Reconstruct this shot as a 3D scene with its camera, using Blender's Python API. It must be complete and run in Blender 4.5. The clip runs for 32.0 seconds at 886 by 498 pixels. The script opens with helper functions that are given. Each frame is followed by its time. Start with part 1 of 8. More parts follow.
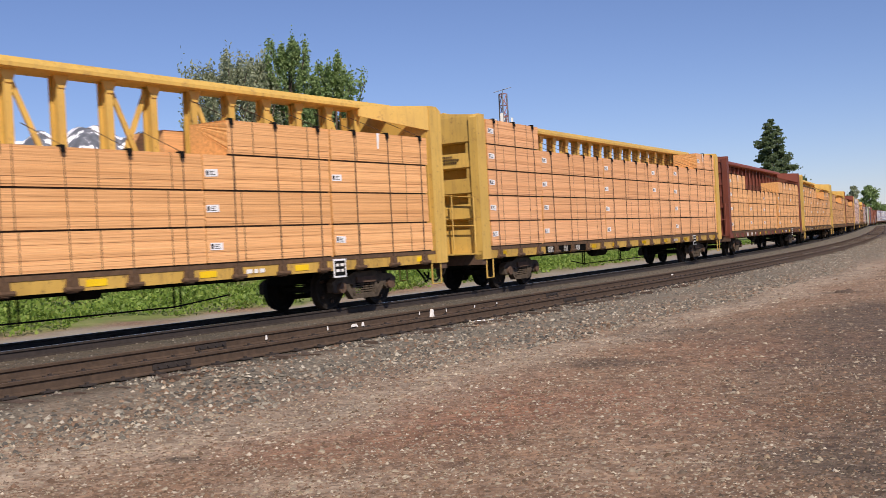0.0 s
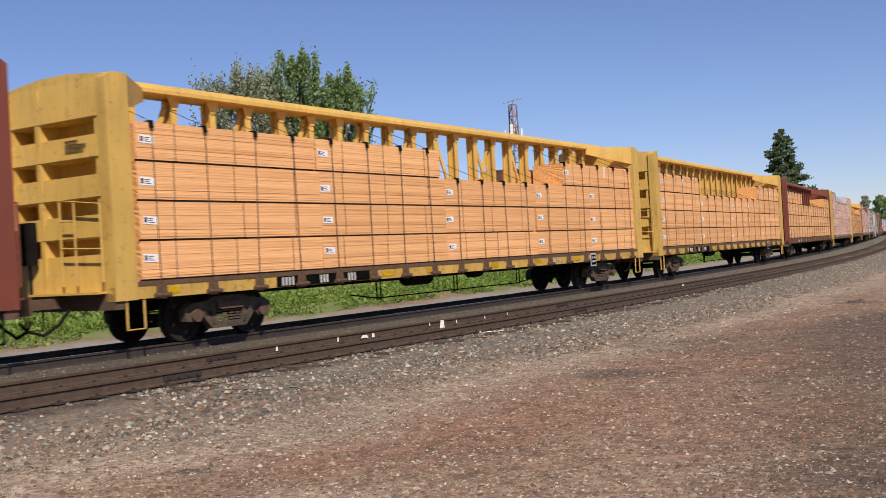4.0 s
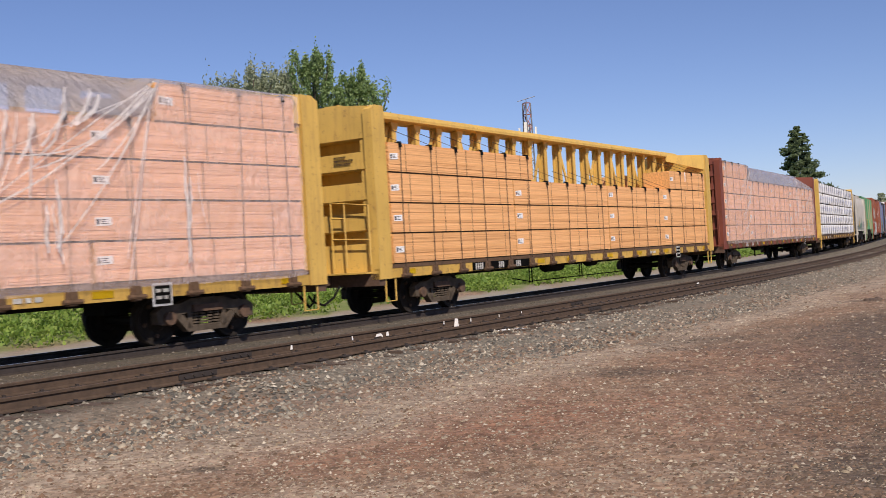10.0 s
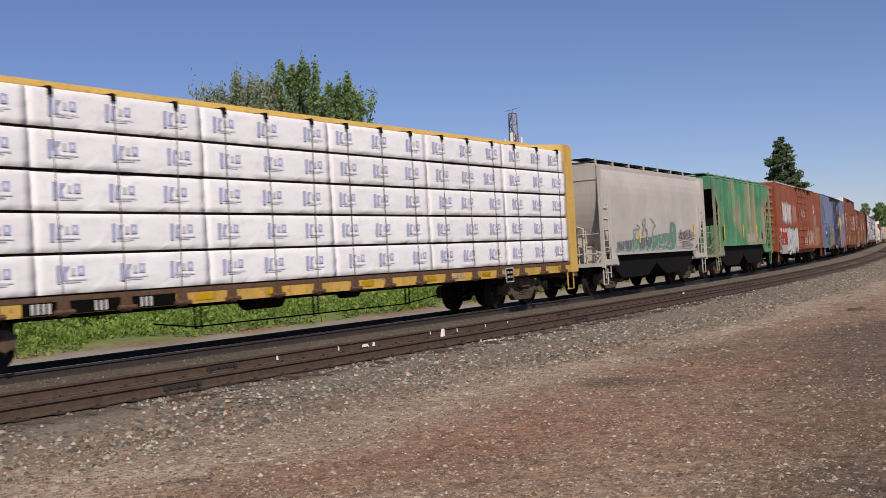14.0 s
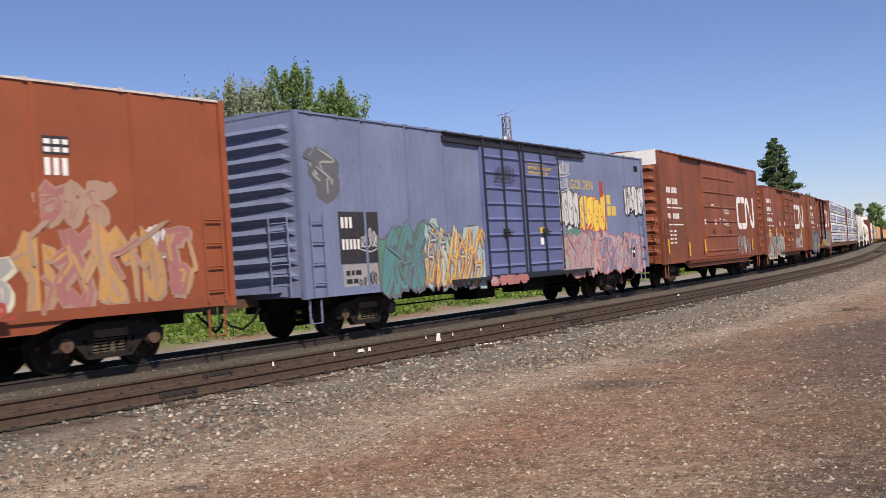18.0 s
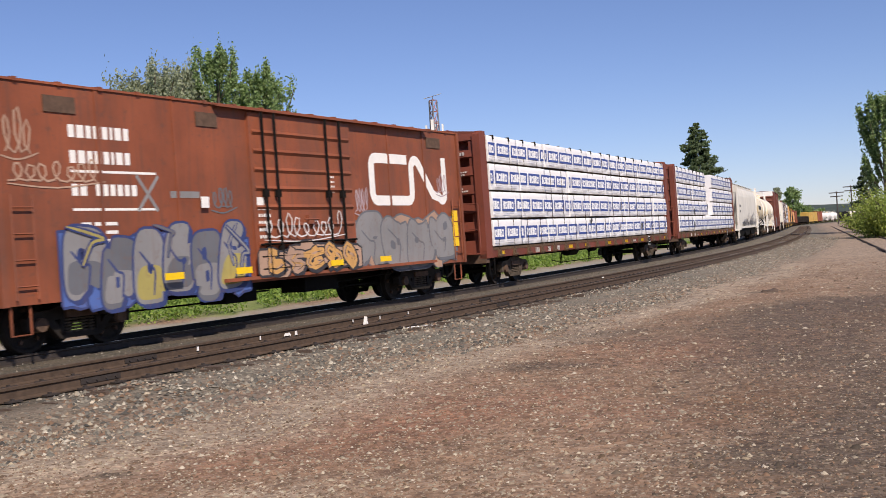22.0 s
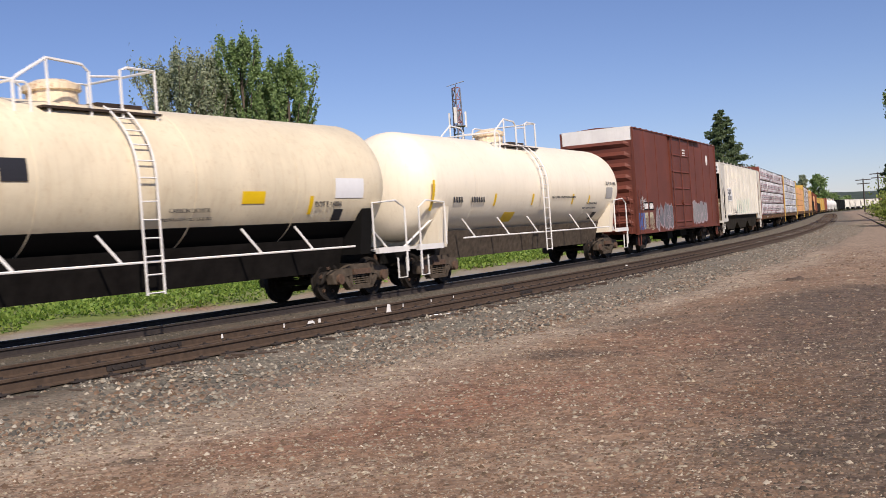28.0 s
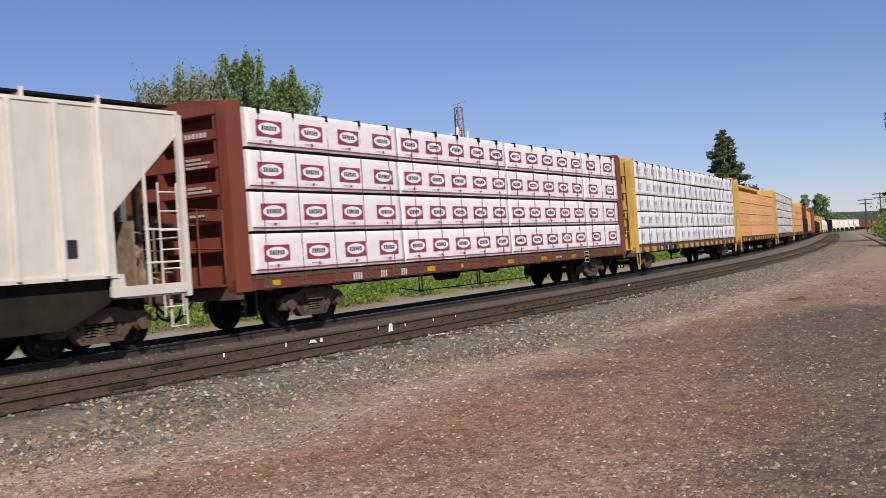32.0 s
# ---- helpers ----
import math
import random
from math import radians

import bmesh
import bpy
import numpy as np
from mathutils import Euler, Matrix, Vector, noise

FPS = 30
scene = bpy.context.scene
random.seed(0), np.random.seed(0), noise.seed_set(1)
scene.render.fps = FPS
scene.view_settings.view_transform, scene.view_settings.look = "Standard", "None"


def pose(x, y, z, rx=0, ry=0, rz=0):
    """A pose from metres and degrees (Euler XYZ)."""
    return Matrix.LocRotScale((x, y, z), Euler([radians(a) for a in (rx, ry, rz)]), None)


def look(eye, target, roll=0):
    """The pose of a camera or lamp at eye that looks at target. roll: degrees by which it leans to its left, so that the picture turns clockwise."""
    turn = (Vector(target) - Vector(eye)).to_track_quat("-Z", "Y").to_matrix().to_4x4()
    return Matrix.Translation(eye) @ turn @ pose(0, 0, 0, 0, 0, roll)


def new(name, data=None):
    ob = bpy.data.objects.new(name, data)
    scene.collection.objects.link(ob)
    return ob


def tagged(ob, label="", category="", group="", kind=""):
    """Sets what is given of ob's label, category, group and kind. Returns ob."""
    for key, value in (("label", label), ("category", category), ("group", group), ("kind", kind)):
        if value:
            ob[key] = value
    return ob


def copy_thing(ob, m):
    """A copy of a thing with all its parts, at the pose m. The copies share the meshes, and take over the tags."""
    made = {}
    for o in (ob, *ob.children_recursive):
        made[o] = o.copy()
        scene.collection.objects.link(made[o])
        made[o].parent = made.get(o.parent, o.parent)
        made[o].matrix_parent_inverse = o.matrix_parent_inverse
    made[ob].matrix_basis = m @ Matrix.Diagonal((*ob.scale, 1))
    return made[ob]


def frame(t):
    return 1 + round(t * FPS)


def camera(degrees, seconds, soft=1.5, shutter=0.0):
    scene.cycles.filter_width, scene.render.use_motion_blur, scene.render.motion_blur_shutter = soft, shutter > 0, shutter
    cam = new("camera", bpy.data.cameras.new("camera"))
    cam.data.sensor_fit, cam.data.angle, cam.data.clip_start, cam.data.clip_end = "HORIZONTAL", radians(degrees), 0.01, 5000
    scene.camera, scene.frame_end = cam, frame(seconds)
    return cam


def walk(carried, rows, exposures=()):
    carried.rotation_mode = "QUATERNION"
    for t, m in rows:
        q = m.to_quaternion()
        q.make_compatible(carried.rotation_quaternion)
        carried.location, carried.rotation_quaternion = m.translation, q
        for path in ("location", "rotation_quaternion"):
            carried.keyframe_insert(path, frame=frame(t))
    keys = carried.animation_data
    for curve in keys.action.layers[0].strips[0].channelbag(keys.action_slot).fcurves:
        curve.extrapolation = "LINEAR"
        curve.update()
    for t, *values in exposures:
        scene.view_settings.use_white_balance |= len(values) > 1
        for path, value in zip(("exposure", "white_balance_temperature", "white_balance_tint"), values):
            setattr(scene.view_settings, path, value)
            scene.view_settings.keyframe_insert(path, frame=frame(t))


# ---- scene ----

# Camera: hand-held on one spot, eye 1.31 m above the rail heads; rows of seconds, yaw, pitch, roll
EYE = (0.0, 0.0, 1.314)
TURNS = [
    (0, 3.67, -0.26, 3.11), (0.5, 3.55, -0.33, 3.12), (1, 3.61, -0.05, 2.94),
    (1.5, 3.55, 0.07, 3.10), (2, 3.57, 0.26, 3.36), (2.5, 3.58, -0.02, 3.54),
    (3, 3.73, -0.14, 3.43), (3.5, 4.30, 0.31, 3.21), (5.5, 3.80, 0.41, 3.52),
    (6, 3.82, 0.42, 3.53), (6.5, 3.90, 0.17, 3.78), (7, 4.01, -0.45, 3.84),
    (7.5, 3.97, -0.98, 3.91), (8, 4.37, -0.12, 3.30), (8.5, 4.98, 0.26, 3.52),
    (9, 5.38, 0.06, 3.67), (9.5, 5.19, 0.24, 3.65), (10, 4.99, 0.33, 3.37),
    (10.5, 4.72, 0.46, 2.95), (11, 4.26, 1.04, 2.81), (11.5, 4.08, 0.89, 2.79),
    (12, 4.00, 0.82, 3.19), (12.5, 4.09, 1.05, 3.28), (13, 4.22, 0.93, 3.27),
    (13.5, 4.25, 0.83, 3.41), (15.5, 4.21, 0.88, 3.32), (16, 4.21, 0.87, 3.64),
    (16.5, 3.89, 1.04, 3.78), (17, 3.73, 1.07, 3.89), (17.5, 3.73, 1.12, 3.79),
    (18, 3.97, 1.05, 3.97), (18.5, 4.17, 0.82, 3.94), (19, 4.14, 0.35, 4.05),
    (19.5, 3.93, -0.09, 4.33), (20, 3.47, -0.17, 4.57), (20.5, 2.39, -0.12, 4.10),
    (21, 0.75, -0.19, 3.84), (21.5, -0.49, -0.19, 3.95), (22, 0.00, -0.14, 4.06),
    (22.5, 0.24, -0.09, 4.04), (23, 0.89, 0.16, 3.79), (23.5, 1.12, 0.29, 3.79),
    (24, 1.06, 0.15, 3.92), (24.5, 1.11, -0.06, 4.05), (25, 1.07, -0.12, 4.17),
    (25.5, 1.09, 0.01, 4.14), (27.5, 1.20, -0.74, 3.98), (28, 1.25, -0.71, 4.09),
    (28.5, 1.58, -0.68, 3.87), (29, 1.74, -0.49, 3.99), (29.5, 1.66, -0.23, 3.91),
    (30, 1.47, -0.24, 4.08), (30.5, 1.27, -0.07, 4.15), (31, 1.38, 0.23, 3.92),
    (31.5, 1.49, 0.44, 3.83), (32, 1.37, 0.35, 4.00),
]
cam = camera(45.6, 32.0, soft=0.8, shutter=0.12)
EXPOSURES = [(0, -0.02), (12, -0.02), (12.6, -0.15), (13, -0.3), (13.5, -0.3), (15.5, 0.0), (16, 0.08), (18, 0.03), (22, 0.08), (23, -0.05), (25, -0.13), (28, -0.03), (29, -0.08), (30, 0.03), (31, 0.08), (32, -0.1)]
walk(cam, [(t, pose(*EYE, 90 + p, r, y)) for t, y, p, r in TURNS], [(t, e - 0.05, 7000, 17) for t, e in EXPOSURES])

# World, sun and exposure
SUN_EL, SUN_AZ = radians(42), radians(157)      # azimuth clockwise from +y
world = bpy.data.worlds.new("sky")
scene.world = world
world.use_nodes = True
wn = world.node_tree
sky = wn.nodes.new("ShaderNodeTexSky")
sky.sky_type, sky.sun_disc = "NISHITA", False
sky.sun_elevation, sky.sun_rotation = SUN_EL, SUN_AZ
sky.air_density, sky.dust_density, sky.ozone_density = 0.85, 0.12, 7.0
haze = wn.nodes.new("ShaderNodeMix")
haze.data_type, haze.blend_type = "RGBA", "MULTIPLY"
haze.inputs[0].default_value, haze.inputs[7].default_value = 1.0, (1.05, 0.98, 1.07, 1)
wn.links.new(sky.outputs[0], haze.inputs[6])
wn.links.new(haze.outputs[2], wn.nodes["Background"].inputs[0])
wn.nodes["Background"].inputs[1].default_value = 0.106
sun = new("sun", bpy.data.lights.new("sun", "SUN"))
sun.data.energy, sun.data.angle, sun.data.color = 5.0, radians(0.55), (1.0, 0.95, 0.86)
sun_dir = Vector((math.sin(SUN_AZ) * math.cos(SUN_EL), math.cos(SUN_AZ) * math.cos(SUN_EL), math.sin(SUN_EL)))
sun.matrix_world = look(sun_dir * 60, (0, 0, 0))


# ---- materials ----
def ramp(nt, fac, stops):
    n = nt.nodes.new("ShaderNodeValToRGB")
    el = n.color_ramp.elements
    while len(el) < len(stops):
        el.new(0.5)
    for e, (p, c) in zip(el, stops):
        e.position, e.color = p, (*c, 1)
    nt.links.new(fac, n.inputs[0])
    return n.outputs[0]


def noise_tex(nt, vec, scale, detail=6, rough=0.6):
    n = nt.nodes.new("ShaderNodeTexNoise")
    n.inputs["Scale"].default_value, n.inputs["Detail"].default_value, n.inputs["Roughness"].default_value = scale, detail, rough
    nt.links.new(vec, n.inputs["Vector"])
    return n.outputs[0]


def stretched(nt, vec, sx, sy, sz):
    n = nt.nodes.new("ShaderNodeMapping")
    n.inputs["Scale"].default_value = (sx, sy, sz)
    nt.links.new(vec, n.inputs["Vector"])
    return n.outputs[0]


def mixed(nt, fac, a, b, blend="MIX"):
    n = nt.nodes.new("ShaderNodeMix")
    n.data_type, n.blend_type = "RGBA", blend
    for sock, val in ((n.inputs[0], fac), (n.inputs[6], a), (n.inputs[7], b)):
        if isinstance(val, (int, float)):
            sock.default_value = val
        elif isinstance(val, tuple):
            sock.default_value = (*val, 1)
        else:
            nt.links.new(val, sock)
    return n.outputs[2]


def shade(c, k):
    return tuple(min(1, x * k) for x in c)


def base_mat(name, rough=0.7, metal=0.0):
    m = bpy.data.materials.new(name)
    m.use_nodes = True
    nt = m.node_tree
    b = nt.nodes["Principled BSDF"]
    b.inputs["Roughness"].default_value, b.inputs["Metallic"].default_value = rough, metal
    tc = nt.nodes.new("ShaderNodeTexCoord")
    return m, nt, b, tc.outputs["Object"]


def add_bump(nt, b, height, strength, dist=0.02):
    n = nt.nodes.new("ShaderNodeBump")
    n.inputs["Strength"].default_value, n.inputs["Distance"].default_value = strength, dist
    nt.links.new(height, n.inputs["Height"])
    nt.links.new(n.outputs[0], b.inputs["Normal"])


def paint(name, col, worn=None, wear=0.35, rough=0.55, streak=0.35, bump=0.15, spread=0.12, metal=0.0, bloom=0.0):
    """Weathered paint: broad fading, vertical dirt streaks, rust or dust spots."""
    m, nt, b, vec = base_mat(name, rough, metal)
    worn = worn or shade(col, 0.55)
    info = nt.nodes.new("ShaderNodeObjectInfo")
    broad = noise_tex(nt, vec, 0.7, 5)
    c = ramp(nt, broad, [(0.3, shade(col, 1 - spread)), (0.7, shade(col, 1 + spread))])
    st = noise_tex(nt, stretched(nt, vec, 5.0, 5.0, 0.35), 1.6, 6, 0.7)
    st = ramp(nt, st, [(0.50, (0, 0, 0)), (0.78, (streak,) * 3)])
    c = mixed(nt, st, c, worn)
    if bloom:
        # broad blooms of rust that run down from the top
        bl = noise_tex(nt, stretched(nt, vec, 1.0, 1.0, 0.35), 0.75, 7, 0.62)
        c = mixed(nt, ramp(nt, bl, [(0.50, (0, 0, 0)), (0.60, (bloom,) * 3)]), c, worn)
    sp = noise_tex(nt, vec, 7.0, 10, 0.72)
    sp = ramp(nt, sp, [(0.56, (0, 0, 0)), (0.66, (wear,) * 3)])
    c = mixed(nt, sp, c, worn)
    hs = nt.nodes.new("ShaderNodeHueSaturation")
    mr = nt.nodes.new("ShaderNodeMapRange")
    mr.inputs["To Min"].default_value, mr.inputs["To Max"].default_value = 0.9, 1.08
    nt.links.new(info.outputs["Random"], mr.inputs["Value"])
    nt.links.new(mr.outputs[0], hs.inputs["Value"])
    nt.links.new(c, hs.inputs["Color"])
    nt.links.new(hs.outputs[0], b.inputs["Base Color"])
    add_bump(nt, b, noise_tex(nt, vec, 18, 6), bump)
    return m


def plain(name, col, rough=0.7, var=0.1, scale=6, metal=0.0, bump=0.1, gloss=0.5):
    m, nt, b, vec = base_mat(name, rough, metal)
    b.inputs["Specular IOR Level"].default_value = gloss
    n = noise_tex(nt, vec, scale, 8, 0.65)
    nt.links.new(ramp(nt, n, [(0.3, shade(col, 1 - var)), (0.7, shade(col, 1 + var))]), b.inputs["Base Color"])
    add_bump(nt, b, n, bump)
    return m


def lumber_mat(name, light, dark):
    """Sawn softwood seen edge-on: fine courses along the length, each board of its own tone."""
    m, nt, b, vec = base_mat(name, 0.75)
    info = nt.nodes.new("ShaderNodeObjectInfo")
    grain = noise_tex(nt, stretched(nt, vec, 0.7, 30, 60), 1.0, 8, 0.7)
    c = ramp(nt, grain, [(0.25, dark), (0.55, light), (0.8, shade(light, 1.12))])
    course = noise_tex(nt, stretched(nt, vec, 0.12, 0.0, 26), 1.0, 2, 0.5)
    isl = ramp(nt, course, [(0.30, (0.80, 0.74, 0.66)), (0.5, (1, 1, 1)), (0.70, (1.06, 1.02, 0.94))])
    c = mixed(nt, 1.0, c, isl, "MULTIPLY")
    rnd = ramp(nt, info.outputs["Random"], [(0.0, (0.90, 0.86, 0.80)), (1.0, (1.04, 1.02, 1.0))])
    c = mixed(nt, 1.0, c, rnd, "MULTIPLY")
    st = noise_tex(nt, stretched(nt, vec, 0.5, 1, 3.0), 2.0, 5)
    c = mixed(nt, ramp(nt, st, [(0.55, (0, 0, 0)), (0.8, (0.35,) * 3)]), c, shade(dark, 0.8))
    nt.links.new(c, b.inputs["Base Color"])
    add_bump(nt, b, grain, 0.3)
    return m


M = {}
M["yellow"] = paint("yellow_car_paint", (0.60, 0.38, 0.09), (0.22, 0.12, 0.05), 0.6, 0.6, 0.5)
M["yellow_sill"] = paint("grimy_yellow_sill", (0.52, 0.32, 0.07), (0.17, 0.095, 0.04), 0.95, 0.65, 0.8, spread=.25)
M["oxide_sill"] = paint("grimy_oxide_sill", (0.17, 0.042, 0.024), (0.07, 0.04, 0.03), 0.9, 0.65, 0.7, spread=.25)
M["oxide"] = paint("oxide_red_paint", (0.185, 0.045, 0.024), (0.07, 0.035, 0.028), 0.4, 0.6, 0.35)
M["maroon"] = paint("dark_maroon_paint", (0.150, 0.036, 0.019), (0.07, 0.03, 0.022), 0.35, 0.6, 0.5, spread=.18)
M["oxide_bright"] = paint("bright_oxide_paint", (0.285, 0.074, 0.028), (0.10, 0.05, 0.035), 0.35, 0.6, 0.35)
M["boxcar_brown"] = paint("boxcar_brown_paint", (0.25, 0.069, 0.029), (0.105, 0.052, 0.036), 0.6, 0.6, 0.75, spread=.24, bloom=.3)
M["blue"] = paint("faded_blue_paint", (0.165, 0.198, 0.305), (0.10, 0.11, 0.155), 0.45, 0.6, 0.5, spread=.16)
M["blue_door"] = paint("deep_blue_paint", (0.12, 0.142, 0.285), (0.10, 0.105, 0.14), 0.5, 0.6, 0.5)
M["green"] = paint("faded_green_paint", (0.055, 0.25, 0.125), (0.34, 0.27, 0.175), 0.3, 0.6, 0.9, spread=0.3, bloom=0.8)
M["offwhite"] = paint("grimy_white_paint", (0.72, 0.69, 0.62), (0.44, 0.39, 0.32), 0.2, 0.6, 0.2)
M["dusty_white"] = paint("dusty_white_paint", (0.50, 0.47, 0.42), (0.33, 0.28, 0.22), 0.25, 0.6, 0.3)
M["grey"] = paint("light_grey_paint", (0.66, 0.63, 0.56), (0.46, 0.39, 0.30), 0.18, 0.6, 0.22)
M["cream"] = paint("cream_tank_paint", (0.82, 0.71, 0.51), (0.48, 0.30, 0.15), 0.2, 0.4, 0.3)
M["tank_white"] = paint("white_tank_paint", (0.84, 0.755, 0.60), (0.50, 0.38, 0.24), 0.12, 0.4, 0.2, spread=.05)
M["white"] = paint("white_paint", (0.80, 0.78, 0.74), (0.50, 0.44, 0.36), 0.15, 0.45, 0.2)
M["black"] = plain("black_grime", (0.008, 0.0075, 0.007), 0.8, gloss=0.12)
M["steel"] = plain("truck_steel", (0.022, 0.018, 0.015), 0.7, 0.35, 8, 0.0, 0.3, 0.2)
M["rust"] = plain("rusty_steel", (0.105, 0.062, 0.040), 0.8, 0.35, 10, 0.1, 0.3)
M["dust"] = plain("dusty_truck", (0.085, 0.066, 0.049), 0.9, 0.45, 6, 0.0, 0.3, 0.2)
M["winch_rust"] = plain("rust_caked_winch", (0.115, 0.065, 0.035), 0.85, 0.35, 9, 0.1, 0.4)
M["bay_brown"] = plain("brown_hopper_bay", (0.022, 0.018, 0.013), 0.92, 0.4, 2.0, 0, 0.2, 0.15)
M["beige_gear"] = plain("dirty_beige_gear", (0.25, 0.185, 0.12), 0.85, 0.5, 5, 0, 0.3, 0.2)
M["rust_orange"] = plain("orange_rust", (0.42, 0.17, 0.05), 0.8, 0.4, 6, 0, 0.3)
M["lumber"] = lumber_mat("sawn_lumber", (0.85, 0.47, 0.215), (0.58, 0.29, 0.115))
M["lumber_warm"] = lumber_mat("sawn_lumber_pink", (0.85, 0.465, 0.24), (0.59, 0.29, 0.14))
M["lumber_pink"] = lumber_mat("sawn_lumber_rose", (0.90, 0.53, 0.36), (0.68, 0.37, 0.24))
M["wood_end"] = plain("board_ends", (0.66, 0.34, 0.12), 0.8, 0.3, 14)
# bearer wood, darkened to hold the shade of the gap between packs
M["dunnage_shade"] = plain("shaded_dunnage_wood", (0.075, 0.048, 0.032), 0.9, 0.3, gloss=0.2)
M["strap"] = plain("steel_strap", (0.075, 0.05, 0.035), 0.5, 0.2, 5, 0.5)


def wrap_mat(name, col, dirt):
    """Woven plastic wrap: taut wrinkles, smudges of dirt, slight sheen."""
    m, nt, b, vec = base_mat(name, 0.42)
    info = nt.nodes.new("ShaderNodeObjectInfo")
    smudge = noise_tex(nt, stretched(nt, vec, 1.0, 1.0, 2.2), 2.3, 7, 0.7)
    c = mixed(nt, ramp(nt, smudge, [(0.52, (0, 0, 0)), (0.8, (0.75,) * 3)]), col, dirt)
    c = mixed(nt, 1.0, c, ramp(nt, info.outputs["Random"], [(0.0, (0.93, 0.92, 0.92)), (1.0, (1, 1, 1))]), "MULTIPLY")
    nt.links.new(c, b.inputs["Base Color"])
    w = nt.nodes.new("ShaderNodeTexNoise")
    w.noise_type = "RIDGED_MULTIFRACTAL"
    w.inputs["Scale"].default_value, w.inputs["Detail"].default_value, w.inputs["Distortion"].default_value = 2.6, 3, 0.8
    nt.links.new(stretched(nt, vec, 1.0, 1.0, 1.3), w.inputs["Vector"])
    add_bump(nt, b, w.outputs[0], 0.45, 0.03)
    return m


M["wrap"] = wrap_mat("white_lumber_wrap", (0.88, 0.875, 0.87), (0.60, 0.58, 0.56))
M["wrap_pink"] = wrap_mat("pinkish_white_wrap", (0.88, 0.85, 0.85), (0.62, 0.56, 0.55))
# sooty parts, and the near-black put in for shade at hopper ends
M["grime"] = plain("sooty_shade_dark", (0.012, 0.0105, 0.0095), 0.95, 0.4, 3, gloss=0.08)
M["print_blue"] = plain("blue_print", (0.035, 0.07, 0.27), 0.5, 0.08)
M["print_navy"] = plain("navy_print", (0.40, 0.43, 0.60), 0.5, 0.2)
M["print_red"] = plain("dark_red_print", (0.30, 0.035, 0.075), 0.5, 0.1)
M["paper"] = plain("white_paper", (0.82, 0.82, 0.82), 0.6, 0.03)
M["ink"] = plain("black_ink", (0.02, 0.02, 0.025), 0.6, 0.1)
M["letter"] = plain("white_lettering", (0.80, 0.78, 0.74), 0.6, 0.08)
M["reflector"] = plain("yellow_reflector", (0.85, 0.55, 0.01), 0.4, 0.05)
M["reflector_red"] = plain("red_panel", (0.45, 0.02, 0.02), 0.5, 0.08)


def film_mat(name, tint, keep):
    """Thin clear plastic sheet: mostly see-through, with a milky, shiny skin."""
    m, nt, b, vec = base_mat(name, 0.2)
    b.inputs["Base Color"].default_value = (*tint, 1)
    tr = nt.nodes.new("ShaderNodeBsdfTransparent")
    mix = nt.nodes.new("ShaderNodeMixShader")
    n = noise_tex(nt, stretched(nt, vec, 0.6, 1, 0.5), 2.2, 6, 0.6)
    f = ramp(nt, n, [(0.35, (keep,) * 3), (0.72, (keep + 0.12,) * 3)])
    nt.links.new(f, mix.inputs[0])
    nt.links.new(tr.outputs[0], mix.inputs[1])
    nt.links.new(b.outputs[0], mix.inputs[2])
    nt.links.new(mix.outputs[0], nt.nodes["Material Output"].inputs[0])
    wr = noise_tex(nt, stretched(nt, vec, 2.2, 1, 0.9), 3.0, 8, 0.62)
    add_bump(nt, b, wr, 1.0, 0.2)
    return m


M["film"] = film_mat("clear_plastic_film", (0.96, 0.79, 0.74), 0.22)
M["film_milky"] = film_mat("milky_plastic_film", (0.97, 0.79, 0.74), 0.24)
M["film_slack"] = film_mat("slack_plastic_film", (0.46, 0.43, 0.44), 0.66)


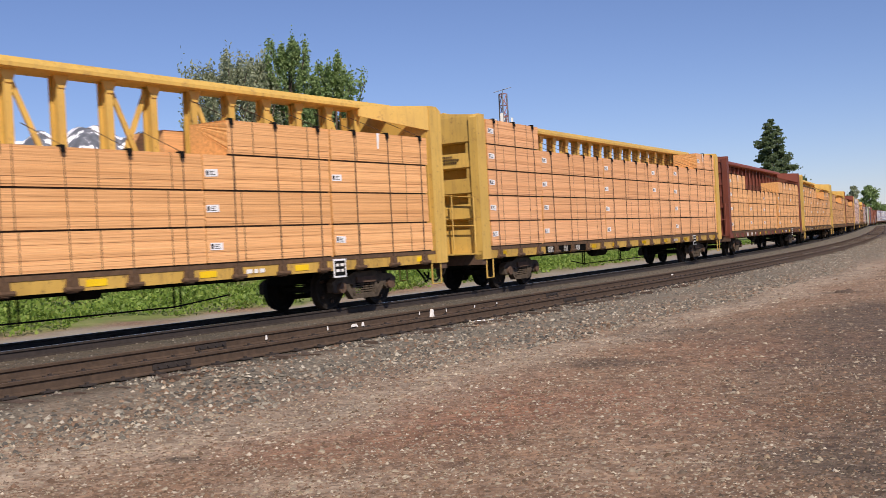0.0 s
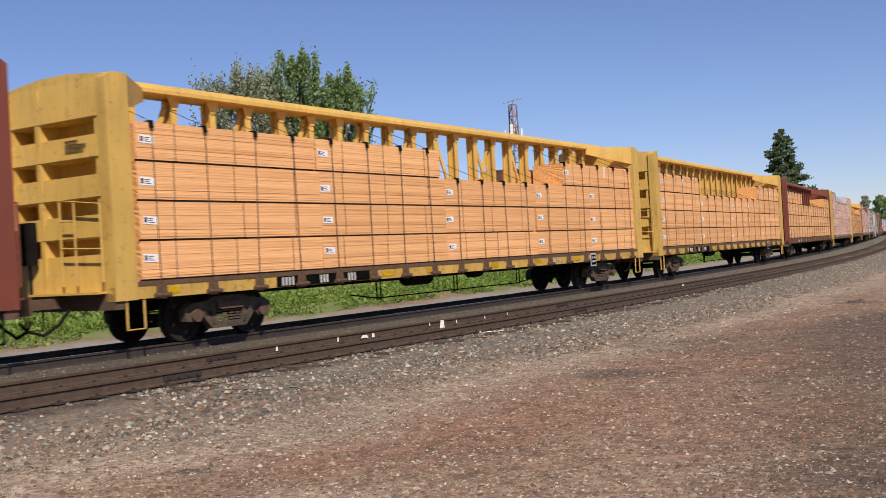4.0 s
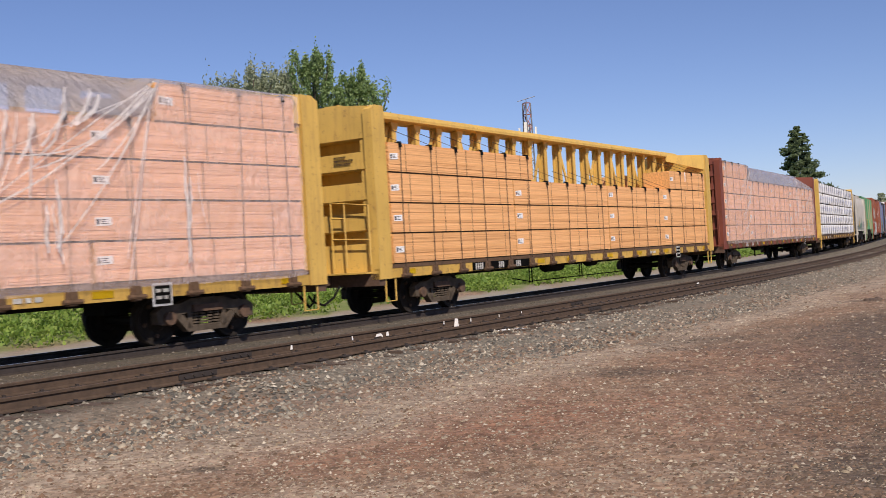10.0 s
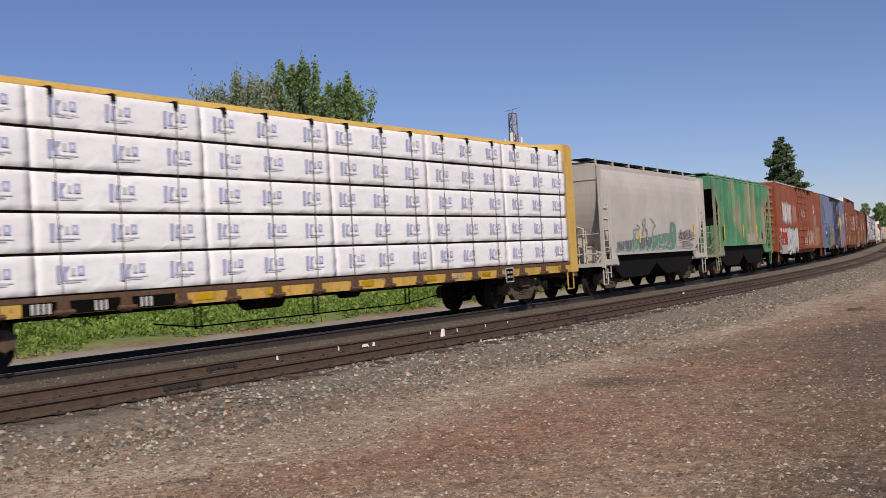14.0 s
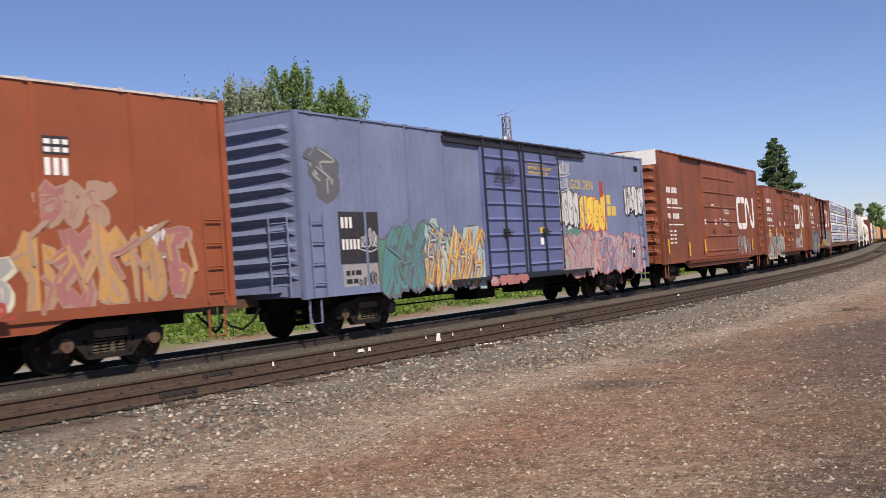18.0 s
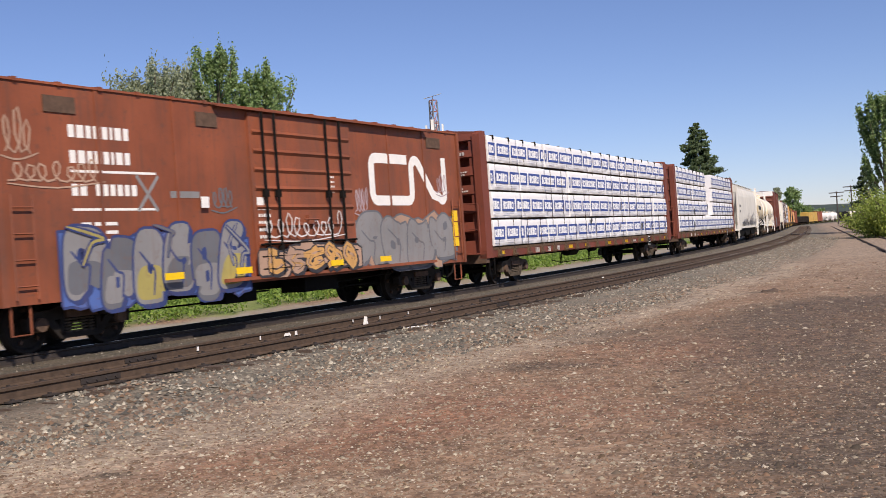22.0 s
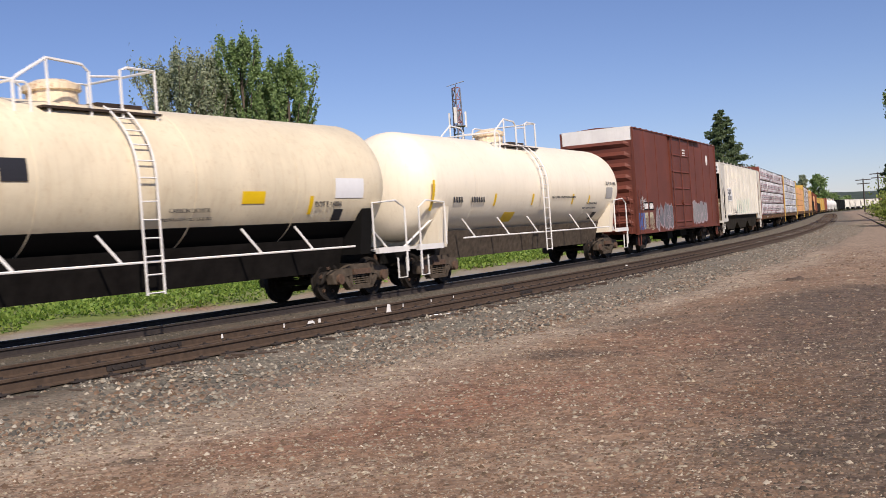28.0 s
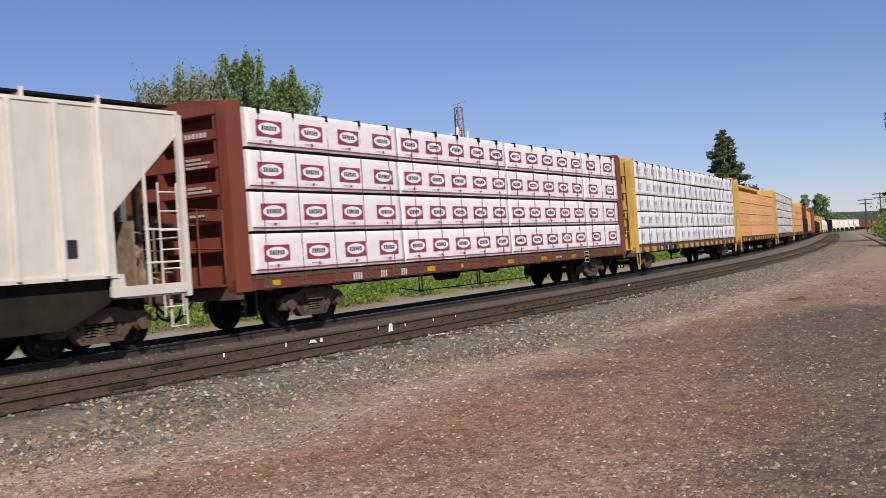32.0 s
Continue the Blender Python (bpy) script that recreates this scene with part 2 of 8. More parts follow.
# ---- mesh kit ----
class Solid:
    """Collects boxes, prisms and tubes into one mesh."""

    def __init__(self):
        self.v, self.f, self.m = [], [], []

    def add(self, verts, faces, mi=0):
        o = len(self.v)
        self.v += [tuple(p) for p in verts]
        self.f += [tuple(i + o for i in q) for q in faces]
        self.m += [mi] * len(faces)
        return self

    def box(self, x0, x1, y0, y1, z0, z1, mi=0):
        return self.add([(x0, y0, z0), (x1, y0, z0), (x1, y1, z0), (x0, y1, z0), (x0, y0, z1), (x1, y0, z1), (x1, y1, z1), (x0, y1, z1)],
                        [(0, 3, 2, 1), (4, 5, 6, 7), (0, 1, 5, 4), (1, 2, 6, 5), (2, 3, 7, 6), (3, 0, 4, 7)], mi)

    def prism(self, outline, axis, lo, hi, mi=0):
        """Extrude a 2-D outline along an axis ('x': outline in y,z; 'y': in x,z; 'z': in x,y)."""
        n = len(outline)
        put = {"x": lambda a, b, c: (c, a, b), "y": lambda a, b, c: (a, c, b), "z": lambda a, b, c: (a, b, c)}[axis]
        verts = [put(a, b, lo) for a, b in outline] + [put(a, b, hi) for a, b in outline]
        faces = [tuple(range(n - 1, -1, -1)), tuple(range(n, 2 * n))] + [(i, (i + 1) % n, n + (i + 1) % n, n + i) for i in range(n)]
        return self.add(verts, faces, mi)

    def tube(self, pts, r, seg=6, mi=0):
        pts, r = [Vector([float(c) for c in p]) for p in pts], float(r)
        verts, faces = [], []
        for i, p in enumerate(pts):
            d = (pts[min(i + 1, len(pts) - 1)] - pts[max(i - 1, 0)]).normalized()
            a = d.orthogonal().normalized() if i == 0 else (a - d * a.dot(d)).normalized()
            b = d.cross(a)
            verts += [p + r * (a * math.cos(t) + b * math.sin(t)) for t in [2 * math.pi * k / seg for k in range(seg)]]
        for i in range(len(pts) - 1):
            faces += [(i * seg + k, i * seg + (k + 1) % seg, (i + 1) * seg + (k + 1) % seg, (i + 1) * seg + k) for k in range(seg)]
        faces += [tuple(range(seg - 1, -1, -1)), tuple(range(len(verts) - seg, len(verts)))]
        return self.add(verts, faces, mi)

    def lathe(self, prof, axis_at, seg=20, mi=0, axis="y"):
        """Revolve (distance along axis, radius) pairs."""
        verts, faces = [], []
        ax, ay, az = axis_at
        for d, r in prof:
            for k in range(seg):
                t = 2 * math.pi * k / seg
                c, s = r * math.cos(t), r * math.sin(t)
                verts.append({"y": (ax + c, ay + d, az + s), "x": (ax + d, ay + c, az + s), "z": (ax + c, ay + s, az + d)}[axis])
        n = len(prof)
        for i in range(n - 1):
            faces += [(i * seg + k, i * seg + (k + 1) % seg, (i + 1) * seg + (k + 1) % seg, (i + 1) * seg + k) for k in range(seg)]
        faces += [tuple(range(seg)), tuple(range(n * seg - 1, (n - 1) * seg - 1, -1))]
        return self.add(verts, faces, mi)

    def mesh(self, name, mats, smooth=False):
        me = bpy.data.meshes.new(name)
        me.from_pydata(self.v, [], self.f)
        for mt in mats if isinstance(mats, (list, tuple)) else [mats]:
            me.materials.append(M[mt])
        if any(self.m):
            me.polygons.foreach_set("material_index", self.m)
        bm = bmesh.new()
        bm.from_mesh(me)
        bmesh.ops.recalc_face_normals(bm, faces=bm.faces)
        bm.to_mesh(me)
        bm.free()
        if smooth:
            me.polygons.foreach_set("use_smooth", [True] * len(me.polygons))
        me.update()
        return me


def part(name, shape, mats, parent, label="", at=None, smooth=False):
    """One mesh object under a thing or a part; shape: a Solid or a finished mesh."""
    me = shape.mesh(name, mats, smooth) if isinstance(shape, Solid) else shape
    ob = new(name, me)
    ob.parent = parent
    if at is not None:
        ob.matrix_basis = at
    if label:
        tagged(ob, label)
    return ob


# ---- the line of the track: heading (degrees right of +y) against distance s ----
KNOT_S = np.array([-700, -60, -20, 10, 40, 70, 100, 140, 190, 290, 390, 480, 700, 1500.0])
KNOT_H = np.radians([52, 42.16, 35.44, 30.4, 25.39, 21.74, 20.02, 19.58, 19.18, 18.78, 22.26, 27.24, 39.44, 41.0])
SPEED, D0, SIDE_OFF, GAUGE = 15.489, 16.083, -4.243, 0.7525
SS = np.arange(-700, 1501, 2.0)
HH = np.convolve(np.pad(np.interp(SS, KNOT_S, KNOT_H), 5, mode="edge"), np.ones(11) / 11, "valid")
XX = np.concatenate([[0], np.cumsum(np.sin(HH[1:]) + np.sin(HH[:-1]))])
YY = np.concatenate([[0], np.cumsum(np.cos(HH[1:]) + np.cos(HH[:-1]))])
ZERO = int(np.argmin(abs(SS)))
XX += -XX[ZERO] - D0 * math.cos(HH[ZERO])
YY += -YY[ZERO] + D0 * math.sin(HH[ZERO])


def on_line(s, off=0.0, z=0.0):
    """Point at distance s along the line, off metres to its far side, and the heading there."""
    h = np.interp(s, SS, HH)
    return np.interp(s, SS, XX) - math.cos(h) * off, np.interp(s, SS, YY) + math.sin(h) * off, z, h


def line_pose(s, off=0.0, z=0.0, turn=0.0):
    x, y, z, h = on_line(s, off, z)
    return pose(x, y, z, 0, 0, 90 - math.degrees(h) + turn)


def off_line(px, py):
    """Signed distance of points from the line (numpy)."""
    sel = (SS > -160) & (SS < 760)
    cx, cy, ch, cs = XX[sel], YY[sel], HH[sel], SS[sel]
    out_o, out_s = np.empty(len(px)), np.empty(len(px))
    for i in range(0, len(px), 4000):
        dx, dy = px[i:i + 4000, None] - cx, py[i:i + 4000, None] - cy
        k = np.argmin(dx * dx + dy * dy, 1)
        r = np.arange(len(k))
        ddx, ddy = dx[r, k], dy[r, k]
        out_o[i:i + 4000] = -np.cos(ch[k]) * ddx + np.sin(ch[k]) * ddy
        out_s[i:i + 4000] = cs[k] + np.sin(ch[k]) * ddx + np.cos(ch[k]) * ddy
        far = np.abs(ddx * np.sin(ch[k]) + ddy * np.cos(ch[k])) > 3
        out_o[i:i + 4000][far] = np.sign(out_o[i:i + 4000][far] + 1e-9) * np.hypot(ddx, ddy)[far]
    return out_o, out_s


def ground_z(o):
    """Height of the ground against the offset from the line: gravel lot, ballast bed of two tracks, ditch and field."""
    return np.interp(o, [-60, -9.0, -6.9, -6.0, -2.2, -1.9, 1.9, 3.2, 6.0, 9.0, 60], [-0.42, -0.30, -0.26, -0.185, -0.20, -0.16, -0.16, -0.42, -0.50, -0.36, -0.30])


# ---- ground ----
def patch(px, py, cx, cy, rx, ry, turn, wob, k=1.0):
    """Soft-edged ragged patch of soil."""
    c, q = math.cos(radians(turn)), math.sin(radians(turn))
    a, b = (px - cx) * c + (py - cy) * q, -(px - cx) * q + (py - cy) * c
    return np.clip(1.45 - np.hypot(a / rx, b / ry) + wob * .9, 0, 1) * k


def soil(px, py, o, s):
    """Shares of dark oily, pale trodden, reddish and rusty orange earth on the lot; dark also holds lens falloff at the
    right.
    """
    wob = np.array([noise.noise((x * .35, y * .35, 2.0)) + .5 * noise.noise((x * 1.3, y * 1.3, 5.0)) for x, y in zip(px, py)])
    pt = lambda *a: patch(px, py, *a[:5], wob, *a[5:])
    # real dark soil; right-hand patches also paint in the lens's corner falloff
    dark = np.maximum.reduce([pt(2.5, 7.2, .8, .8, 0, .8), pt(4.9, 17.4, 2.6, 2.2, 30, .75), pt(7.2, 20.0, 2.6, 1.6, 20, .8), pt(5.0, 13.0, 1.6, 3.4, -15, .7),
                              pt(1.2, 13.5, .7, .45, 10, .7), pt(3.4, 9.0, .8, 2.4, -18, .6), pt(-3.75, 10.2, .55, .10, 25, .8), pt(-2.77, 8.35, .2, .12, 20, .9), pt(7.6, 24.8, .35, .25, 0, .9), pt(3.6, 7.4, 1.6, 1.4, 0, .55), pt(6.2, 11.5, 2.2, 2.6, 0, .45),
                              np.clip(-(o + 11.6) / 3.0, 0, 1) * .8 * np.clip((px - .6) / 2.0, 0, 1)])
    light = np.clip(1.1 - np.abs(o + 8.7 + wob * .7) / 1.2, 0, 1) * .9 * (s > 1) * (s < 40)
    light = np.maximum.reduce([light, pt(-1.4, 7.2, .9, .5, 0, .6), pt(-3.2, 9.7, 1.2, .9, 30, .7), pt(.6, 7.4, 1.0, .5, 0, .25)])
    red = np.maximum.reduce([pt(-1.5, 12.0, 2.0, 1.0, 25, .85), pt(-.2, 10.4, 1.7, 1.5, 0, .75), pt(-1.8, 8.8, 1.4, .9, 10, .6), pt(1.6, 9.6, 1.2, 1.2, 0, .55), pt(3.4, 14.5, 2.0, 1.6, 10, .5), pt(9.5, 19.5, 3, 1.8, 20, .6)])
    rust = np.maximum.reduce([pt(2.85, 9.8, .75, 1.0, -25, .75), pt(5.2, 19.6, .9, .6, 0, .3), pt(1.5, 18.2, .6, .6, 0, .35), pt(7.8, 16.8, 1.6, 1.0, 15, .5)])
    return dark, light, red, rust, wob


def ground_material():
    m, nt, b, vec = base_mat("gravel_ground", 0.95)
    def attribute(name):
        at = nt.nodes.new("ShaderNodeAttribute")
        at.attribute_name = name
        sep = nt.nodes.new("ShaderNodeSeparateColor")
        nt.links.new(at.outputs["Color"], sep.inputs[0])
        return sep.outputs[0], sep.outputs[1], sep.outputs[2], at.outputs["Alpha"]
    def cells(scale):
        v = nt.nodes.new("ShaderNodeTexVoronoi")
        v.inputs["Scale"].default_value = scale
        nt.links.new(vec, v.inputs["Vector"])
        return v
    bed, field, pale_, oily = attribute("zone")
    dark, light, red, rust = attribute("soil")
    big = noise_tex(nt, vec, 0.16, 5, 0.55)
    mid = noise_tex(nt, vec, 1.1, 6, 0.65)
    clumps = noise_tex(nt, vec, 5.0, 5, 0.6)
    fine = noise_tex(nt, vec, 26, 6, 0.7)
    grit, vor = cells(21), cells(38)
    lot = ramp(nt, big, [(0.36, (0.182, 0.112, 0.068)), (0.5, (0.228, 0.141, 0.086)), (0.62, (0.272, 0.18, 0.115))])
    lot = mixed(nt, ramp(nt, mid, [(0.42, (0, 0, 0)), (0.7, (0.4,) * 3)]), lot, (0.285, 0.197, 0.13))
    lot = mixed(nt, red, lot, (0.215, 0.103, 0.060))
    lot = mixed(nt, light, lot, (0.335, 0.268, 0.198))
    lot = mixed(nt, rust, lot, (0.25, 0.115, 0.042))
    lot = mixed(nt, dark, lot, (0.072, 0.053, 0.037))
    lot = mixed(nt, 1.0, lot, ramp(nt, clumps, [(0.36, (0.66, 0.63, 0.60)), (0.5, (1, 1, 1)), (0.64, (1.25, 1.22, 1.18))]), "MULTIPLY")
    lot = mixed(nt, 1.0, lot, ramp(nt, grit.outputs["Color"], [(0.2, (0.68, 0.65, 0.62)), (0.5, (1, 1, 1)), (0.85, (1.3, 1.3, 1.3))]), "MULTIPLY")
    lot = mixed(nt, ramp(nt, vor.outputs["Color"], [(0.72, (0, 0, 0)), (0.88, (0.5,) * 3)]), lot, mixed(nt, 0.5, lot, (0.55, 0.46, 0.36)))
    bal = ramp(nt, fine, [(0.3, (0.078, 0.070, 0.053)), (0.55, (0.165, 0.148, 0.112)), (0.75, (0.27, 0.245, 0.185))])
    bal = mixed(nt, 1.0, bal, ramp(nt, grit.outputs["Color"], [(0.2, (0.6, 0.6, 0.6)), (0.5, (1, 1, 1)), (0.85, (1.4, 1.38, 1.35))]), "MULTIPLY")
    bal = mixed(nt, ramp(nt, mid, [(0.45, (0, 0, 0)), (0.7, (0.6,) * 3)]), bal, (0.24, 0.175, 0.125))
    # dark oily bed, with the shade beneath the train deepened in its colour
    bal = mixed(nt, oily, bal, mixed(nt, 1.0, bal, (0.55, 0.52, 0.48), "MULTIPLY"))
    gr = ramp(nt, mid, [(0.3, (0.10, 0.145, 0.028)), (0.5, (0.165, 0.20, 0.05)), (0.72, (0.26, 0.25, 0.10))])
    pale = ramp(nt, fine, [(0.3, (0.22, 0.20, 0.155)), (0.7, (0.36, 0.33, 0.27))])
    c = mixed(nt, bed, lot, bal)
    c = mixed(nt, field, c, gr)
    c = mixed(nt, pale_, c, pale)
    nt.links.new(c, b.inputs["Base Color"])
    add_bump(nt, b, mixed(nt, 0.5, fine, grit.outputs["Distance"]), 0.5, 0.03)
    return m


M["ground"] = ground_material()
M["rail_side"] = plain("rusty_rail", (0.085, 0.055, 0.036), 0.75, 0.3, 9, 0.2, 0.2)
M["rail_dark"] = plain("dark_rail", (0.045, 0.035, 0.03), 0.7, 0.3, 9, 0.2, 0.2)
M["rail_head"] = plain("polished_rail_head", (0.42, 0.39, 0.36), 0.28, 0.1, 20, 0.9)
M["tie"] = plain("weathered_tie", (0.085, 0.058, 0.042), 0.9, 0.35, 9, 0, 0.5)


def stone_mat(name, stops):
    """Loose stones, each of its own tone."""
    m, nt, b, vec = base_mat(name, 0.92)
    geo = nt.nodes.new("ShaderNodeNewGeometry")
    c = ramp(nt, geo.outputs["Random Per Island"], stops)
    c = mixed(nt, 1.0, c, ramp(nt, noise_tex(nt, vec, 30, 4), [(0.3, (0.8, 0.8, 0.8)), (0.7, (1.15, 1.15, 1.15))]), "MULTIPLY")
    nt.links.new(c, b.inputs["Base Color"])
    return m


M["pebble"] = stone_mat("lot_pebble", [(0.0, (0.10, 0.066, 0.038)), (0.3, (0.19, 0.113, 0.070)), (0.55, (0.25, 0.163, 0.105)), (0.78, (0.28, 0.235, 0.17)), (0.93, (0.35, 0.29, 0.205)), (1.0, (0.52, 0.45, 0.35))])
M["pebble_dark"] = stone_mat("dark_pebble", [(0.0, (0.055, 0.043, 0.03)), (0.5, (0.095, 0.068, 0.046)), (0.92, (0.155, 0.118, 0.084)), (1.0, (0.32, 0.27, 0.2))])
M["pebble_pale"] = stone_mat("pale_pebble", [(0.0, (0.23, 0.175, 0.11)), (0.5, (0.38, 0.305, 0.20)), (1.0, (0.56, 0.49, 0.38))])
M["ballast_stone"] = stone_mat("grey_ballast_stone", [(0.0, (0.06, 0.055, 0.046)), (0.4, (0.13, 0.12, 0.097)), (0.7, (0.22, 0.195, 0.15)), (0.9, (0.32, 0.285, 0.22)), (1.0, (0.5, 0.45, 0.36))])
M["ballast_oily"] = stone_mat("oily_ballast_stone", [(0.0, (0.045, 0.038, 0.03)), (0.6, (0.105, 0.09, 0.07)), (1.0, (0.22, 0.195, 0.155))])


def build_ground():
    rad = [0.0] + list(np.geomspace(1.2, 4.2, 22)[:-1]) + list(np.geomspace(4.2, 45, 130)[:-1]) + list(np.geomspace(45, 4300, 60))
    ang = np.concatenate([np.linspace(-0.75, 0.75, 260), np.linspace(0.75, 2 * math.pi - 0.75, 92)[1:-1]])
    na = len(ang)
    px = np.concatenate([[0.0]] + [r * np.sin(ang) for r in rad[1:]])
    py = np.concatenate([[0.0]] + [r * np.cos(ang) for r in rad[1:]])
    o, s = off_line(px, py)
    z = ground_z(o)
    r = np.hypot(px, py)
    z = z + np.array([0.05 * noise.noise((x * 0.5, y * 0.5, 0.3)) for x, y in zip(px, py)]) * np.clip(np.abs(o + 2.1) - 4.5, 0, 1) * (r < 300)
    z = z + np.array([0.022 * noise.noise((x * 2.1, y * 2.1, 1.3)) for x, y in zip(px, py)]) * np.clip(np.abs(o + 2.1) - 3.6, 0, 1) * (r < 60)
    verts = list(zip(px.tolist(), py.tolist(), z.tolist()))
    faces = [(0, 1 + (k + 1) % na, 1 + k) for k in range(na)]
    for i in range(len(rad) - 2):
        a = 1 + i * na
        faces += [(a + k, a + (k + 1) % na, a + na + (k + 1) % na, a + na + k) for k in range(na)]
    me = bpy.data.meshes.new("ground")
    me.from_pydata(verts, [], faces)
    me.materials.append(M["ground"])
    near = r < 60
    tones = [np.zeros(len(o)) for _ in range(5)]
    for full, some in zip(tones, soil(px[near], py[near], o[near], s[near])):
        full[near] = some
    dark, light, red, rust, wob = tones
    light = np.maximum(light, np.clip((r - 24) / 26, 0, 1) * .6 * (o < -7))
    bal = np.clip((o + 8.8 + wob * 1.5) / 2.4, 0, 1) * np.clip((3.6 - o + wob) / 0.8, 0, 1)
    pale = np.clip((o - 4.6 + wob) / 1.0, 0, 1) * np.clip((8.2 - o + wob * 2) / 1.2, 0, 1) * 0.9
    grass = np.clip((o - 7.6 + wob * 1.6) / 1.2, 0, 1) + np.clip((-o - 60) / 40, 0, 1) * 0
    col = me.color_attributes.new("zone", "FLOAT_COLOR", "POINT")
    # last channel: darkening of the bed, weaker with distance from the viewer
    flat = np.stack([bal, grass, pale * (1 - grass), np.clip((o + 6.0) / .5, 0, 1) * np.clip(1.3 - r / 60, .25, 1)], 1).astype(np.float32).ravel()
    col.data.foreach_set("color", flat)
    sc = me.color_attributes.new("soil", "FLOAT_COLOR", "POINT")
    sc.data.foreach_set("color", np.stack([dark, light, red, rust], 1).astype(np.float32).ravel())
    me.polygons.foreach_set("use_smooth", [True] * len(me.polygons))
    tagged(new("ground", me), "brown gravel lot, grey ballast and rough grass beside the railway", "ground", kind="structure")


RAIL = [(-0.07, -0.17), (0.07, -0.17), (0.07, -0.155), (0.014, -0.135), (0.012, -0.05), (0.036, -0.035), (0.037, -0.004), (0.03, 0.0), (-0.03, 0.0),
        (-0.037, -0.004), (-0.036, -0.035), (-0.012, -0.05), (-0.014, -0.135), (-0.07, -0.155)]


def rail_mesh(place, s0, s1, side_mat, head_mat):
    n = len(RAIL)
    steps = np.concatenate([np.arange(s0, min(s1, 200), 1.5), np.arange(max(200, s0), s1 + 1, 6.0)]) if s1 > 200 else np.arange(s0, s1 + 1, 1.5)
    verts, faces, mi = [], [], []
    for s in steps:
        x, y, z, h = place(s)
        for a, b in RAIL:
            verts.append((x - math.cos(h) * a, y + math.sin(h) * a, z + b))
    for i in range(len(steps) - 1):
        for k in range(n):
            faces.append((i * n + k, i * n + (k + 1) % n, (i + 1) * n + (k + 1) % n, (i + 1) * n + k))
            mi.append(1 if k == 7 else 0)
    me = bpy.data.meshes.new("rail")
    me.from_pydata(verts, [], faces)
    me.materials.append(M[side_mat])
    me.materials.append(M[head_mat])
    me.polygons.foreach_set("material_index", mi)
    bm = bmesh.new()
    bm.from_mesh(me)
    bmesh.ops.recalc_face_normals(bm, faces=bm.faces)
    bm.to_mesh(me)
    bm.free()
    return me


def build_tracks():
    main = tagged(new("main_track"), "polished steel rails on dark ties in grey ballast", "railway track", kind="structure")
    side = tagged(new("side_track"), "rusty steel rails on weathered ties beside the main track", "railway track", kind="structure")
    spur = tagged(new("spur_track"), "rusty rails running across the gravel lot", "railway track", kind="structure")
    for g in (-GAUGE, GAUGE):
        part("rail", rail_mesh(lambda s: on_line(s, g), -120, 760, "rail_dark", "rail_head"), None, main)
        part("rail", rail_mesh(lambda s: on_line(s, SIDE_OFF + g), -60, 300, "rail_side", "rail_side"), None, side)

    def spur_line(s, off=0.0):
        h = radians(19.6)
        return 10.0 + math.sin(h) * s + math.cos(h) * off, 20.0 + math.cos(h) * s - math.sin(h) * off, -0.215, h
    for g in (-GAUGE, GAUGE):
        part("rail", rail_mesh(lambda s: spur_line(s, 0.75 + g), 4, 226, "rail_side", "rail_side"), None, spur)
    tie = Solid().box(-0.115, 0.115, -1.3, 1.3, -0.33, -0.172)
    tme = tie.mesh("tie", "tie")
    rnd = random.Random(4)
    for i in range(290):
        part("tie", tme, None, side, at=line_pose(4 + i * 0.53 + rnd.uniform(-.03, .03), SIDE_OFF + rnd.uniform(-.06, .06), rnd.uniform(-0.035, 0.0), rnd.uniform(-1, 1)))
    # bolted joint bars, spikes in the tie plates, splintered ends of ties that stand out of the ballast
    bar = Solid().prism([(-.33, -.125), (.33, -.125), (.33, -.055), (-.33, -.055)], "y", -.026, -.012)
    for k in range(4):
        bar.lathe([(-.045, .016), (-.02, .016)], (-.24 + k * .16, 0, -.09), 6)
    bme = bar.mesh("joint_bar", "rail_dark")
    for sj, g in ((11.2, GAUGE), (9.1, -GAUGE), (22.9, GAUGE), (20.8, -GAUGE)):
        part("joint_bar", bme, None, side, at=line_pose(sj, SIDE_OFF + g))
    spike = Solid().box(-.02, .02, -.115, -.075, -.17, -.135).box(-.10, .10, -.16, .16, -.176, -.158)
    spm = spike.mesh("tie_plate", "rail_dark")
    for i in range(70):
        for g in (-GAUGE, GAUGE):
            part("tie_plate", spm, None, side, at=line_pose(4 + i * .53, SIDE_OFF + g, .004))
    for i in range(52):
        q = line_pose(4.1 + i * .53 + rnd.uniform(-.05, .05), SIDE_OFF - 1.28 + rnd.uniform(-.16, .05), -.19 + rnd.uniform(-.02, .025), rnd.uniform(-6, 6))
        sp = Solid()
        for k in range(3):
            x = -.10 + k * .07
            l = rnd.uniform(.05, .32)
            sp.prism([(x, 0), (x + .06, 0), (x + .045 + rnd.uniform(-.02, .02), -l), (x + .01, -l)], "z", -.06, rnd.uniform(.0, .035))
        part("tie_end", sp, "tie", side, at=q)
    sm = Solid()
    for i in range(420):
        m = line_pose(-20 + i * 0.53, rnd.uniform(-.05, .05), rnd.uniform(-0.012, 0.008))
        sm.add([m @ Vector(p) for p in tie.v], tie.f)
    for i in range(260):
        m = line_pose(158 + i * 0.53, SIDE_OFF + rnd.uniform(-.06, .06), rnd.uniform(-.03, 0))
        sm.add([m @ Vector(p) for p in tie.v], tie.f)
    tagged(part("ties", sm, "tie", main), kind="stuff")


build_ground()
build_tracks()


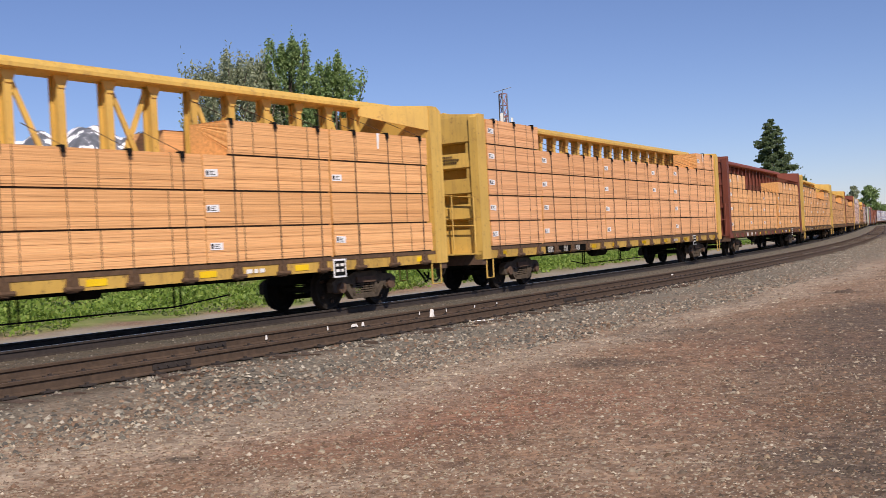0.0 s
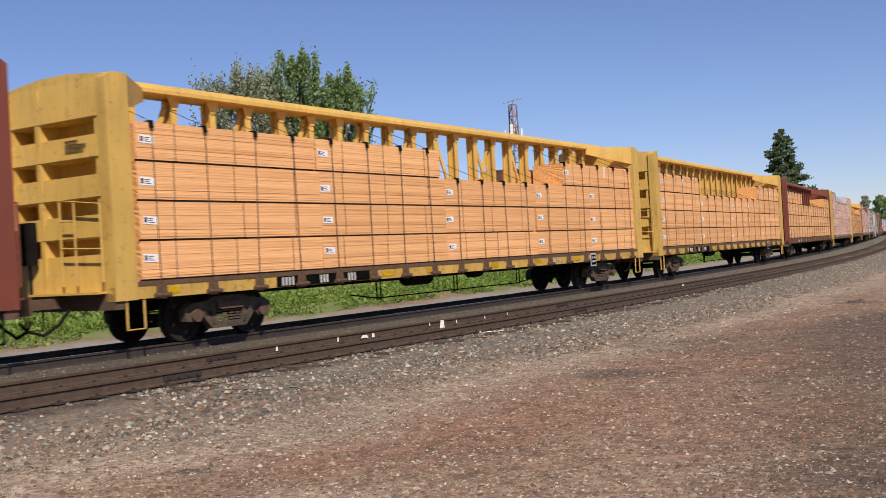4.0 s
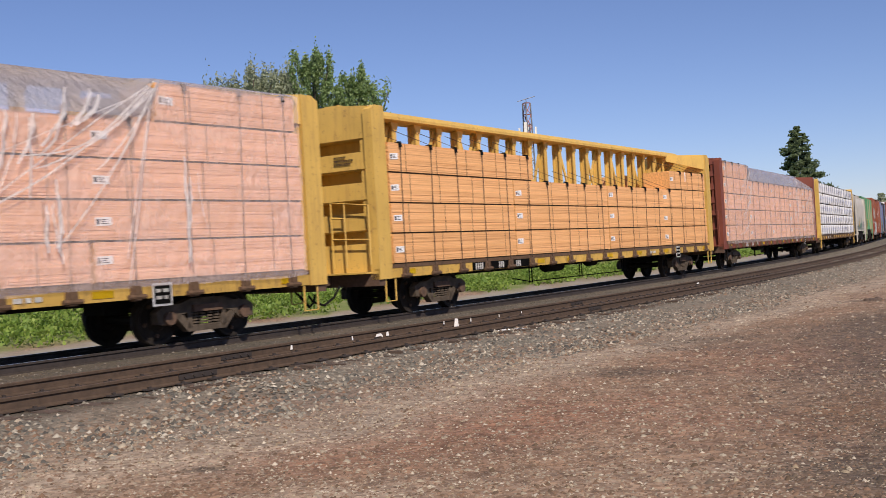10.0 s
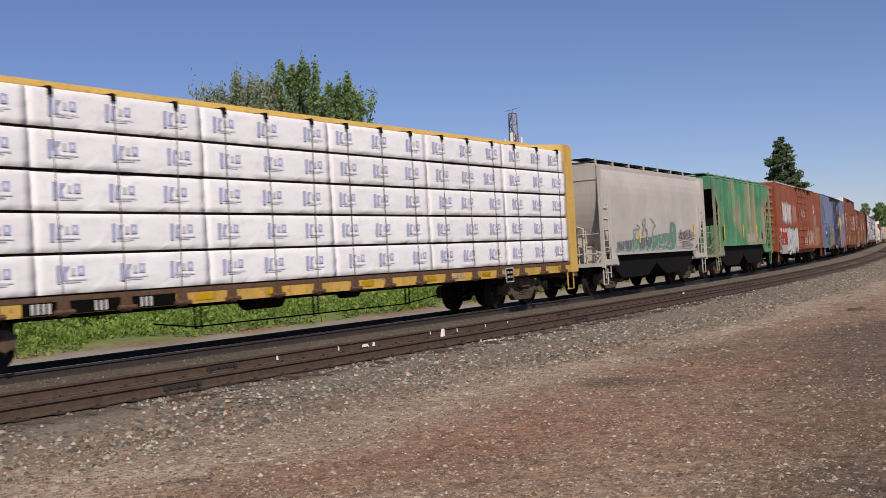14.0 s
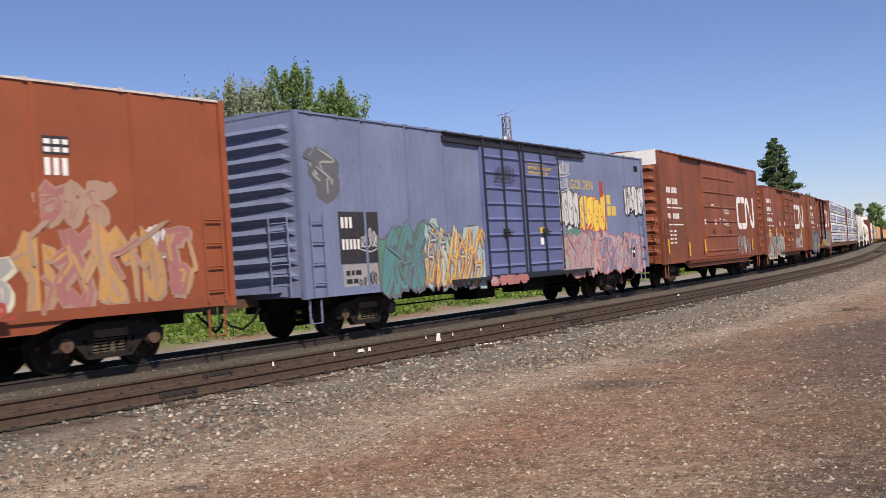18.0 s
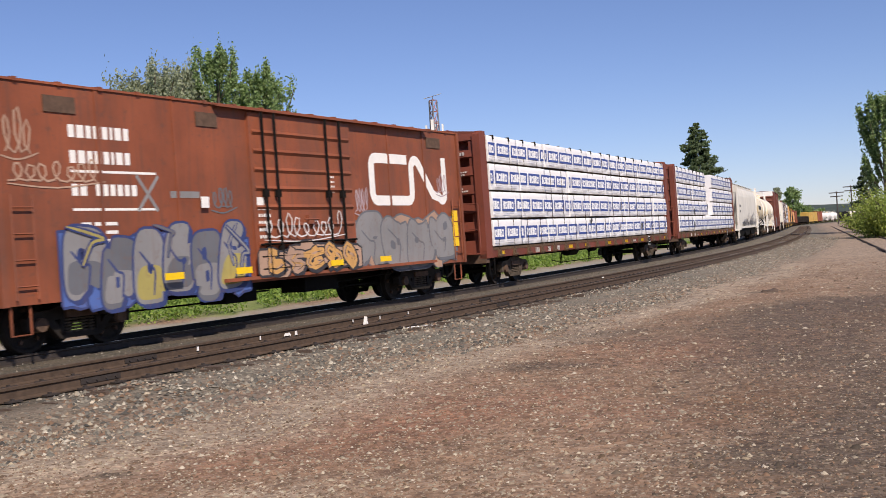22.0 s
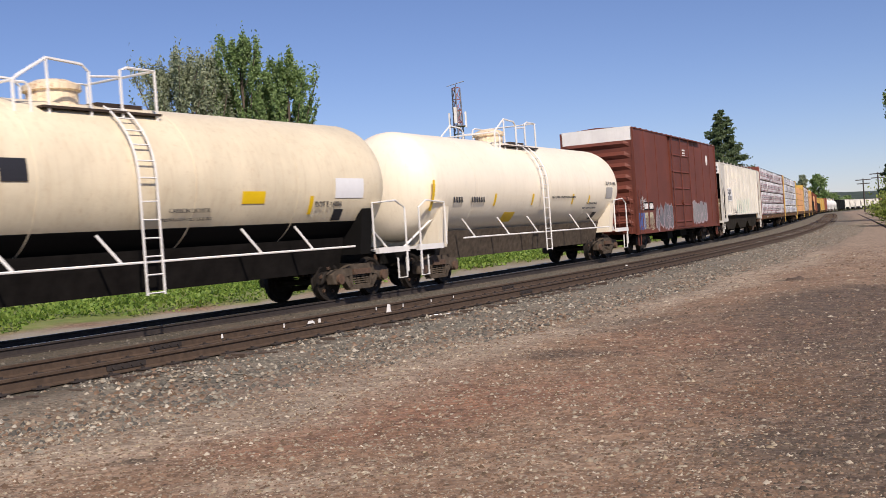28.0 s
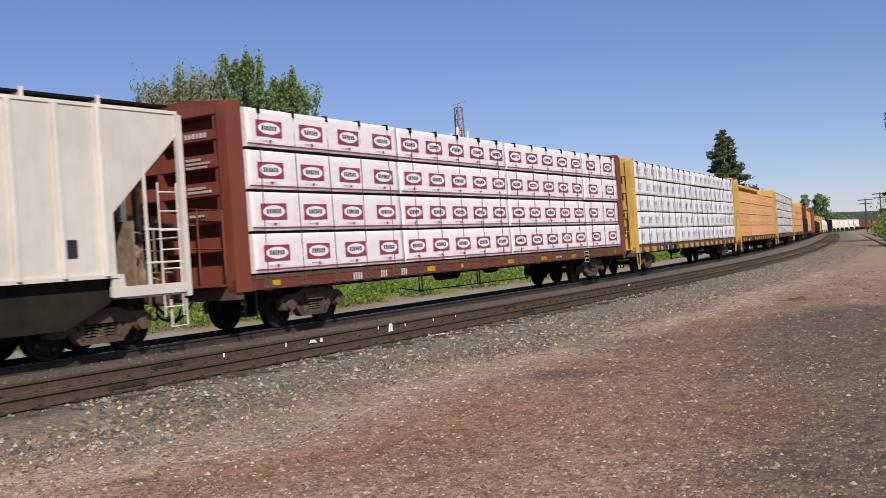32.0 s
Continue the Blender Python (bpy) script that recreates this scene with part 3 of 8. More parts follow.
# ---- railway car kit: x along the car (towards its rear), y away from the camera, z up from the rail heads ----
def wheelset_mesh():
    s = Solid()
    for side in (-1, 1):
        prof = [(-0.07, 0.10), (-0.07, 0.19), (-0.035, 0.22), (-0.03, 0.36), (-0.065, 0.40), (-0.068, 0.455), (0.045, 0.46), (0.06, 0.485), (0.085, 0.48), (0.085, 0.40),
                (0.045, 0.36), (0.02, 0.22), (0.07, 0.18), (0.07, 0.10)]
        prof = [(-side * d if side < 0 else -d, r) for d, r in prof] if side > 0 else prof
        s.lathe(prof, (0, side * 0.72, 0), 24)
        s.lathe([(-0.02, 0.09), (0.02, 0.09)], (0, side * 1.0, 0), 10)
    s.lathe([(-0.98, 0.075), (0.98, 0.075)], (0, 0, 0), 10)
    for k in range(5):
        a = 2 * math.pi * k / 5
        s.box(math.cos(a) * 0.29 - 0.03, math.cos(a) * 0.29 + 0.03, -0.80, -0.755, math.sin(a) * 0.29 - 0.03, math.sin(a) * 0.29 + 0.03, 1)
    return s.mesh("wheelset", ["steel", "rust"], False)


WHEELSET = wheelset_mesh()
WHEELS = []


def side_frame_mesh(mat):
    s = Solid()
    top = [(-1.15, 0.60), (-0.98, 0.70), (-0.62, 0.72), (-0.36, 0.80), (0.36, 0.80), (0.62, 0.72), (0.98, 0.70), (1.15, 0.60), (1.12, 0.38), (0.80, 0.36), (0.62, 0.52),
           (0.40, 0.55), (0.36, 0.68), (-0.36, 0.68), (-0.40, 0.55), (-0.62, 0.52), (-0.80, 0.36), (-1.12, 0.38)]
    s.prism(top, "y", -0.09, 0.09)
    s.prism([(-0.75, 0.52), (-0.45, 0.20), (0.45, 0.20), (0.75, 0.52), (0.55, 0.52), (0.38, 0.30), (-0.38, 0.30), (-0.55, 0.52)], "y", -0.08, 0.08)
    for sx in (-1, 1):
        s.box(sx * 0.40 - 0.05, sx * 0.40 + 0.05, -0.08, 0.08, 0.26, 0.72)
        s.lathe([(-0.16, 0.075), (-0.16, 0.12), (0.06, 0.13)], (sx * 0.885, 0, 0.475), 14, 1)
    for k in range(4):
        x = -0.255 + k * 0.17
        for j in range(5):
            s.lathe([(j * 0.052, 0.07), (j * 0.052 + 0.03, 0.07)], (x, -0.02, 0.29), 10, 2, "z")
    s.box(-0.34, 0.34, -0.13, 0.1, 0.55, 0.68, 1)
    return s.mesh("side_frame", [mat, "rust", "dust"])


FRAMES = {k: side_frame_mesh(k) for k in ("steel", "dust", "rust")}
_b = Solid().prism([(-1.0, 0.72), (-0.3, 0.60), (0.3, 0.60), (1.0, 0.72), (1.0, 0.82), (-1.0, 0.82)], "x", -0.18, 0.18).lathe([(0.76, 0.2), (0.95, 0.2)], (0, 0, 0), 14, 0, "z")
_b.box(-1.25, 1.25, -0.55, -0.47, 0.62, 0.70).box(-1.25, 1.25, 0.47, 0.55, 0.62, 0.70)
BOLSTER = _b.mesh("bolster", "steel")
_c = Solid().box(-0.55, 0.35, -0.07, 0.07, 0.78, 0.96).prism([(-0.85, 0.0), (-0.78, -0.14), (-0.55, -0.10), (-0.5, 0.08), (-0.62, 0.13), (-0.72, 0.10), (-0.70, 0.0)], "z", 0.70, 1.0)
COUPLER = _c.mesh("coupler", "rust")


def truck(car, x, mat="steel"):
    t = part("truck", BOLSTER, None, car, at=pose(x, 0, 0))
    for y in (-1, 1):
        part("side_frame", FRAMES[mat], None, t, at=pose(0, y * 1.02, 0, 0, 0, 0 if y < 0 else 180))
    for dx in (-0.885, 0.885):
        w = part("wheelset", WHEELSET, None, t, at=pose(dx, 0, 0.457))
        WHEELS.append((w, dx))
    return t


def running_gear(car, half, bolster, mat="steel"):
    truck(car, -bolster, mat)
    truck(car, bolster, mat)
    part("coupler", COUPLER, None, car, at=pose(-half, 0, 0))
    part("coupler", COUPLER, None, car, at=pose(half, 0, 0, 0, 0, 180))


def brake_hose(car, x, sgn):
    pts = [(x + sgn * 0.1, -0.35, 0.75), (x + sgn * 0.35, -0.38, 0.52), (x + sgn * 0.6, -0.3, 0.36), (x + sgn * 0.85, -0.2, 0.45), (x + sgn * 0.95, -0.15, 0.6)]
    part("air_hose", Solid().tube(pts, 0.028, 6), "black", car)


def stirrup(car, x, y, w=0.38, z0=0.36, z1=0.86, mat="black"):
    part("stirrup_step", Solid().tube([(x - w / 2, y, z1), (x - w / 2, y, z0), (x + w / 2, y, z0), (x + w / 2, y, z1)], 0.022, 5), mat, car)


def bars(car, name, x0, z0, widths, h, y, mat="letter", gap=0.05, thick=0.004):
    """A line of writing too small or private to letter: a row of plain bars on the near side."""
    s, x = Solid(), x0
    for w in widths:
        if w > 0:
            s.box(x, x + w, y - thick, y, z0, z0 + h)
        x += abs(w) + gap
    return part(name, s, mat, car)


def digits(car, x0, z0, n, h, y, mat="letter", rng=None):
    return bars(car, "lettering", x0, z0, [h * 0.36] * n, h, y, mat, h * 0.26)


def panel(car, name, x0, x1, z0, z1, y, mat, label="", thick=0.006):
    return part(name, Solid().box(x0, x1, y - thick, y, z0, z1), mat, car, label)


def ladder(car, x, y, z0, z1, w=0.42, n=6, mat="black", along="x", r=0.016):
    s = Solid()
    q = (lambda a, z: (x + a, y, z)) if along == "x" else (lambda a, z: (x, y + a, z))
    for a in (-w / 2, w / 2):
        s.tube([q(a, z0), q(a, z1)], r, 5)
    for k in range(n):
        z = z0 + (z1 - z0) * (k + 0.5) / n
        s.tube([q(-w / 2, z), q(w / 2, z)], r, 5)
    return part("ladder", s, mat, car)


def text_part(car, words, x, z, size, y, mat, parent_label=""):
    cu = bpy.data.curves.new("lettering", "FONT")
    cu.body, cu.size, cu.extrude = words, size, 0.002
    tmp = bpy.data.objects.new("tmp", cu)
    scene.collection.objects.link(tmp)
    me = bpy.data.meshes.new_from_object(tmp.evaluated_get(bpy.context.evaluated_depsgraph_get()))
    bpy.data.objects.remove(tmp)
    me.name = "lettering"
    me.materials.clear()
    me.materials.append(M[mat])
    return part("lettering", me, None, car, parent_label, at=pose(x, y, z, 90, 0, 0))


# ---- centre-beam flat car ----
WINCH_X = [-10.6 + 1.247 * i for i in range(18)]


def centerbeam(paint_key, style, label, L=23.2):
    car = tagged(new("centerbeam_flat_car"), label, "freight car", "cars of the train")
    half, y0 = L / 2, 1.40
    part("deck", Solid().prism([(-y0 + .06, 1.02), (y0 - .06, 1.02), (y0 - .06, 1.15), (0, 1.15), (-y0 + .06, 1.15)], "x", -half + .5, half - .5), paint_key, car)
    part("center_sill", Solid().prism([(-0.35, 1.02), (-0.30, 0.77), (0.30, 0.77), (0.35, 1.02)], "x", -half + .2, half - .2).box(-half + 1.2, -half + 4.6, -.3, .3, .6, .8).box(half - 4.6, half - 1.2, -.3, .3, .6, .8), "black", car)
    for sy in (-1, 1):
        part("side_sill", Solid().prism([(sy * y0, 0.87), (sy * (y0 - .12), 0.87), (sy * (y0 - .12), 0.91), (sy * (y0 - .03), 0.91), (sy * (y0 - .03), 1.05), (sy * (y0 - .12), 1.05), (sy * (y0 - .12), 1.09), (sy * y0, 1.09)], "x", -half, half), paint_key + "_sill", car)
    part("air_reservoir", Solid().lathe([(-.6, .12), (-.5, .2), (.5, .2), (.6, .12)], (-1.4, -.55, .82), 12, 0, "x"), "black", car)
    part("brake_cylinder", Solid().lathe([(-.35, .16), (.2, .16), (.25, .05), (.7, .04)], (1.6, -.5, .84), 12, 0, "x"), "black", car)
    # load winches along the side sill
    w = Solid().prism([(-0.10, 1.10), (0.10, 1.10), (0.11, 0.99), (0.13, 0.88), (0.08, 0.84), (-0.08, 0.84), (-0.13, 0.88), (-0.11, 0.99)], "y", -0.05, 0.04).box(-0.06, 0.06, -0.075, -0.05, 0.86, 1.05).lathe([(-0.18, 0.042), (0.18, 0.042)], (0, -0.055, 0.91), 8, 0, "x")
    wme = w.mesh("winch", ["winch_rust"])
    part("deck_edge", Solid().box(-half + .5, half - .5, -y0 - .012, -y0 + .05, 1.09, 1.17), "winch_rust", car)
    for x in WINCH_X:
        part("winch", wme, None, car, at=pose(x, -y0 - 0.0, 0))
    # end bulkheads: a broad plate with a row of dark pockets, corner posts, brake gear
    slot, slots = (0.27, (1.80, 2.48, 3.16, 3.84)) if style == "yellow" else (0.26, (1.55, 2.12, 2.68, 3.24, 3.80, 4.30))
    for e in (-1, 1):
        xe, xi = e * half, e * (half - 0.48)
        xp = xe - e * .07
        bulk = part("bulkhead", Solid().box(xi - 0.02, xi + 0.02, -y0 + .1, y0 - .1, 1.05, 4.66), paint_key, car)
        for sy in (-1, 1):
            part("bulkhead_post", Solid().prism([(xe, sy * (y0 + .02)), (xi, sy * (y0 + .02)), (xi, sy * (y0 - .10)), (xe, sy * (y0 - .22))], "z", 0.86, 4.62).prism([(xe, 4.62), (xi, 4.62), (xi, 4.72), (xe - e * .16, 4.72)], "y", sy * (y0 - .1) - .11, sy * (y0 - .1) + .11), paint_key, bulk)
            part("bulkhead_rib", Solid().box(min(xi, xp), max(xi, xp), sy * (y0 - .19) - .03, sy * (y0 - .19) + .19 * (1 if sy < 0 else -.2), 1.0, 4.64), paint_key, bulk)
        edges = [1.0] + [v for z in slots for v in (z - slot / 2, z + slot / 2)] + [4.66]
        for a, b in zip(edges[::2], edges[1::2]):
            part("bulkhead_plate", Solid().prism([(xi, a), (xp, a), (xp + e * .03, a + .03), (xp, b), (xi, b - .04)], "y", -y0 + .2, y0 - .2), paint_key, bulk)
        part("bulkhead_crown", Solid().prism([(-1.3, 4.64), (1.3, 4.64), (1.3, 4.70), (0.4, 4.80), (-0.4, 4.80), (-1.3, 4.70)], "x", min(xi, xp), max(xi, xp)), paint_key, bulk)
        part("bulkhead_stiffener", Solid().box(min(xi, xp + e * .02), max(xi, xp + e * .02), .40, .52, 1.0, 4.6), paint_key, bulk)
        # gusset plates that flare from the top chord to the full width of the bulkhead
        for sy in (-1, 1):
            xg = xi - e * 1.35
            part("gusset", Solid().add([(xg, sy * .30, 4.74), (xi, sy * (y0 - .02), 4.72), (xi, sy * (y0 - .02), 4.12), (xg, sy * .30, 4.50),
                                        (xg, sy * .27, 4.74), (xi, sy * (y0 - .05), 4.72), (xi, sy * (y0 - .05), 4.12), (xg, sy * .27, 4.50)],
                                       [(0, 1, 2, 3), (7, 6, 5, 4), (0, 4, 5, 1), (1, 5, 6, 2), (2, 6, 7, 3), (3, 7, 4, 0)]), paint_key, car)
        # low grab rails, brake wheel and step on the end
        gr = Solid().tube([(xe + e * .12, -1.28, 1.2), (xe + e * .12, -1.28, 2.5), (xe + e * .12, -.25, 2.62), (xe + e * .12, -.25, 1.15)], .022, 5)
        gr.tube([(xe + e * .12, -.62, 1.15), (xe + e * .12, -.62, 2.6)], .02, 5).tube([(xe + e * .12, -1.28, 1.75), (xe + e * .12, -.25, 1.8)], .018, 5).tube([(xe + e * .12, -.62, 2.25), (xe + e * .12, -.25, 2.27)], .018, 5)
        part("grab_rail", gr, paint_key, car)
        part("brake_wheel", Solid().lathe([(-.03, .28), (.03, .28), (.03, .22), (-.03, .22)], (xe + e * .10, .95, 1.9), 16, 0, "x").box(xe + e * .10 - .02, xe + e * .10 + .02, .67, 1.23, 1.87, 1.93).box(xe + e * .10 - .02, xe + e * .10 + .02, .92, .98, 1.62, 2.18), "grime", car)
        part("brake_box", Solid().box(min(xe, xe + e * .14), max(xe, xe + e * .14), .55, .85, 1.55, 2.3).tube([(xe + e * .07, .7, 1.0), (xe + e * .07, .7, 2.3)], .03, 5), "grime", car)
        part("brake_platform", Solid().box(min(xe + e * .22, xe - e * .3), max(xe + e * .22, xe - e * .3), -1.2, 0.7, 1.0, 1.04), paint_key, car)
        part("end_sill", Solid().box(min(xe, xe - e * .25), max(xe, xe - e * .25), -y0 + .02, y0 - .02, .72, .99), "rust", car)
        for sy in (-1, 1):
            stirrup(car, e * (half - 0.45), sy * (y0 - .03), mat=paint_key if style == "yellow" else "black")
        brake_hose(car, xe, e)
    part("top_chord", Solid().prism([(-0.33, 4.76), (-0.33, 4.69), (-0.28, 4.67), (0.28, 4.67), (0.33, 4.69), (0.33, 4.76), (0.20, 4.88), (-0.20, 4.88)], "x", -half + .45, half - .45), paint_key, car)
    nt_ = 20 if style == "yellow" else 19
    gap = (L - 3.4) / (nt_ - 1)
    pme = Solid()
    pme.box(-.075, .075, -.13, -.09, 1.1, 4.68).box(-.075, .075, .09, .13, 1.1, 4.68).box(-.01, .01, -.09, .09, 1.1, 4.68)
    if style == "yellow":
        pme.prism([(-.17, 4.68), (.17, 4.68), (.07, 4.44), (-.07, 4.44)], "y", -.15, -.13)
    pme = pme.mesh("post", paint_key)
    for i in range(nt_):
        part("post", pme, None, car, at=pose(-half + 1.7 + gap * i, 0, 0))
    for i in range(nt_ - 1):
        if i % 2:
            continue
        xa = -half + 1.7 + gap * i
        for za, zb in ((2.6, 4.6), (4.6, 2.6)) if i % 8 == 4 else ((4.6, 2.6),) if i > 9 else ((2.6, 4.6),):
            part("brace", Solid().prism([(xa, za), (xa + .12, za), (xa + gap, zb), (xa + gap - .12, zb)], "y", -0.05 if za > zb else .0, -0.01 if za > zb else .04), paint_key, car)
    running_gear(car, half + 0.1, half - 2.95, "dust")
    return car, half


# ---- lumber bundles ----
def bundle_mesh(length, h, depth, kind, seed):
    """A strapped pack of boards: courses of random set-back with shadow lines between, on bearers."""
    r = random.Random(seed)
    s = Solid()
    if kind.startswith("lumber"):
        n = max(8, round((h - 0.032) / 0.040))
        dz = (h - 0.032) / n
        prof = [(0.06, 0.0), (0.06, 0.032)]
        for i in range(n):
            z, j = 0.032 + i * dz, r.choice((0, 0, 0, .001, .002, .004, .008))
            g = r.choice((.001, .001, .0015, .003))
            prof += [(j, z + g), (j, z + dz - g)]
            if i < n - 1 and r.random() < .3:
                prof += [(0.012, z + dz - g), (0.012, z + dz + .001)]
        prof += [(depth, h - 0.002), (depth, 0.0)]
        m = len(prof)
        cuts = [0.0] + sorted(r.uniform(.2, .8) * length for _ in range(2)) + [length]
        verts, faces, mi = [], [], []
        for i, x in enumerate(cuts):
            for y, z in prof:
                verts.append((x + (r.uniform(0, .02) if i in (0, len(cuts) - 1) else 0), y + (r.uniform(-.002, .002) if 0 < i < len(cuts) - 1 else 0), z))
        for i in range(len(cuts) - 1):
            for k in range(m):
                faces.append((i * m + k, i * m + (k + 1) % m, (i + 1) * m + (k + 1) % m, (i + 1) * m + k))
        s.add(verts, faces, 0)
        # gap faces and lip underside: bearers plus the gap's shade as colour
        s.m = [1 if q % m < 2 else 0 for q in range(len(faces))]
        s.add(verts[:m], [tuple(range(m - 1, -1, -1))], 2)
        s.add(verts[-m:], [tuple(range(m))], 2)
    else:
        # wrapped pack with soft edges and slack folds
        nx = max(8, int(length / 0.16))
        prof = [(0.16, 0.0), (0.16, 0.062), (0.008, 0.064), (0.0, 0.07), (-0.002, 0.22), (-.003, .38), (-.003, .54), (0.0, 0.70), (0.002, .86), (0.006, 0.955), (0.022, 0.992), (0.07, 1.0), (0.5 * depth, 1.0), (depth, 1.0), (depth, 0.0)]
        verts, faces = [], []
        for i in range(nx + 1):
            x = length * i / nx
            for k, (y, zz) in enumerate(prof):
                f = (0.016 * noise.noise((x * 2.3 + seed * 7, zz * 4.0, seed)) + .013 * noise.noise((x * 6 + zz * 5, zz * 2, seed + 3)) + .006 * noise.noise((x * 13 - zz * 9, zz * 7, seed + 5))) if 3 <= k <= 10 else 0
                verts.append((x + .01 * noise.noise((zz * 5, i * 9.0, seed)) * (i in (0, nx)), y + f, h * zz + (0.4 * f if k > 8 else 0)))
        m = len(prof)
        for i in range(nx):
            faces += [(i * m + k, i * m + (k + 1) % m, (i + 1) * m + (k + 1) % m, (i + 1) * m + k) for k in range(m)]
        faces += [tuple(range(m - 1, -1, -1)), tuple(range(nx * m, nx * m + m))]
        s.add(verts, faces, 0)
        # same dark colour for bearers and shade in the gap below the wrap
        s.m = [1 if q < nx * m and q % m < 2 else 0 for q in range(len(faces))]
    me = s.mesh("bundle", [kind, "dunnage_shade", "wood_end"])
    if not kind.startswith("lumber"):
        me.polygons.foreach_set("use_smooth", [len(p.vertices) == 4 for p in me.polygons])
    return me


BUNDLES = {}
LOADS = []          # (object, car key, local pose)


def label_mesh():
    s = Solid().box(-0.16, 0.16, -0.004, 0, -0.07, 0.07, 0).box(-0.14, -0.08, -0.006, 0, -0.045, 0.045, 1)
    for k, w in enumerate((0.12, 0.09, 0.14)):
        s.box(-0.05, -0.05 + w, -0.006, 0, 0.022 - k * 0.032, 0.036 - k * 0.032, 1)
    return s.mesh("label", ["paper", "ink"])


LABEL = label_mesh()


def bundle(length, h, depth, kind, variant, names=("lumber_pack", "strapped bundle of pale sawn lumber on a flat car")):
    key = (round(length, 2), round(h, 2), kind, variant)
    if key not in BUNDLES:
        BUNDLES[key] = bundle_mesh(length, h, depth, kind, variant)
    ob = new(names[0], BUNDLES[key])
    return tagged(ob, names[1], "lumber pack", "lumber packs on the train")


STRAPS = {}


def strap_part(ob, x, h, depth):
    key = round(h, 2)
    if key not in STRAPS:
        s = Solid().add([(-.009, -.006, 0.03), (.009, -.006, 0.03), (.009, -.006, h + .004), (-.009, -.006, h + .004), (-.009, depth, h + .004), (.009, depth, h + .004)],
                        [(0, 1, 2, 3), (3, 2, 5, 4)])
        s.box(-.012, .012, -.006, -.004, 0.03, 0.05)
        STRAPS[key] = s.mesh("strap", ["strap"])
    part("strap", STRAPS[key], None, ob, at=pose(x, 0, 0))


# ---- spray-paint colours ----
for _n, _c in {"g_white": (0.66, 0.64, 0.62), "g_grey": (0.36, 0.35, 0.33), "g_teal": (0.10, 0.27, 0.28), "g_cream": (0.62, 0.58, 0.42), "g_pink": (0.55, 0.34, 0.32), "g_orange": (0.55, 0.30, 0.10),
               "g_yellow": (0.75, 0.52, 0.08), "g_black": (0.03, 0.03, 0.035), "g_blue": (0.07, 0.13, 0.36), "g_tan": (0.42, 0.27, 0.19), "g_green": (0.10, 0.26, 0.19), "g_red": (0.45, 0.06, 0.05), "g_ash": (0.24, 0.235, 0.235), "g_olive": (0.38, 0.32, 0.10), "g_navy": (0.03, 0.05, 0.16), "g_slate": (0.13, 0.135, 0.15), "g_sage": (0.20, 0.40, 0.30), "g_rose": (0.40, 0.16, 0.15), "g_mauve": (0.42, 0.33, 0.35), "g_pale": (0.40, 0.52, 0.50)}.items():
    M[_n] = paint("spray_" + _n[2:], _c, tuple(.45 * c + .55 * b for c, b in zip(_c, (0.17, 0.09, 0.06))), 0.75, 0.65, 0.55, 0.05, 0.14)


def blob(cx, cz, w, h, r, lobes, n=22):
    """A bulging letter-like outline."""
    ph = [r.uniform(0, 6.28) for _ in range(3)]
    pts = []
    for i in range(n):
        a = 2 * math.pi * i / n
        k = 1 + 0.13 * math.sin(lobes * a + ph[0]) + 0.08 * math.sin((lobes + 2) * a + ph[1])
        ca, sa = math.cos(a), math.sin(a)
        pts.append((cx + w / 2 * k * math.copysign(abs(ca) ** 0.6, ca), cz + h / 2 * k * math.copysign(abs(sa) ** 0.6, sa)))
    return pts


def wild_strokes(r):
    """Two or three abstract hooked strokes in a unit square."""
    out = []
    lean = r.uniform(-.25, .25)
    a, b = r.uniform(.1, .45), r.uniform(.5, .95)
    out.append([(a, 0), (a + lean, .3), (r.uniform(.0, .4), .62), (r.uniform(.2, .6), .98), (b, r.uniform(.6, .9))])
    out.append([(r.uniform(.3, .6), r.uniform(.3, .6)), (b, r.uniform(.3, .7)), (r.uniform(.7, 1.05), .25), (r.uniform(.4, .9), 0), (r.uniform(.25, .5), r.uniform(.05, .25))])
    if r.random() < .5:
        out.append([(-.1, r.uniform(.5, .9)), (.3, r.uniform(.55, .8)), (.7, r.uniform(.7, 1.0)), (1.15, r.uniform(.6, 1.05))])
    return out


def smooth_line(pts, k=4):
    """Rounded line through the points."""
    p = [pts[0]] + list(pts) + [pts[-1]]
    out = []
    for a, b, c, d in zip(p, p[1:], p[2:], p[3:]):
        for i in range(k):
            t = i / k
            out.append(tuple(.5 * (2 * b[q] + (c[q] - a[q]) * t + (2 * a[q] - 5 * b[q] + 4 * c[q] - d[q]) * t * t + (3 * b[q] - a[q] - 3 * c[q] + d[q]) * t ** 3) for q in (0, 1)))
    return out + [tuple(pts[-1])]


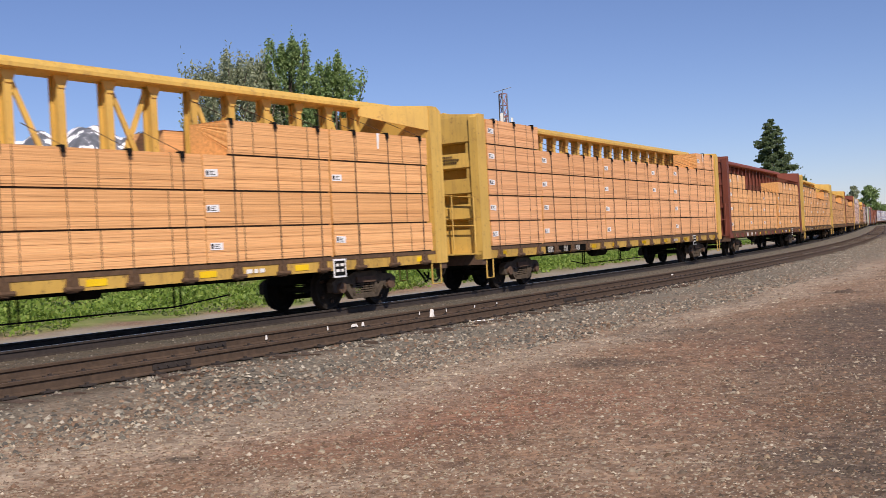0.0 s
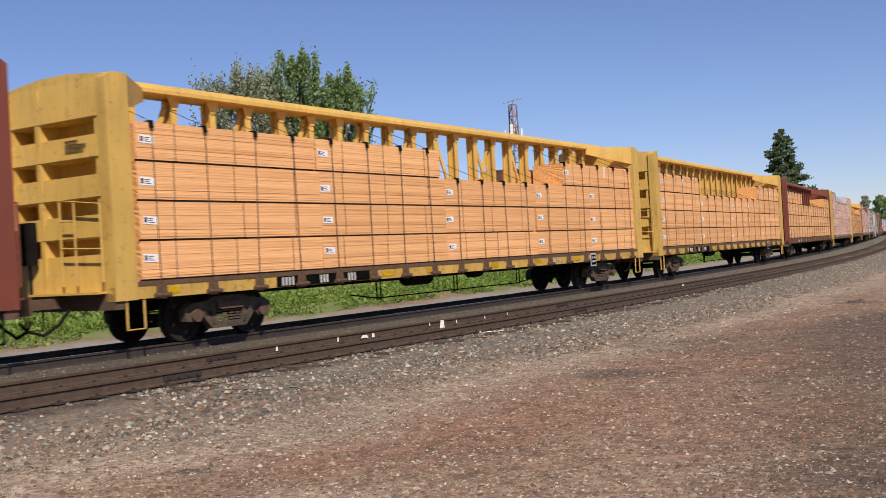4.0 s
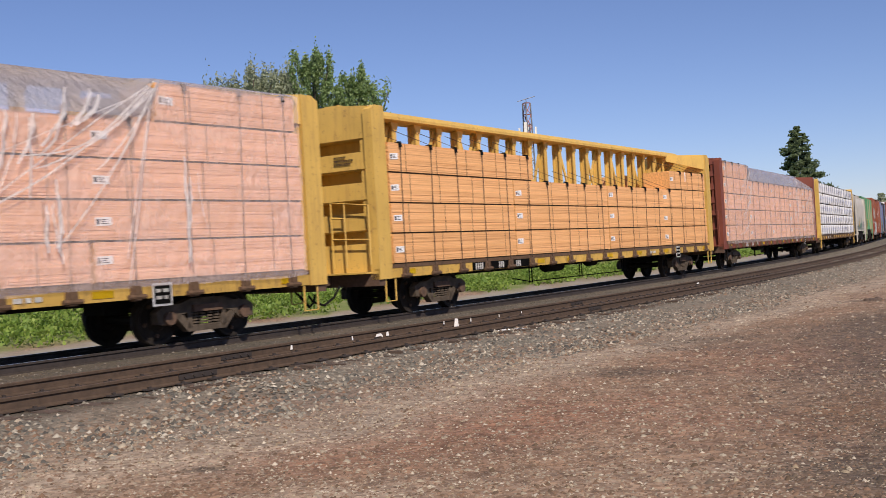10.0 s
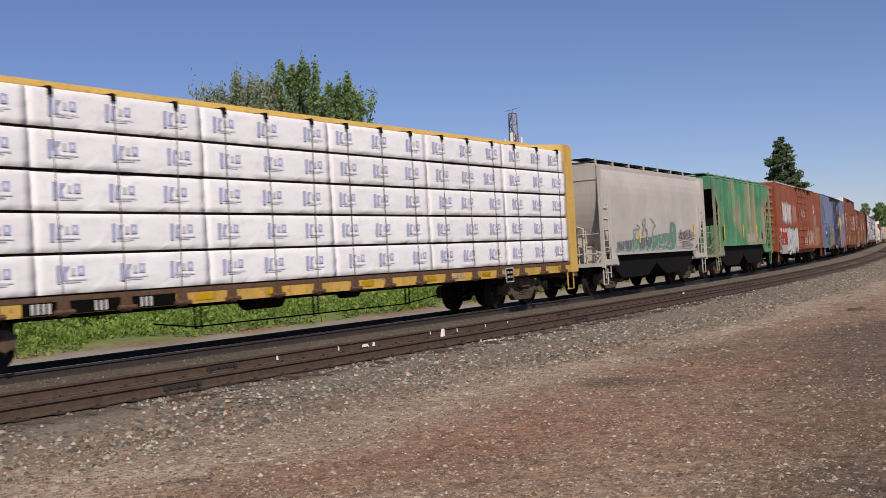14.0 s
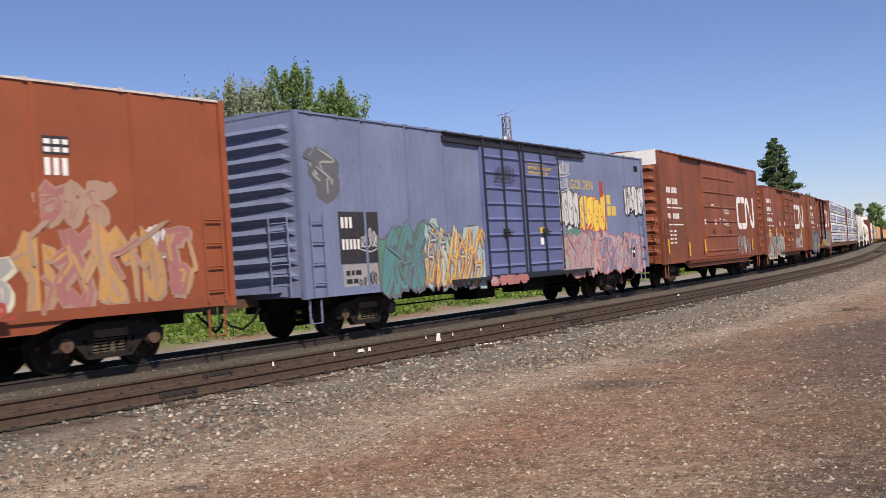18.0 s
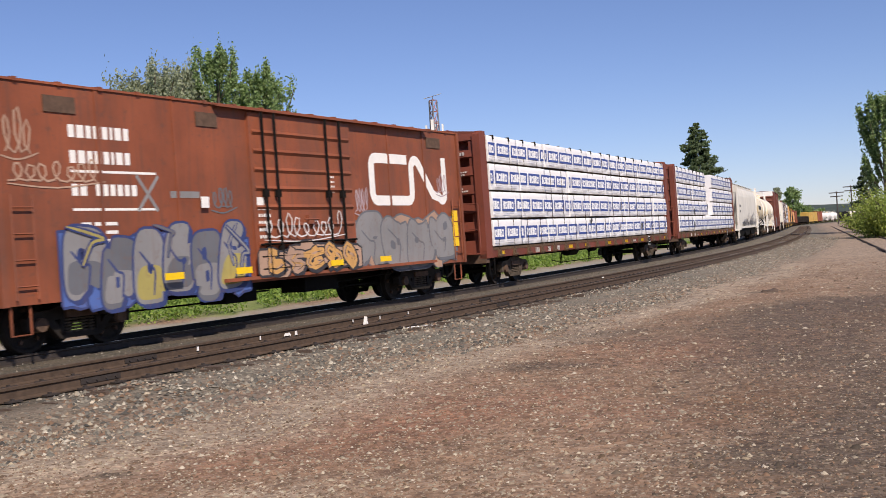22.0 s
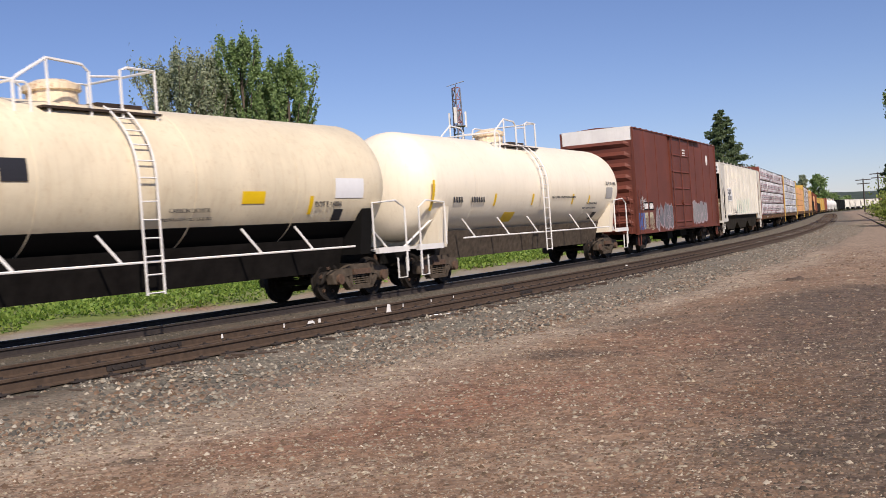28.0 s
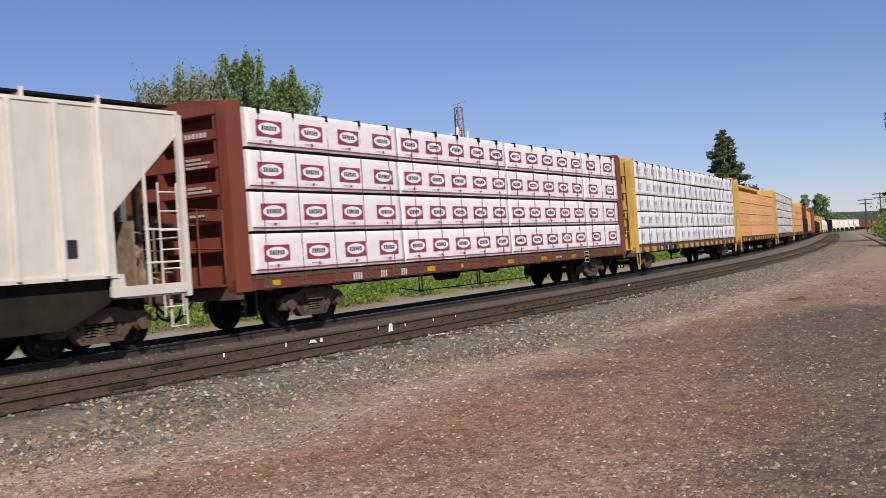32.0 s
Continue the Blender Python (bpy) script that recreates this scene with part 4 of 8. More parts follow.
def ribbon(s, pts, w, y, mi, grow=0.0, lo=-9, hi=9):
    """A painted stroke of varying width along a line, with rounded ends; each stretch lies a hair prouder than the last."""
    n = len(pts) - 1
    left, right = [], []
    for i, (a, b) in enumerate(pts):
        p, q = pts[max(0, i - 1)], pts[min(n, i + 1)]
        dx, dz = q[0] - p[0], q[1] - p[1]
        l = math.hypot(dx, dz) or 1
        dx, dz = dx / l, dz / l
        f = i / n
        ww = w / 2 * (.62 if i in (0, n) else .9 if i in (1, n - 1) else 1.0) + grow
        if i in (0, n):
            e = (grow + .12 * w) * (1 if i else -1)
            a, b = a + dx * e, b + dz * e
        d = y - .0012 * f
        left.append((a - dz * ww, d, min(hi, max(lo, b + dx * ww))))
        right.append((a + dz * ww, d, min(hi, max(lo, b - dx * ww))))
    m = n + 1
    s.add(left + right, [(i, i + 1, m + i + 1, m + i) for i in range(n)], mi)


def bulge(cx, cz, w, h, r):
    """A plump letter-like outline with one or two notches."""
    notches = [(r.choice((.25, .5, .75, 1.0, 1.25, 1.5, 1.75)) * math.pi + r.uniform(-.3, .3), r.uniform(.22, .5), r.uniform(.16, .3)) for _ in range(r.choice((1, 2, 2)))]
    lean, pts = r.uniform(-.18, .18), []
    for i in range(30):
        a = 2 * math.pi * i / 30
        k = 1 - sum(d * math.exp(-((math.remainder(a - t, 2 * math.pi)) / s) ** 2) for t, d, s in notches) + .05 * math.sin(3 * a + notches[0][0] * 5)
        ca, sa = math.cos(a), math.sin(a)
        x, z = k * math.copysign(abs(ca) ** .62, ca), k * math.copysign(abs(sa) ** .62, sa)
        pts.append((cx + w / 2 * (x + lean * z), cz + h / 2 * z))
    return pts


def grown(pts, d):
    """The outline moved outwards by d."""
    out, n = [], len(pts)
    for i, (a, b) in enumerate(pts):
        (pa, pb), (qa, qb) = pts[i - 1], pts[(i + 1) % n]
        tx, tz = qa - pa, qb - pb
        l = math.hypot(tx, tz) or 1
        out.append((a + tz / l * d, b - tx / l * d))
    return out


def graffiti(car, x0, x1, z0, z1, n, fills, line, y, seed, lean=0.0, ragged=0.07, inner=True, fat=0.30, back=None, swoops=0, edge=0.035):
    """Spray-painted piece: plump or angular letter-like shapes with outlines, shadows, inner lines and highlights over a cloud of paint."""
    r = random.Random(seed)
    s = Solid()
    mats = [line] + list(fills) + ([back] if back else [])
    H = z1 - z0
    step = (x1 - x0) / n
    lo, hi = z0 - .05, z1 + .1
    def flat(pts, d, mi):
        s.add([(a, d, min(hi, max(lo, b))) for a, b in pts], [tuple(range(len(pts)))], mi)
    if back:
        for grow, mi, d in ((.05, 0, y - .0004), (0, len(mats) - 1, y - .0012)):
            q = random.Random(seed + 5)
            for i in range(n + 1):
                o = blob(x0 + step * i + q.uniform(-.2, .2) * step, (z0 + z1) / 2 + q.uniform(-.1, .1) * H, step * q.uniform(1.1, 1.5), H * q.uniform(.62, .95), q, q.choice((3, 4, 5)))
                o = [(min(max(a, x0 - .12), x1 + .12), b) for a, b in o]
                flat(grown(o, grow), d - .0002 * (i % 3), mi)
    for i in range(n):
        d = y - .003 - .0022 * i
        fi = 1 + (i + r.randrange(2)) % len(fills)
        w, h = step * r.uniform(1.0, 1.22), H * r.uniform(.80, .98)
        if fat >= .4:
            cx_, cz_ = x0 + step * (i + .5), z0 + H / 2 + (H - h) * r.uniform(-.5, .5)
            o = [(a + lean * (b - cz_), b) for a, b in bulge(cx_, cz_, w, h, r)]
            flat([(a + .07, b - .06) for a, b in grown(o, edge * .6)], d, 0)
            flat(grown(o, edge), d - .0005, 0)
            flat(o, d - .001, fi)
            if len(fills) > 1:
                flat([(a, b) for a, b in [(cx_ + (p - cx_) * .86, cz_ - h * .2 + (q - cz_) * .46) for p, q in o]], d - .0012, 1 + fi % len(fills))
            if inner:
                for _ in range(r.choice((1, 1, 2))):
                    hx, hz = cx_ + w * r.uniform(-.16, .16), cz_ + h * r.uniform(-.22, .25)
                    flat(blob(hx, hz, w * r.uniform(.10, .2), h * r.uniform(.06, .2), r, 2, 12), d - .0015, 0)
                a0 = r.uniform(.1, .9)
                ribbon(s, smooth_line([(cx_ - w * .3, cz_ + h * (.3 - a0 * .2)), (cx_ - w * .05, cz_ + h * (.18 - a0 * .3)), (cx_ + w * .12, cz_ - h * .05), (cx_ + w * .05, cz_ - h * .36)]), edge * .9, d - .0016, 0)
            continue
        bx, bz = x0 + step * i + r.uniform(-.05, .05) * step, z0 + (H - h) * r.random() * .8 + ragged * H * r.uniform(0, .5)
        t = fat * min(w, h) * r.uniform(.85, 1.15)
        strokes = []
        for stroke in wild_strokes(r):
            pts = [(bx + t / 2 + (w - t) * (a + r.uniform(-.09, .09)), bz + t / 2 + (h - t) * (b + r.uniform(-.07, .07))) for a, b in stroke]
            strokes.append(smooth_line([(a + lean * (b - bz - h / 2), b) for a, b in pts], 2))
        for pts in strokes:
            ribbon(s, [(a + .05, b - .05) for a, b in pts], t, d, 0, edge, lo, hi)
        for pts in strokes:
            ribbon(s, pts, t, d - .0013, 0, edge, lo, hi)
        for pts in strokes:
            ribbon(s, pts, t, d - .0026, fi, 0, lo, hi)
            if inner:
                k = r.randrange(0, max(1, len(pts) // 2))
                ribbon(s, pts[k:k + len(pts) // 2 + 1], .12 * t, d - .0040, 0)
                if len(fills) > 1:
                    ribbon(s, [(a - .2 * t, b) for a, b in pts[k:k + len(pts) // 2]], .3 * t, d - .0038, 1 + (fi % len(fills)))
    for i in range(swoops):
        a, b = r.uniform(x0, x1), r.uniform(z0, z0 + H * .6)
        pts = smooth_line([(a, b), (a + r.uniform(-.25, .3), b + H * .25), (a + r.uniform(-.2, .5), b + H * .3), (a + r.uniform(-.4, .6), min(z1, b + H * r.uniform(.35, .7)))])
        d = y - .008 - .0022 * n - .0014 * i
        ribbon(s, pts, .05 + .05 * r.random(), d, 0, .016, z0, z1)
        ribbon(s, pts, .05, d - .0013, 1 + i % len(fills), 0, z0, z1)
    return tagged(part("graffiti", s, mats, car), "faded spray-painted graffiti", kind="stuff")


def scribble(car, x0, x1, z0, z1, mat, y, seed, n=7, q=0.018):
    """A thin tag: one long looping line of uneven height, with a tail."""
    r = random.Random(seed)
    s = Solid()
    w, h = (x1 - x0) / n, z1 - z0
    up = [r.uniform(.35, 1.0) for _ in range(n + 2)]
    pts = []
    for k in range(n * 7):
        t = k / 7
        a = 2 * math.pi * t + .8 * math.sin(t * 1.7 + seed)
        m = up[int(t)] + (up[int(t) + 1] - up[int(t)]) * (t % 1)
        pts.append((x0 + w * t + w * .55 * math.sin(a), z0 + h * m * (.5 - .5 * math.cos(a))))
    for i in range(n):
        ribbon(s, pts[i * 7:i * 7 + 9], 2 * q, y - .003 - .0005 * (i % 2), 0)
    ribbon(s, smooth_line([(x0 - .05, z0 - .04), (x0 + w * n * .5, z0 - .10), (x1 + .1, z0 + .02)], 4), 1.4 * q, y - .0042, 0)
    return part("graffiti", s, mat, car, "thin spray-painted tag")


def band(car, pts, w, y, mat, name="logo", label="thick bent white band painted on the side"):
    """A thick painted stroke along a polyline with mitred corners."""
    s = Solid()
    n = len(pts)
    L, R = [], []
    for i, (a, b) in enumerate(pts):
        d0 = Vector((a - pts[i - 1][0], b - pts[i - 1][1])).normalized() if i else None
        d1 = Vector((pts[i + 1][0] - a, pts[i + 1][1] - b)).normalized() if i < n - 1 else None
        d = ((d0 or d1) + (d1 or d0)).normalized()
        nn = Vector((-d.y, d.x))
        base = d1 or d0
        k = w / 2 / max(0.45, nn.dot(Vector((-base.y, base.x))))
        L.append((a + nn.x * k, y - .004, b + nn.y * k))
        R.append((a - nn.x * k, y - .004, b - nn.y * k))
    for i in range(n - 1):
        s.add([L[i], L[i + 1], R[i + 1], R[i]], [(0, 1, 2, 3)])
    return part(name, s, mat, car, label)


def arc_pts(cx, cz, r, a0, a1, n=6):
    return [(cx + r * math.cos(radians(a0 + (a1 - a0) * i / n)), cz + r * math.sin(radians(a0 + (a1 - a0) * i / n))) for i in range(n + 1)]


def cn_band(car, x0, z0, w, h, y):
    k = 0.17 * h
    r = 0.16 * h
    t = 0.19 * h
    a = [(x0 + w * .47, z0 + h - t / 2)] + arc_pts(x0 + t / 2 + r, z0 + h - t / 2 - r, r, 90, 180) + arc_pts(x0 + t / 2 + r, z0 + t / 2 + r, r, 180, 270) + \
        arc_pts(x0 + w * .52 - r, z0 + t / 2 + r, r, 270, 360) + arc_pts(x0 + w * .52 + r * 1.05, z0 + h - t / 2 - r * 1.05, r * 1.05, 180, 35) + \
        [(x0 + w * .80, z0 + h * .22)] + arc_pts(x0 + w - t / 2 - r * .8, z0 + t / 2 + r * .9, r * .8, 215, 360) + [(x0 + w - t / 2, z0 + h)]
    band(car, a, t, y, "letter", "logo")


# ---- box car ----
def boxcar(label, half, top, z0, key, bolster, door, posts=(), white_end=False, sill_drop=None, roof="plain_roof", ribs=9, truck_mat="steel", hw=1.5, door_ribs=8, door_lift=0.12, rail_span=None, rods=True, door_key=None, rod_key=None):
    car = tagged(new("box_car"), label, "freight car", "cars of the train")
    body = part("body", Solid().prism([(-hw, z0), (hw, z0), (hw, top - .10), (-hw, top - .10)], "x", -half + .10, half - .10), key, car)
    eave = top - 0.10
    part("roof", Solid().prism([(-hw - .03, eave - .04), (-hw - .03, eave), (0, top), (hw + .03, eave), (hw + .03, eave - .04)], "x", -half, half), key if roof == "plain_roof" else roof, car)
    rb = Solid()
    for i in range(int(2 * half / 0.9)):
        x = -half + 0.5 + i * 0.9
        rb.prism([(-hw - .05, eave - .05), (-hw - .05, eave + .02), (0, top + .03), (hw + .05, eave + .02), (hw + .05, eave - .05), (0, top - .01)], "x", x - .04, x + .04)
    tagged(part("roof_seams", rb, key if roof == "plain_roof" else roof, car), kind="stuff")
    for e in (-1, 1):
        xe = e * half
        end = part("end_wall", Solid().box(min(xe, xe - e * .12), max(xe, xe - e * .12), -hw, hw, z0, top - .10), key, car)
        zs = np.linspace(z0 + .45, top - (0.75 if white_end else 0.45), ribs)
        for z in zs:
            g = (zs[1] - zs[0]) * 0.33
            o = Solid()
            prof = [(-hw + .12, 0.02), (-hw + .35, 0.10), (0, 0.14), (hw - .35, 0.10), (hw - .12, 0.02)]
            for (ya, da), (yb, db) in zip(prof, prof[1:]):
                o.add([(xe, ya, z - g), (xe + e * da, ya, z), (xe, ya, z + g), (xe, yb, z - g), (xe + e * db, yb, z), (xe, yb, z + g)], [(0, 1, 4, 3), (1, 2, 5, 4)])
            part("end_rib", o, key, end)
        if white_end:
            part("end_panel", Solid().box(min(xe, xe + e * .02), max(xe, xe + e * .02), -hw + .02, hw - .02, top - .62, top - .06), "white", end, "grimy white band at the top of the end")
        for sy in (-1, 1):
            part("corner_post", Solid().box(min(xe - e * .10, xe + e * .02), max(xe - e * .10, xe + e * .02), sy * hw - .05, sy * hw + .05, z0 - .05, top - .10), key, car)
            stirrup(car, e * (half - 0.38), sy * (hw - .05), mat=key)
        ladder(car, e * (half - 0.45), -hw - .07, z0 + .05, z0 + 1.75, 0.42, 4, key)
        ladder(car, xe + e * .18, -hw + .45, z0 + .05, z0 + 1.75, 0.5, 4, key, "y")
        part("brake_step", Solid().box(min(xe, xe + e * .3), max(xe, xe + e * .3), -0.9, 0.9, z0 + .12, z0 + .16), key, car)
        brake_hose(car, xe, e)
    part("side_sill", Solid().box(-half, half, -hw - .015, -hw + .1, z0 - .04, z0 + .14).box(-half, half, hw - .1, hw + .015, z0 - .04, z0 + .14), key, car)
    if sill_drop:
        a, b, d = sill_drop
        for sy in (-1, 1):
            part("fishbelly_sill", Solid().prism([(a, z0), (a + .8, z0 - d), (b - .8, z0 - d), (b, z0)], "y", sy * (hw - .06) - .02, sy * (hw - .06) + .02), key, car)
    part("center_sill", Solid().box(-half + .2, half - .2, -0.33, 0.33, 0.62, z0).box(-2.2, -1.2, -1.2, -0.5, 0.45, z0).box(0.6, 1.9, -1.15, -0.45, 0.5, z0), "black", car)
    for x in posts:
        part("side_seam", Solid().box(x - .035, x + .035, -hw - .02, -hw + .01, z0 + .1, eave - .05), key, car)
    # sliding doors with ridges, rods and tracks
    for d0, d1 in door:
        dr = part("door", Solid().box(d0, d1, -hw - .07, -hw + .02, z0 + door_lift, eave - .12), door_key or key, car)
        for k in range(door_ribs):
            z = z0 + door_lift + .22 + (eave - .35 - z0 - door_lift) * k / door_ribs
            part("door_ridge", Solid().prism([(-hw - .07, z - .06), (-hw - .115, z), (-hw - .07, z + .06)], "x", d0 + .08, d1 - .08), door_key or key, dr)
        for x in (d0 + .06, (d0 + d1) / 2, d1 - .06) if rods else ():
            part("lock_rod", Solid().tube([(x, -hw - .14, z0 + door_lift), (x, -hw - .14, eave - .12)], 0.024, 6), rod_key or key, dr)
        part("door_handle", Solid().tube([((d0 + d1) / 2 - .25, -hw - .16, z0 + 1.25), ((d0 + d1) / 2 + .3, -hw - .16, z0 + 1.25)], 0.02, 5).box((d0 + d1) / 2 - .1, (d0 + d1) / 2 + .1, -hw - .17, -hw - .07, z0 + 1.15, z0 + 1.35), rod_key or key, dr)
    a, b = rail_span or (door[0][0] - .1, door[-1][1] + .1)
    part("door_track", Solid().prism([(-hw, eave - .02), (-hw - .17, eave - .05), (-hw - .17, eave - .09), (-hw - .14, eave - .09), (-hw - .13, eave - .06), (-hw, eave - .05)], "x", a, b), rod_key or key, car)
    part("door_track", Solid().box(a, b, -hw - .16, -hw, z0 + .02, z0 + .09), rod_key or key, car)
    for e in (-1, 1):
        part("brake_rigging", Solid().tube([(e * (bolster - 1.4), -1.0, .72), (e * 1.5, -.9, .62), (e * .4, -.9, .62)], .022, 5).tube([(e * (bolster - 1.2), -.6, .5), (e * 2.0, -.7, .5)], .02, 5), "black", car)
    running_gear(car, half + .1, bolster, truck_mat)
    return car


M["peeled_roof"] = paint("peeled_roof", (0.55, 0.50, 0.46), (0.20, 0.08, 0.045), 0.95, 0.7, 0.6)


# ---- covered hopper ----
def hopper(label, half, top, zs, f0, f1, key, bolster, n_ribs, bays, curved=False, low="black", hw=1.48, truck_mat="dust", walk_key="black", fz=2.75, far=False, gear_key=None):
    car = tagged(new("covered_hopper_car"), label, "freight car", "cars of the train")
    xa, xb = -half + .08, half - .08
    side = [(xa, top - .12), (xa, top - .50), (f0, fz), (f0, zs), (f1, zs), (f1, fz), (xb, top - .50), (xb, top - .12)]
    if curved:
        k = 7
        left = [(xa + (f0 - xa) * (1 - math.cos(math.pi / 2 * i / k)), top - .55 - (top - .55 - zs - .1) * math.sin(math.pi / 2 * i / k)) for i in range(k + 1)]
        right = [(xb + (f1 - xb) * (1 - math.cos(math.pi / 2 * i / k)), top - .55 - (top - .55 - zs - .1) * math.sin(math.pi / 2 * i / k)) for i in range(k, -1, -1)]
        side = [(xa, top - .12)] + left + [(f0, zs), (f1, zs)] + right + [(xb, top - .12)]
    rows, n = [], len(side)
    s = Solid()
    zmin, zmax = zs, top - .12
    ys = (lambda z: hw - 0.20 * max(0.0, (z - (zmax - .9)) / .9) ** 2.0 - 0.05 * max(0.0, (zs + .6 - z) / .6)) if curved else (lambda z: hw)
    verts = [(x, -ys(z), z) for x, z in side] + [(x, ys(z), z) for x, z in side]
    s.add(verts, [tuple(range(n)), tuple(range(2 * n - 1, n - 1, -1))] + [(i, n + i, n + (i + 1) % n, (i + 1) % n) for i in range(n)])
    if curved:
        s = Solid()
        cols = 14
        zz = np.linspace(zs, zmax, cols)
        xs_l = np.interp(zz, [p[1] for p in left][::-1], [p[0] for p in left][::-1])
        xs_r = np.interp(zz, [p[1] for p in right], [p[0] for p in right])
        for sy in (-1, 1):
            vv = []
            for z, l, r_ in zip(zz, xs_l, xs_r):
                vv += [(l, sy * ys(z), z), (r_, sy * ys(z), z)]
            s.add(vv, [(2 * i, 2 * i + 1, 2 * i + 3, 2 * i + 2) for i in range(cols - 1)])
        for xs_, in ((xs_l,), (xs_r,)):
            vv = []
            for z, x in zip(zz, xs_):
                vv += [(x, -ys(z), z), (x, ys(z), z)]
            s.add(vv, [(2 * i, 2 * i + 1, 2 * i + 3, 2 * i + 2) for i in range(cols - 1)])
        s.box(xa, xb, -ys(zmax), ys(zmax), zmax - .02, zmax)
        s.box(f0, f1, -ys(zs), ys(zs), zs, zs + .02)
    part("body", s, key, car)
    yt = ys(top - .12)
    part("roof", Solid().prism([(-yt - .02, top - .14), (-yt - .02, top - .08), (-0.5, top), (0.5, top), (yt + .02, top - .08), (yt + .02, top - .14)], "x", xa, xb), key, car)
    if curved:
        part("roof_edge", Solid().box(xa, xb, -yt - .05, -yt + .03, top - .24, top - .14).box(xa, xb, yt - .03, yt + .05, top - .24, top - .14), key, car)
    for e, fx in ((-1, f0), (1, f1)):
        if not curved:
            xo = e * (half - .08)
            # dark sheet over the body's slope, standing in for shade under the overhang
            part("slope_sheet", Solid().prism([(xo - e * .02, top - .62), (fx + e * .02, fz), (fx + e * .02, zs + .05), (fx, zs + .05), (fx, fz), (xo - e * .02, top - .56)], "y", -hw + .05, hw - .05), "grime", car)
    # running boards on stands, hatches
    rw = Solid()
    for sy in (-1, 1):
        rw.box(xa - .1, xb + .1, sy * 0.90 - .26, sy * 0.90 + .26, top + .05, top + .09)
    part("running_board", rw, walk_key, car)
    st = Solid()
    for i in range(int(2 * half / 1.55)):
        x = xa + .6 + i * 1.55
        st.box(x - .035, x + .035, -1.20, -1.165, top - .06, top + .14).box(x - .035, x + .035, 1.165, 1.20, top - .06, top + .14).box(x - .02, x + .02, -1.18, 1.18, top + .0, top + .05)
    part("board_bracket", st, key, car)
    part("hatch_trough", Solid().box(xa + .8, xb - .8, -0.32, 0.32, top, top + .10), key, car)
    joined = Solid()
    for i in range(n_ribs):
        x = f0 + .25 + (f1 - f0 - .5) * i / max(1, n_ribs - 1)
        if far:
            joined.prism([(x - .07, -hw), (x - .045, -hw - .09), (x + .045, -hw - .09), (x + .07, -hw)], "z", zs, top - .14)
            continue
        part("side_rib", Solid().prism([(x - .055, -hw + .01), (x - .05, -hw - .085), (x - .03, -hw - .10), (x + .03, -hw - .10), (x + .05, -hw - .085), (x + .055, -hw + .01)], "z", zs, top - .14), key, car)
    if far:
        tagged(part("side_ribs", joined, key, car), kind="stuff")
    for sy in (-1, 1):
        part("side_sill", Solid().box(-half + .05, f0 + .15, sy * hw - .06, sy * hw + .03, .98, 1.16).box(f1 - .15, half - .05, sy * hw - .06, sy * hw + .03, .98, 1.16), key, car)
        part("bottom_flange", Solid().box(f0, f1, sy * hw - .06, sy * hw + .02, zs - .04, zs + .03), key, car)
        for x_ in (f0, f1):
            part("end_gusset", Solid().prism([(x_ - .12, zs + .02), (x_ + .12, zs + .02), (x_ + .16, 1.0), (x_ - .16, 1.0)], "y", sy * hw - .04, sy * hw + .01), key, car)
    # hopper bays
    w = (f1 - f0) / bays
    for i in range(bays):
        a = f0 + w * i
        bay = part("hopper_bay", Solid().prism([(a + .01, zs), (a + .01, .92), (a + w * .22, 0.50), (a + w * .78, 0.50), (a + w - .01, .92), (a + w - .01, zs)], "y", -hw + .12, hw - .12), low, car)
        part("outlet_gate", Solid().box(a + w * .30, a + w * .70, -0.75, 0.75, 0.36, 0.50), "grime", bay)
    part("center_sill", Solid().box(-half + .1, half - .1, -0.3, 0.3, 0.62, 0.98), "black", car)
    for e in (-1, 1):
        xe = e * half
        cage = part("end_frame", Solid().box(min(xe, xe - e * 1.5), max(xe, xe - e * 1.5), -hw, hw, 0.94, 1.06), key, car)
        for sy in (-1, 1):
            part("end_post", Solid().box(min(xe - e * .03, xe - e * .15), max(xe - e * .03, xe - e * .15), sy * hw - .07, sy * hw + .03, 0.9, top - .15), key, cage)
            stirrup(car, e * (half - .3), sy * (hw - .02), mat=key)
        part("end_post", Solid().box(min(xe - e * .08, xe - e * .18), max(xe - e * .08, xe - e * .18), -0.35, -0.22, 1.0, top - .6), gear_key or key, cage)
        part("end_post", Solid().box(min(xe - e * .08, xe - e * .18), max(xe - e * .08, xe - e * .18), 0.22, 0.35, 1.0, top - .6), gear_key or key, cage)
        ladder(cage, e * (half - .45), -hw - .02, 0.55, 3.0, 0.45, 7, key)
        xs = xe - e * 1.2
        # far cars: shade of the end recess put in as a dark plate
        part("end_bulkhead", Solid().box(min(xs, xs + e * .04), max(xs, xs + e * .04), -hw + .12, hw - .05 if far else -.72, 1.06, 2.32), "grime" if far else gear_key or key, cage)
        part("end_beam", Solid().box(min(xe - e * .06, xe - e * .16), max(xe - e * .06, xe - e * .16), -hw + .03, hw - .03, top - .62, top - .13), key, cage)
        if not far:
            gear = Solid().lathe([(-.32, .12), (-.27, .17), (.27, .17), (.32, .12)], (xe - e * .78, -.35, 1.62), 12, 0, "y").lathe([(-.02, .26), (.02, .26), (.02, .20), (-.02, .20)], (xe - e * .3, .35, 2.0), 14, 0, "x")
